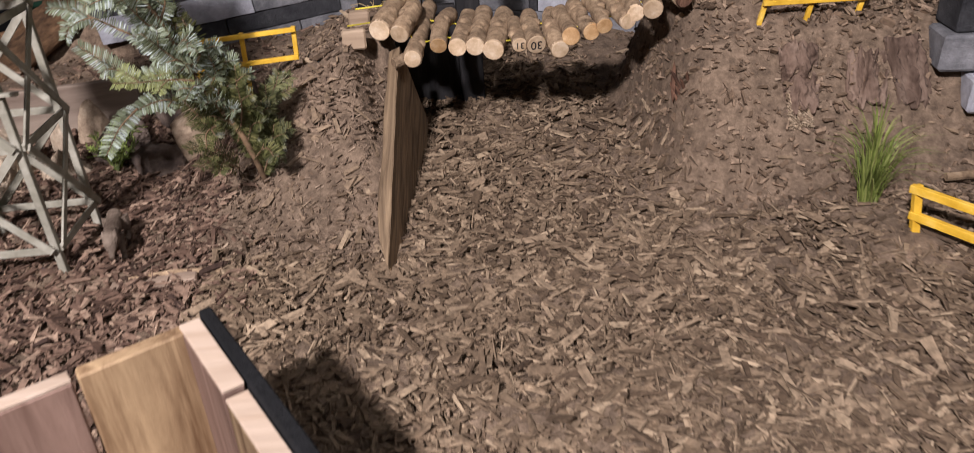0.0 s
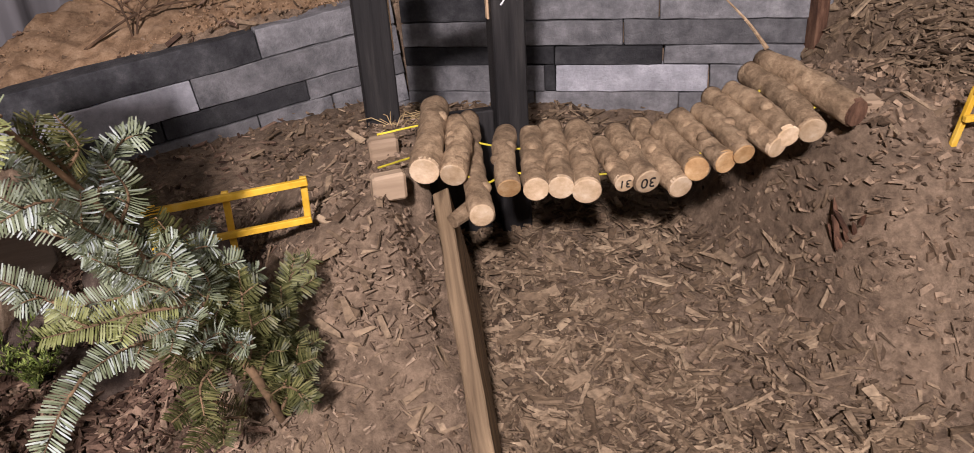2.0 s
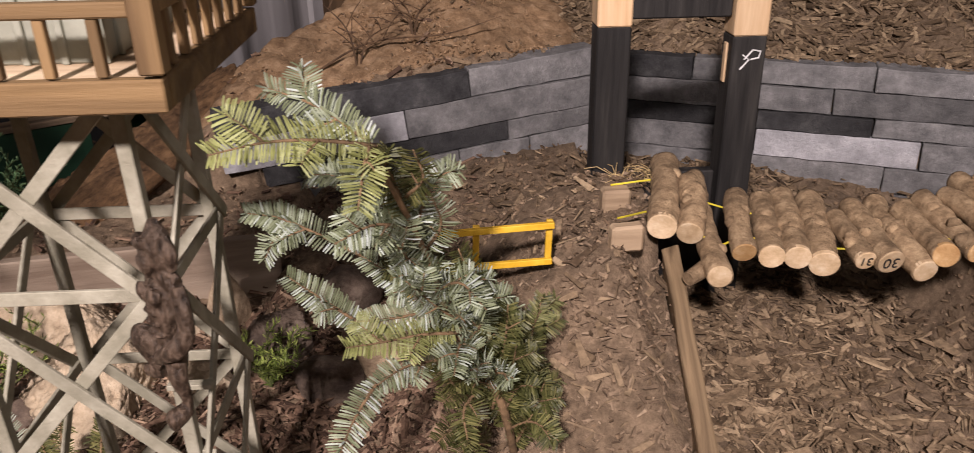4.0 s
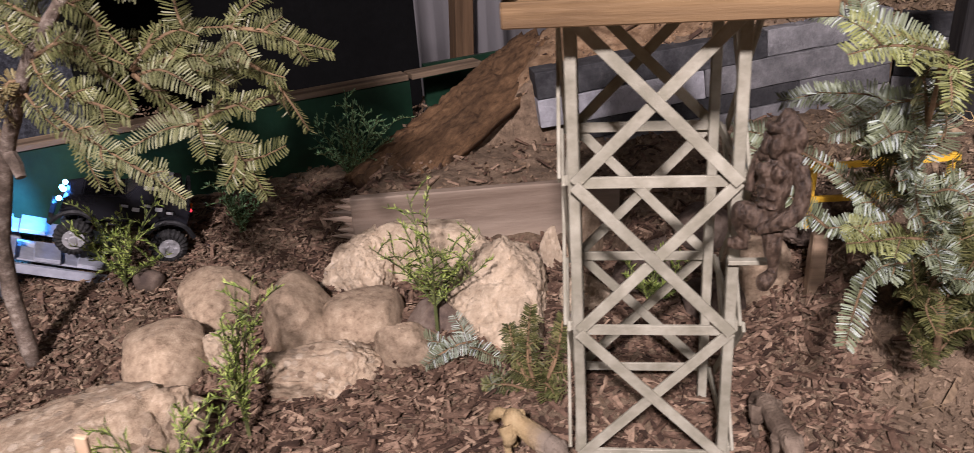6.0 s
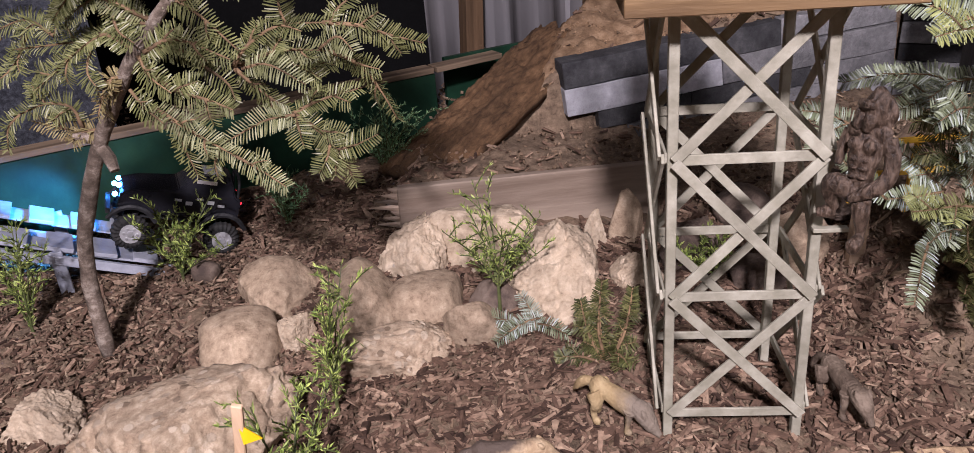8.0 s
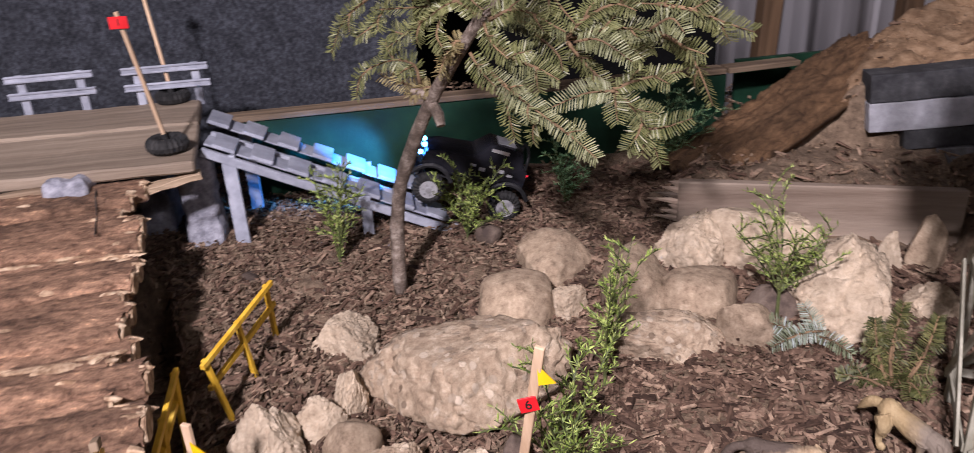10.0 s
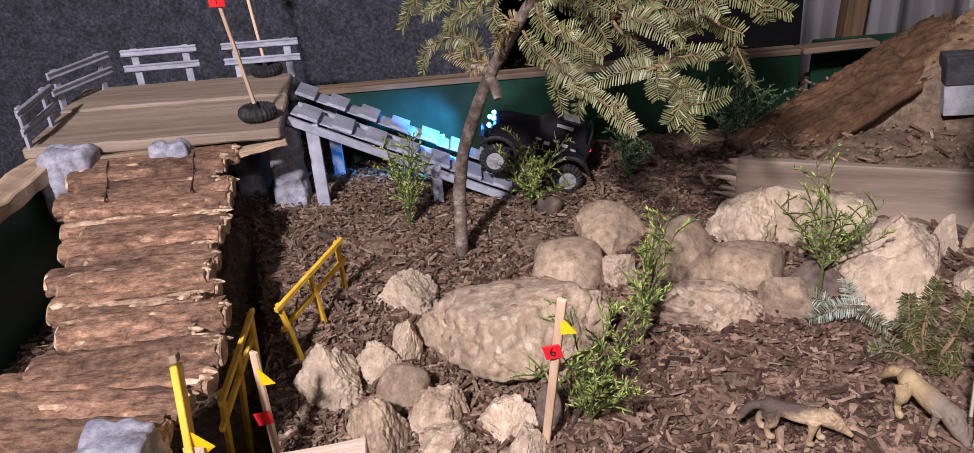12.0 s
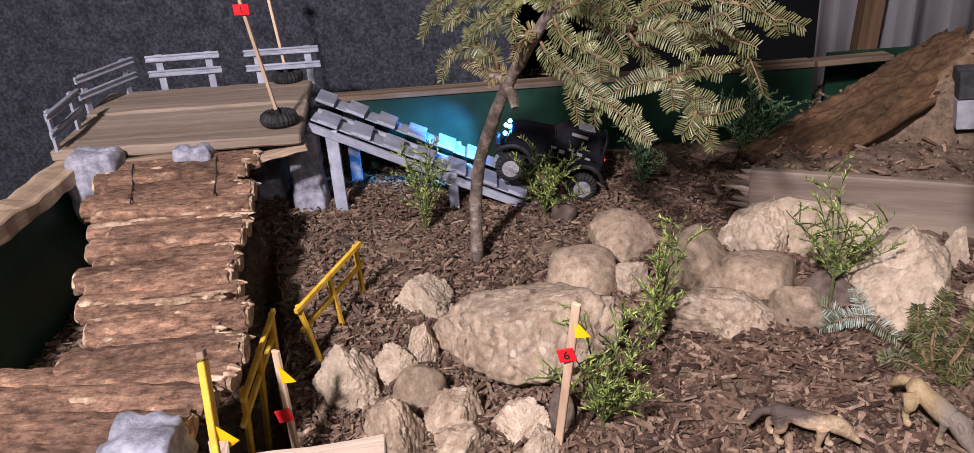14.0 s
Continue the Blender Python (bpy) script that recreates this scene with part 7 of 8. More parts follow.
def coyote(m, label, material, stance="walk", step=0.0):
    """A standing toy coyote, facing +x, feet at z 0; stance: walk or sniff."""
    bm = bmesh.new()
    drop = 0.010 if stance == "sniff" else 0.0
    blob_chain(bm, [(-0.042, 0, 0.040), (-0.030, 0, 0.0405), (-0.008, 0, 0.0385 - drop * 0.3), (0.016, 0, 0.037 - drop * 0.7), (0.034, 0, 0.038 - drop)], [0.006, 0.0112, 0.0092, 0.0112, 0.0115, 0.007], 16)
    if stance == "sniff":
        neck = [(0.026, 0, 0.030), (0.040, 0, 0.025), (0.050, 0, 0.017), (0.058, 0, 0.011), (0.066, 0, 0.005)]
        ear, tip = (0.047, 0.026), (0.042, 0.034)
    else:
        neck = [(0.026, 0, 0.040), (0.042, 0, 0.037), (0.052, 0, 0.033), (0.060, 0, 0.027), (0.071, 0, 0.020)]
        ear, tip = (0.046, 0.041), (0.040, 0.049)
    blob_chain(bm, neck, [0.0090, 0.0112, 0.0100, 0.0082, 0.0048, 0.0028], 14)
    for s in (-1, 1):
        tube([(ear[0], 0.0060 * s, ear[1]), ((ear[0] + tip[0]) / 2, 0.0074 * s, (ear[1] + tip[1]) / 2), (tip[0], 0.0080 * s, tip[1])], [0.0042, 0.0032, 0.0006], 7, bm)
        f, k = step * s, -step * s
        blob_chain(bm, [(0.024, 0.0070 * s, 0.035 - drop * 0.8), (0.026 + f * 0.5, 0.0085 * s, 0.020), (0.026 + f, 0.0085 * s, 0.003)], [0.0090, 0.0056, 0.0039, 0.0036], 10)
        blob_chain(bm, [(0.025 + f, 0.0085 * s, 0.0036), (0.030 + f, 0.0085 * s, 0.0036), (0.034 + f, 0.0085 * s, 0.0026)], [0.0040, 0.0042, 0.0026], 8)
        blob_chain(bm, [(-0.031, 0.0065 * s, 0.038), (-0.029 + k * 0.4, 0.0090 * s, 0.027), (-0.038 + k, 0.0088 * s, 0.016), (-0.035 + k, 0.0088 * s, 0.003)], [0.0120, 0.0095, 0.0046, 0.0037], 10)
        blob_chain(bm, [(-0.036 + k, 0.0088 * s, 0.0036), (-0.031 + k, 0.0088 * s, 0.0036), (-0.027 + k, 0.0088 * s, 0.0026)], [0.0040, 0.0042, 0.0026], 8)
    if stance == "sniff":
        tail = [(-0.036, 0, 0.042), (-0.050, 0, 0.042), (-0.061, 0, 0.036), (-0.072, 0, 0.026)]
    else:
        tail = [(-0.040, 0, 0.040), (-0.054, 0, 0.036), (-0.064, 0, 0.024), (-0.071, 0, 0.010)]
    blob_chain(bm, tail, [0.0055, 0.0050, 0.0062, 0.0055, 0.0014], 12)
    ob = part("coyote_figurine", bm, material, smooth=True)
    weld = ob.modifiers.new("weld", "REMESH")
    weld.mode, weld.voxel_size, weld.use_smooth_shade = "VOXEL", 0.0009, True
    return solo(ob, label, "figurine", "coyote figurines", m=m)


coyote(pose(-0.826, 0.892, -0.036, 0, 0, 6) @ Matrix.Diagonal((0.76, 0.80, 0.86, 1)), "tan and grey moulded toy coyote walking on the mulch", M_coyote_grey, "walk", 0.006)
coyote(pose(-0.714, 0.960, -0.032, 0, 0, -31) @ Matrix.Diagonal((0.72, 1.0, 1.05, 1)), "sandy moulded toy coyote sniffing with its head lowered", M_coyote, "sniff", 0.006)
coyote(pose(-0.483, 0.985, -0.033, 0, 0, -78) @ Matrix.Diagonal((0.80, 0.92, 0.95, 1)), "dark grey-brown moulded toy coyote beside the tower", M_coyote_dark, "walk", 0.004)


def ape_figure():
    """A moulded hairy figure facing the tower, one foot raised against its leg."""
    bm = bmesh.new()
    k = 0.000524

    def fur(pts, radii, deep=1.0):
        tube([Vector((q.x, q.y * deep, q.z)) * k for q in curve_points(pts, 26)], [r * k for r in np.interp(np.linspace(0, 1, 26), np.linspace(0, 1, len(radii)), radii)], 22, bm, 0.06, True, 420)
    fur([(-12, 2, 78), (-13, 0, 105), (-13, -2, 135), (-10, 0, 165), (-9, 4, 188)], [21, 24, 23, 29, 27, 16])
    fur([(-47, 8, 186), (-28, 2, 194), (2, 4, 194), (26, 8, 184)], [10, 15, 17, 13])
    for sx in (-1, 1):
        fur([(-11 + 17 * sx, -20, 182), (-11 + 14 * sx, -23, 173), (-11 + 10 * sx, -20, 164)], [9, 13, 9])
        for lump in range(3):
            fur([(-13 + 8 * sx, -24, 152 - 14 * lump), (-13 + 8 * sx, -25, 147 - 14 * lump)], [6, 9, 6])
    # head turned to one side, with brow, cheek, muzzle and beard
    fur([(-2, 4, 196), (-2, 2, 218), (0, 3, 238), (-2, 4, 260)], [14, 22, 25, 21, 7])
    fur([(-26, -2, 234), (-24, -14, 235), (-12, -24, 236), (2, -26, 236)], [6, 8, 8, 5])
    fur([(-22, -8, 226), (-29, -10, 220), (-27, -9, 214)], [5, 7, 6])
    fur([(-18, -12, 214), (-26, -12, 206), (-22, -10, 198)], [9, 12, 9])
    fur([(-4, -20, 220), (-6, -20, 208), (-12, -14, 196)], [9, 11, 8])
    fur([(12, 6, 240), (20, 8, 222), (18, 8, 204)], [12, 14, 10])
    # arms
    fur([(26, 6, 184), (36, 4, 158), (37, 0, 130), (26, -14, 112), (8, -24, 100), (-22, -30, 84)], [13, 15, 14, 14, 13, 10, 7])
    fur([(-48, 8, 186), (-54, 8, 166), (-57, 4, 146), (-58, -4, 130)], [10, 10, 9, 7])
    # legs and feet
    fur([(-8, 0, 88), (-2, -8, 62), (0, -2, 36), (0, 0, 18)], [20, 17, 11, 8])
    fur([(0, 2, 16), (0, -12, 12), (0, -34, 8), (0, -44, 5)], [10, 12, 14, 9])
    fur([(-16, 0, 88), (-42, -22, 102), (-58, -30, 102), (-60, -24, 84), (-50, -10, 58)], [20, 19, 17, 13, 9])
    fur([(-48, -8, 52), (-62, -14, 50), (-82, -20, 45)], [10, 12, 8])
    bm.transform(Matrix.Diagonal((0.84, 0.62, 1.0, 1)))
    ob = part("ape_figurine", bm, M_ape, smooth=True)
    weld = ob.modifiers.new("weld", "REMESH")
    weld.mode, weld.voxel_size, weld.use_smooth_shade = "VOXEL", 0.0009, True
    return solo(ob, "dark brown moulded hairy ape figure climbing the tower leg", "figurine", m=pose(-0.522, 0.902, 0.1995, 0, 0, -45))


ape_figure()
solo(part("figure_stake", box((0.018, 0.018, 0.12), bevel=0.002, rough=0.001, cuts=3), M_plank), "short weathered wooden stake in the mulch", "stake", m=pose(-0.388, 1.234, 0.02))


# ---- radio-controlled truck ----
def build_truck():
    rear, front = Vector((-1.322, 1.452, -0.020)), Vector((-1.437, 1.393, 0.026))
    fwd = (front - rear).normalized()
    side = Vector((0, 0, 1)).cross(fwd).normalized()
    up = fwd.cross(side)
    m = Matrix((fwd, side, up)).transposed().to_4x4()
    m.translation = (rear + front) / 2
    root = thing("radio_controlled_truck", m, "small black radio-controlled crawler truck with blue lights", "toy truck")
    wb, tw, r = 0.133, 0.047, 0.027
    for sx in (-1, 1):
        for sy in (-1, 1):
            c = Vector((sx * wb / 2, sy * tw, 0))
            wheel = part("wheel", tube([c - Vector((0, 0.010, 0)), c + Vector((0, 0.010, 0))], [0.0165, 0.0165], 20), M_chassis, root)
            ty = part("tyre", tyre_mesh(r, 0.0105, 22, 1.05), M_rubber, wheel, "knobbly black rubber tyre")
            ty.matrix_local = Matrix.Translation(c)
            rim = part("rim", tube([c + Vector((0, sy * 0.0095, 0)), c + Vector((0, sy * 0.0118, 0)), c + Vector((0, sy * 0.0118, 0))], [0.0155, 0.0150, 0.0115], 20), M_chrome, wheel, "chrome beadlock rim")
            bm = bmesh.new()
            tube([c + Vector((0, sy * 0.012, 0)), c + Vector((0, sy * 0.0145, 0))], [0.0055, 0.0045], 10, bm)
            for k in range(6):
                a = k * math.pi / 3
                q = c + Vector((0.0092 * math.cos(a), sy * 0.0121, 0.0092 * math.sin(a)))
                tube([q, q + Vector((0, sy * 0.0012, 0))], 0.0022, 6, bm)
            part("hub", bm, M_chrome, wheel)
    for sx in (-1, 1):
        part("axle", tube([(sx * wb / 2, -tw, 0), (sx * wb / 2, tw, 0)], 0.006, 8), M_chassis, root)
    for sy in (-1, 1):
        part("chassis_rail", bar((-0.075, sy * 0.017, 0.018), (0.078, sy * 0.017, 0.018), 0.005, 0.009), M_chassis, root)
        for sx in (-1, 1):
            part("shock", tube([(sx * wb / 2, sy * 0.026, 0.006), (sx * (wb / 2 - 0.012), sy * 0.024, 0.042)], 0.0045, 8), M_chassis, root)
    # body: profile lofted across the width
    prof = [(-0.088, 0.030), (-0.090, 0.062), (-0.080, 0.070), (-0.074, 0.094), (-0.020, 0.096), (0.004, 0.072), (0.062, 0.066), (0.086, 0.058), (0.090, 0.034), (0.048, 0.028), (-0.046, 0.028)]
    bm = bmesh.new()
    loops = []
    for y, s in ((-0.042, 0.90), (-0.038, 1.0), (0.038, 1.0), (0.042, 0.90)):
        loops.append([bm.verts.new((x * (0.985 if s < 1 else 1), y * (0.86 if z > 0.08 else 1.0), 0.05 + (z - 0.05) * s)) for x, z in prof])
    for a, b in zip(loops, loops[1:]):
        for i in range(len(prof)):
            j = (i + 1) % len(prof)
            bm.faces.new((a[i], a[j], b[j], b[i]))
    bm.faces.new(loops[0][::-1])
    bm.faces.new(loops[-1])
    bmesh.ops.recalc_face_normals(bm, faces=bm.faces[:])
    bmesh.ops.bevel(bm, geom=bm.edges[:], offset=0.0015, segments=2, affect="EDGES")
    body = part("body", bm, M_carbody, root)
    for sy in (-1, 1):
        part("side_window", box((0.030, 0.001, 0.014), Matrix.Translation((-0.035, sy * 0.0375, 0.083)), 0.0003), M_chrome, body, "dark glossy side window")
        for k in range(5):
            part("decal", box((0.010, 0.0008, 0.004 + 0.002 * (k % 2)), Matrix.Translation((-0.06 + 0.016 * k, sy * 0.0424, 0.052 + 0.004 * (k % 3)))), M_decal, body)
        for wx in (-1, 1):
            part("fender", tube(curve_points([(wx * wb / 2 - 0.034, sy * 0.046, 0.018), (wx * wb / 2 - 0.02, sy * 0.048, 0.034), (wx * wb / 2, sy * 0.048, 0.040), (wx * wb / 2 + 0.02, sy * 0.048, 0.034), (wx * wb / 2 + 0.034, sy * 0.046, 0.018)], 12), 0.004, 6), M_chassis, root)
    part("decal", box((0.030, 0.045, 0.0008), Matrix.Translation((-0.046, 0, 0.0966))), M_decal, body)
    part("bumper", bar((0.100, -0.036, 0.026), (0.100, 0.036, 0.026), 0.007, 0.009), M_chassis, root)
    part("roll_bar", tube(curve_points([(-0.086, -0.03, 0.06), (-0.084, -0.028, 0.092), (-0.084, 0.028, 0.092), (-0.086, 0.03, 0.06)], 12), 0.0025, 6), M_chassis, root)
    part("spare_part", box((0.006, 0.006, 0.014), Matrix.Translation((-0.092, 0.0, 0.05)), 0.001), M_orange, root, "orange part in the open tail")
    for p in ((0.0925, -0.024, 0.050), (0.0925, 0.024, 0.050), (0.088, -0.016, 0.062), (0.088, 0.016, 0.062)):
        bm = bmesh.new()
        bmesh.ops.create_uvsphere(bm, u_segments=10, v_segments=6, radius=0.0042, matrix=Matrix.Translation(p))
        part("headlight", bm, M_led, root, "glowing blue headlight")
    for sy in (-1, 1):
        bm = bmesh.new()
        bmesh.ops.create_uvsphere(bm, u_segments=8, v_segments=6, radius=0.0025, matrix=Matrix.Translation((-0.0905, sy * 0.030, 0.056)))
        part("tail_light", bm, M_led_red, root, "small red tail light")
    data = bpy.data.lights.new("headlight_beam", "SPOT")
    data.energy, data.color, data.spot_size, data.spot_blend, data.shadow_soft_size = 13.0, (0.05, 0.33, 1.0), radians(66), 0.6, 0.012
    lamp = new("headlight_beam", data)
    eye = m @ Vector((0.104, 0.0, 0.045))
    lamp.matrix_world = look(eye, eye + Vector((-0.95, 0.27, -0.45)))
    return root


build_truck()


# ---- wooden crate at the track's edge ----
def build_crate():
    root = thing("wooden_crate", Matrix.Translation((-0.260, 0.570, -0.05)), "open-topped crate of rough mixed boards with a black outer side", "crate")
    far, right = Vector((-0.84, -0.54, 0)).normalized(), Vector((0.50, -0.86, 0)).normalized()
    ang_f, ang_r = math.atan2(far.y, far.x), math.atan2(right.y, right.x)
    def side(name, along, ang, s, length, thick, tall, material, label="", out=0.0):
        c = along * (s + length / 2)
        n = Vector((-math.sin(ang), math.cos(ang), 0)) * out
        return part(name, box((length - 0.002, thick, tall), Matrix.Translation(c + n + Vector((0, 0, tall / 2))) @ Matrix.Rotation(ang, 4, "Z"), 0.0015, rough=0.0006, cuts=1), material, root, label)
    a = side("far_board", far, ang_f, 0.0, 0.088, 0.014, 0.168, M_crate, "knotty light board")
    b = side("far_board", far, ang_f, 0.090, 0.16, 0.014, 0.165, M_crate_dark, "reddish board with a pale sawn edge")
    part("sawn_edge", box((0.157, 0.013, 0.003), Matrix.Translation(far * 0.170 + Vector((0, 0, 0.1668))) @ Matrix.Rotation(ang_f, 4, "Z"), 0.0005), M_crate_top, b)
    c = side("side_board", right, ang_r, -0.004, 0.100, 0.017, 0.167, M_crate_dark, "reddish side board with a pale sawn edge", -0.003)
    part("sawn_edge", box((0.098, 0.016, 0.003), Matrix.Translation(right * 0.046 + Vector((-math.sin(ang_r), math.cos(ang_r), 0)) * -0.003 + Vector((0, 0, 0.1688))) @ Matrix.Rotation(ang_r, 4, "Z"), 0.0005), M_crate_top, c)
    d = side("side_board", right, ang_r, 0.098, 0.13, 0.017, 0.163, M_crate, "light side board with a pale sawn edge", -0.003)
    part("sawn_edge", box((0.127, 0.016, 0.003), Matrix.Translation(right * 0.163 + Vector((-math.sin(ang_r), math.cos(ang_r), 0)) * -0.003 + Vector((0, 0, 0.1648))) @ Matrix.Rotation(ang_r, 4, "Z"), 0.0005), M_crate_top, d)
    side("outer_lining", right, ang_r, -0.014, 0.25, 0.011, 0.171, M_felt_black, "black felt outer lining", 0.0122)
    side("near_board", far, ang_f, 0.0, 0.25, 0.014, 0.16, M_crate_dark).location += right * 0.23
    side("side_board", right, ang_r, 0.0, 0.22, 0.014, 0.16, M_crate_dark).location += far * 0.25
    return root


build_crate()


# ---- dead weeds on the upper bank ----
def dead_weed(p, label, seed, tall=0.13):
    rnd = random.Random(seed)
    root = thing("dead_weed", Matrix.Translation(p), label, "dead weed", "dead weeds")
    for s in range(3):
        top = Vector((rnd.uniform(-0.10, 0.10), rnd.uniform(-0.03, 0.03), tall * rnd.uniform(0.4, 1)))
        pts = curve_points([Vector((0, 0, -0.01)), Vector((top.x * 0.25, 0.005, top.z * 0.6)), top], 12)
        stalk = part("stalk", tube(pts, [0.0022 - 0.00013 * i for i in range(12)], 5, None, 0.1), M_stalk, root, smooth=True)
        for k in (4, 6, 8, 10):
            q = pts[k] + Vector((rnd.uniform(-0.05, 0.05), rnd.uniform(-0.02, 0.02), rnd.uniform(0.0, 0.05)))
            part("twig", tube(curve_points([pts[k], pts[k].lerp(q, 0.5) + Vector((0, 0, 0.004)), q], 6), [0.0011] * 6, 4), M_stalk, stalk, smooth=True)
    return root


M_stalk = wood("dry_stalk", (0.05, 0.028, 0.015), (0.14, 0.085, 0.048), 2, 60)
for k, (x, y) in enumerate(((-0.52, 1.93), (-0.42, 1.98), (-0.28, 2.10), (0.10, 2.02))):
    dead_weed((x, y, float(height(x, y))), "dry brown weed stalk on the upper bank", 70 + k)
solo(part("long_twig", tube(curve_points([(0, 0, 0), (0.12, 0.02, 0.06), (0.26, 0.01, 0.075), (0.36, 0.03, 0.10)], 20), [0.0028 - 0.0001 * i for i in range(20)], 6, None, 0.1), M_stalk), "long dry twig lying over the upper bank", "twig", m=Matrix.Translation((-0.62, 1.92, float(height(-0.62, 1.92)))))


def straw(p, seed):
    rnd = random.Random(seed)
    bm = bmesh.new()
    for _ in range(40):
        a = Vector((rnd.uniform(-0.03, 0.03), rnd.uniform(-0.015, 0.015), rnd.uniform(0, 0.012)))
        b = a + Vector((rnd.uniform(-0.04, 0.04), rnd.uniform(-0.02, 0.02), rnd.uniform(0, 0.02)))
        tube([a, a.lerp(b, 0.5) + Vector((0, 0, 0.006)), b], 0.0006, 3, bm)
    return solo(part("straw_wisps", bm, M_straw), "wisps of dry straw by the gate foot", "straw", kind="stuff", m=Matrix.Translation(p))


straw((-0.125, 1.43, 0.135), 4)


def fallen_stick(a, b, r, material, label, name="fallen_stick"):
    a, b = Vector(a), Vector(b)
    return solo(part(name, tube([Vector((0, 0, 0)), (b - a) * 0.5 + Vector((0, 0, 0.004)), b - a], [r, r * 0.9, r * 0.7], 8, None, 0.25, True, 60), material), label, "stick", m=Matrix.Translation(a))


fallen_stick((-0.455, 0.92, -0.043), (-0.345, 0.925, -0.042), 0.006, M_bark, "brown stick lying on the mulch")
fallen_stick((0.60, 0.95, -0.02), (0.78, 0.93, -0.015), 0.006, M_bark, "brown stick lying on the slope")
solo(part("wood_splinter", box((0.105, 0.018, 0.009), bevel=0.0015, rough=0.0015, cuts=5), M_board), "flat pale wooden splinter on the mulch", "splinter", m=pose(-0.420, 0.905, -0.040, 4, -3, 2))

# ---- loose mulch and crumbs ----
M_soil_bed = surface("ochre_soil", [(0.2, (0.165, 0.098, 0.052)), (0.5, (0.285, 0.182, 0.102)), (0.85, (0.410, 0.280, 0.170))], 45, 13, 0.95, 0.9, 160, blotch=0.25, crisp=0.70)


def soil_bed():
    """A lumpy bed of soil spread behind the brick wall, thinning out at its rim."""
    xs, ys = np.arange(-0.90, -0.10, 0.008), np.arange(1.70, 2.32, 0.008)
    gx, gy = np.meshgrid(xs, ys, indexing="ij")
    rim = np.minimum(np.minimum(gx + 0.90, -0.10 - gx), np.minimum(2.32 - gy, gy - wall_line(gx) - 0.040))
    verts = np.stack([gx, gy, rough_height(gx, gy)], -1).reshape(-1, 3)
    for v, r in zip(verts, rim.reshape(-1)):
        lump = 0.010 * noise.noise(Vector((v[0] * 9, v[1] * 9, 0))) + 0.006 * noise.noise(Vector((v[0] * 34, v[1] * 34, 3)))
        v[2] += lump - 0.004 + min(1.0, max(0.0, r / 0.03)) * (0.011 + 0.006 * noise.noise(Vector((v[0] * 40, v[1] * 40, 8))) + 0.003 * noise.noise(Vector((v[0] * 110, v[1] * 110, 5))))
    idx = np.arange(len(xs) * len(ys)).reshape(len(xs), len(ys))
    faces = np.stack([idx[:-1, :-1], idx[1:, :-1], idx[1:, 1:], idx[:-1, 1:]], -1).reshape(-1, 4)
    faces = faces[rim.reshape(-1)[faces].min(1) > -0.01]
    solo(raw_part("soil_bed", verts.tolist(), faces.tolist(), M_soil_bed, smooth=True), "ochre soil spread behind the brick wall", "soil", kind="structure")


soil_bed()
scatter("mulch_chips", 32000, (-2.0, -0.30, 0.45, 2.25), (0.006, 0.033, 0.0040, 0.0145, 0.0030), M_chips_red, "loose reddish bark mulch chips round the rocks", "bark mulch", mulch_density, 1, 0.002, 0.30)
scatter("trench_mulch", 21000, (-0.36, 0.9, 0.45, 2.25), (0.008, 0.040, 0.004, 0.0185, 0.0030), M_chips, "loose tan bark mulch chips in the trench", "bark mulch", mulch_density, 3, 0.002, 0.30)
scatter("fine_mulch", 15000, (-2.0, -0.30, 0.45, 1.6), (0.004, 0.020, 0.0016, 0.005, 0.0018), M_chips_red, "thin slivers of bark between the larger chips", "bark mulch", mulch_density, 11, 0.003, 0.45)
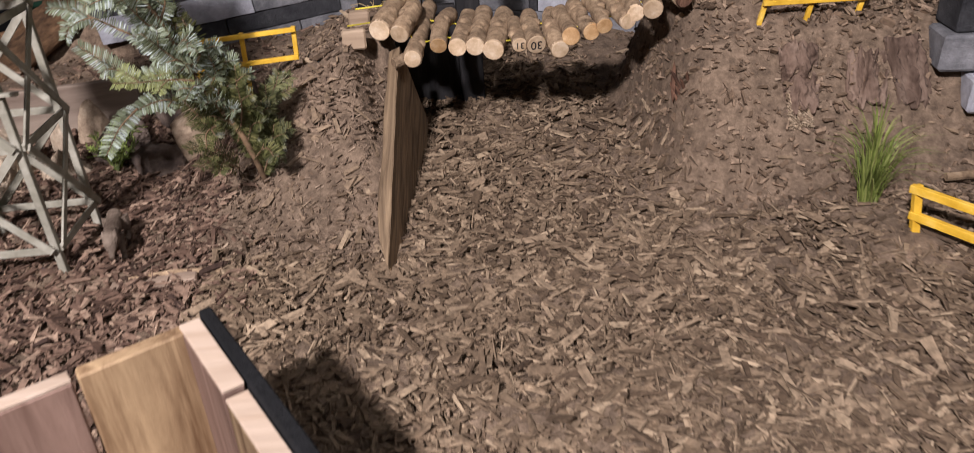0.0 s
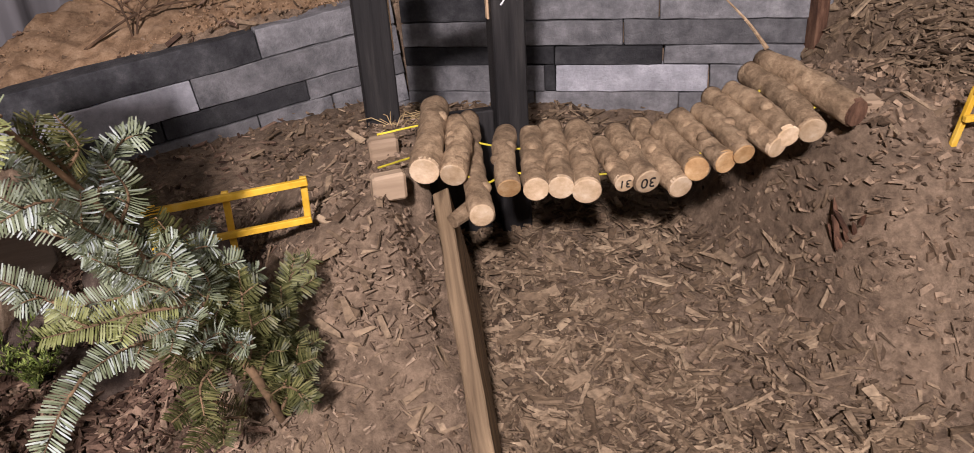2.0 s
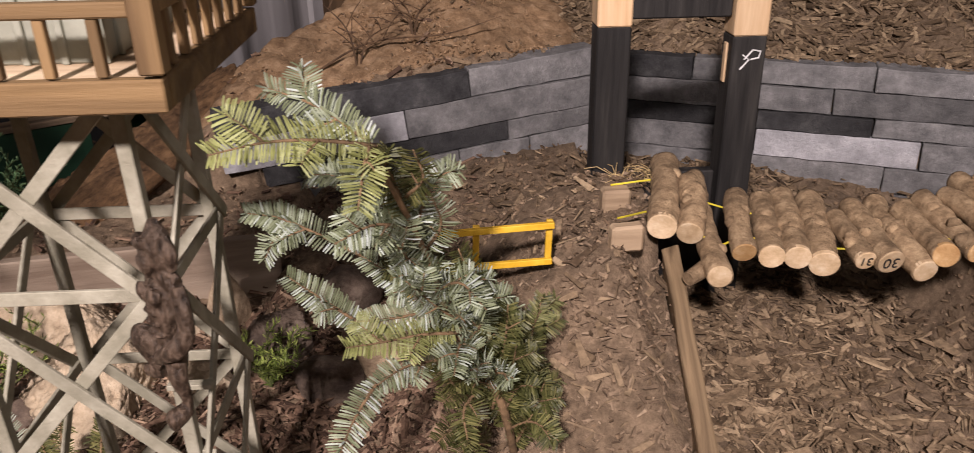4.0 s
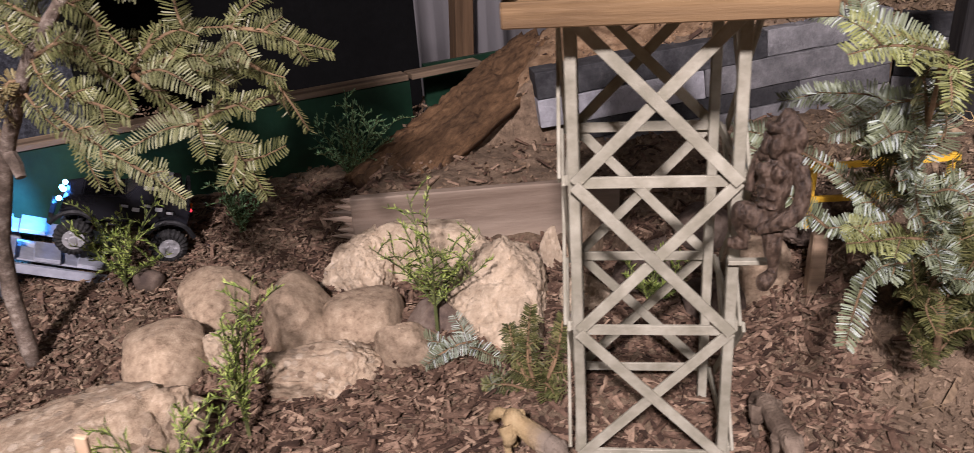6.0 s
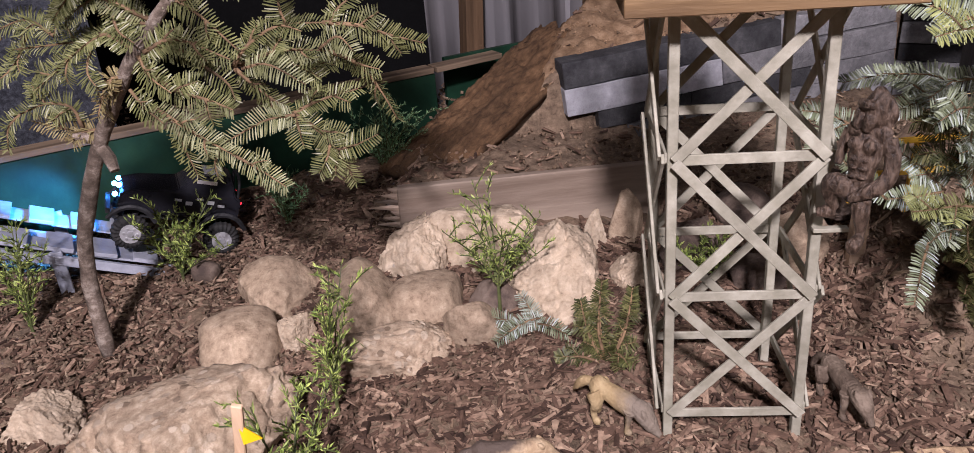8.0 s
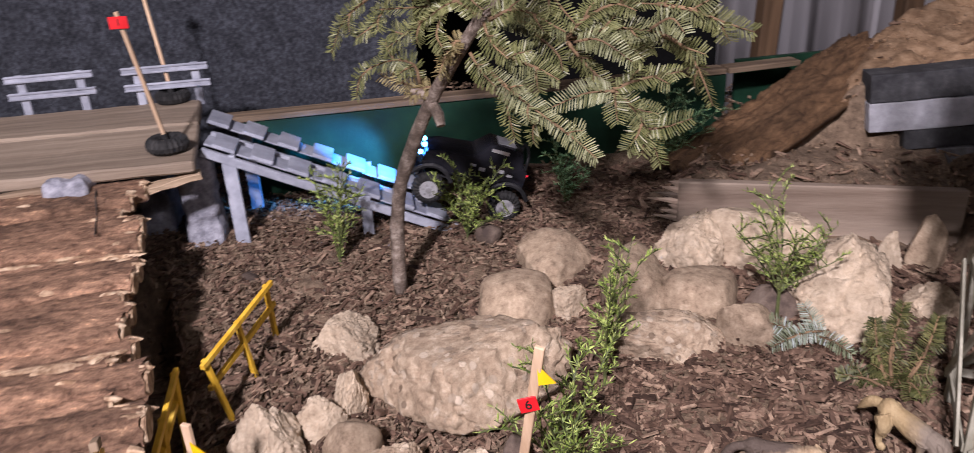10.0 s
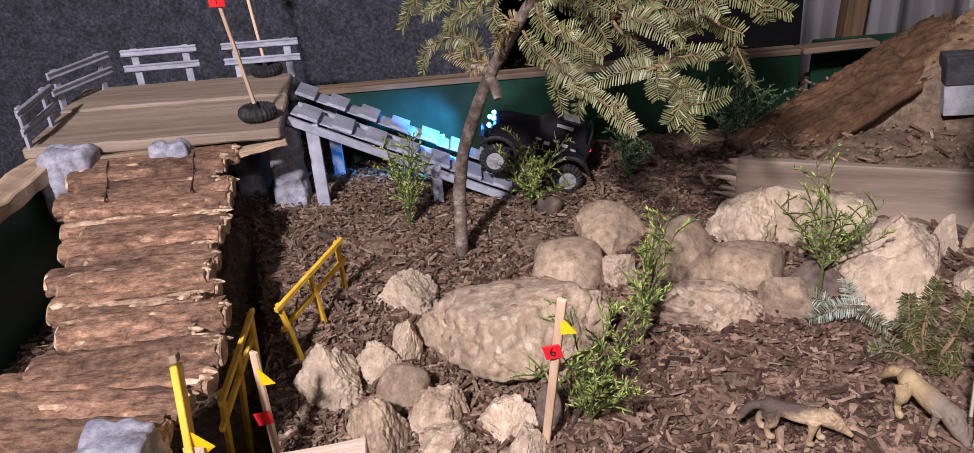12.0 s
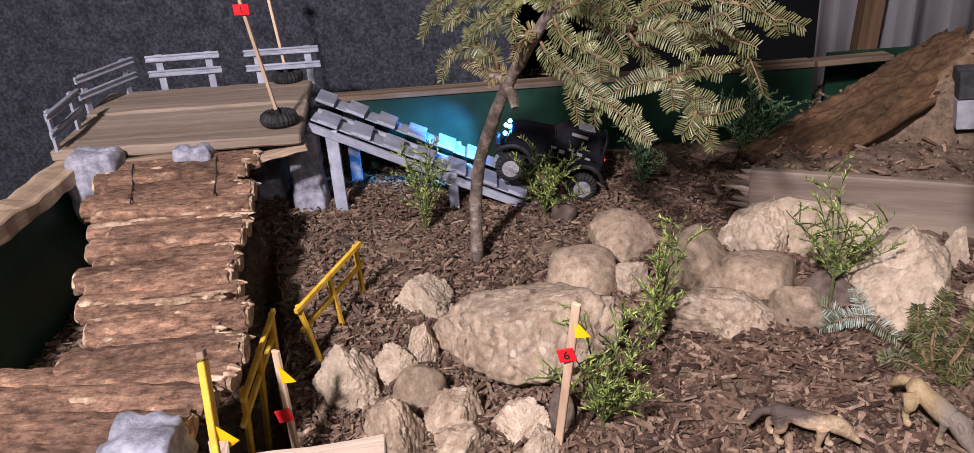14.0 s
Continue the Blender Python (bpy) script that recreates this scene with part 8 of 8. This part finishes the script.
scatter("trench_slivers", 8000, (-0.36, 0.75, 0.45, 1.5), (0.006, 0.032, 0.0012, 0.004, 0.0018), M_chips, "thin bark slivers in the trench", "bark mulch", mulch_density, 12, 0.003, 0.40)
scatter("dirt_crumbs", 16000, (-2.0, 0.9, 0.45, 2.25), (0.003, 0.010, 0.003, 0.008, 0.005), M_clods, "small crumbs of brown dirt", "dirt crumbs", lambda x, y: np.where((x > 0.24) & (y > 0.95), 0.25, 0.9), 2, 0.0, 0.8)
scatter("dirt_clods", 1300, (0.26, 0.70, 0.95, 1.34), (0.004, 0.017, 0.004, 0.012, 0.007), M_clods, "cracked lumps of brown dirt on the bank", "dirt clods", lambda x, y: np.full(x.shape, 0.8), 5, 0.0, 0.5)
scatter("ridge_litter", 4500, (-0.46, -0.10, 0.93, 1.62), (0.003, 0.014, 0.002, 0.006, 0.003), M_litter, "fine bark litter trodden into the ridge", "bark litter", lambda x, y: np.full(x.shape, 0.8), 8, 0.0005, 0.35)
scatter("bank_litter", 2400, (0.24, 0.85, 0.90, 1.50), (0.002, 0.009, 0.002, 0.005, 0.003), M_litter, "fine bark litter trodden into the bank", "bark litter", lambda x, y: np.full(x.shape, 0.8), 9, 0.0005, 0.35)
scatter("dusty_litter", 9000, (-1.85, -1.10, 0.62, 1.50), (0.003, 0.016, 0.002, 0.007, 0.0025), M_litter, "dusty fine bark litter round the small fir tree", "bark litter", lambda x, y: np.where((x + 1.33) * 0.704 + (y - 0.64) * 0.71 > 0.03, 0.9, 0.0), 14, 0.004, 0.35)
scatter("sand_spill", 700, (0.424, 0.458, 1.044, 1.070), (0.0015, 0.0045, 0.0015, 0.004, 0.002), M_sand, "small spill of pale yellow sand", "sand", lambda x, y: np.full(x.shape, 0.9), 6, 0.001, 0.3)
scatter("upper_soil", 7000, (-0.88, -0.12, 1.70, 2.30), (0.0015, 0.007, 0.0015, 0.006, 0.004), M_soil, "loose orange-brown soil on the upper bank", "soil", lambda x, y: np.where(y - wall_line(x) > 0.045, 0.95, 0.0), 7, 0.0, 0.6)
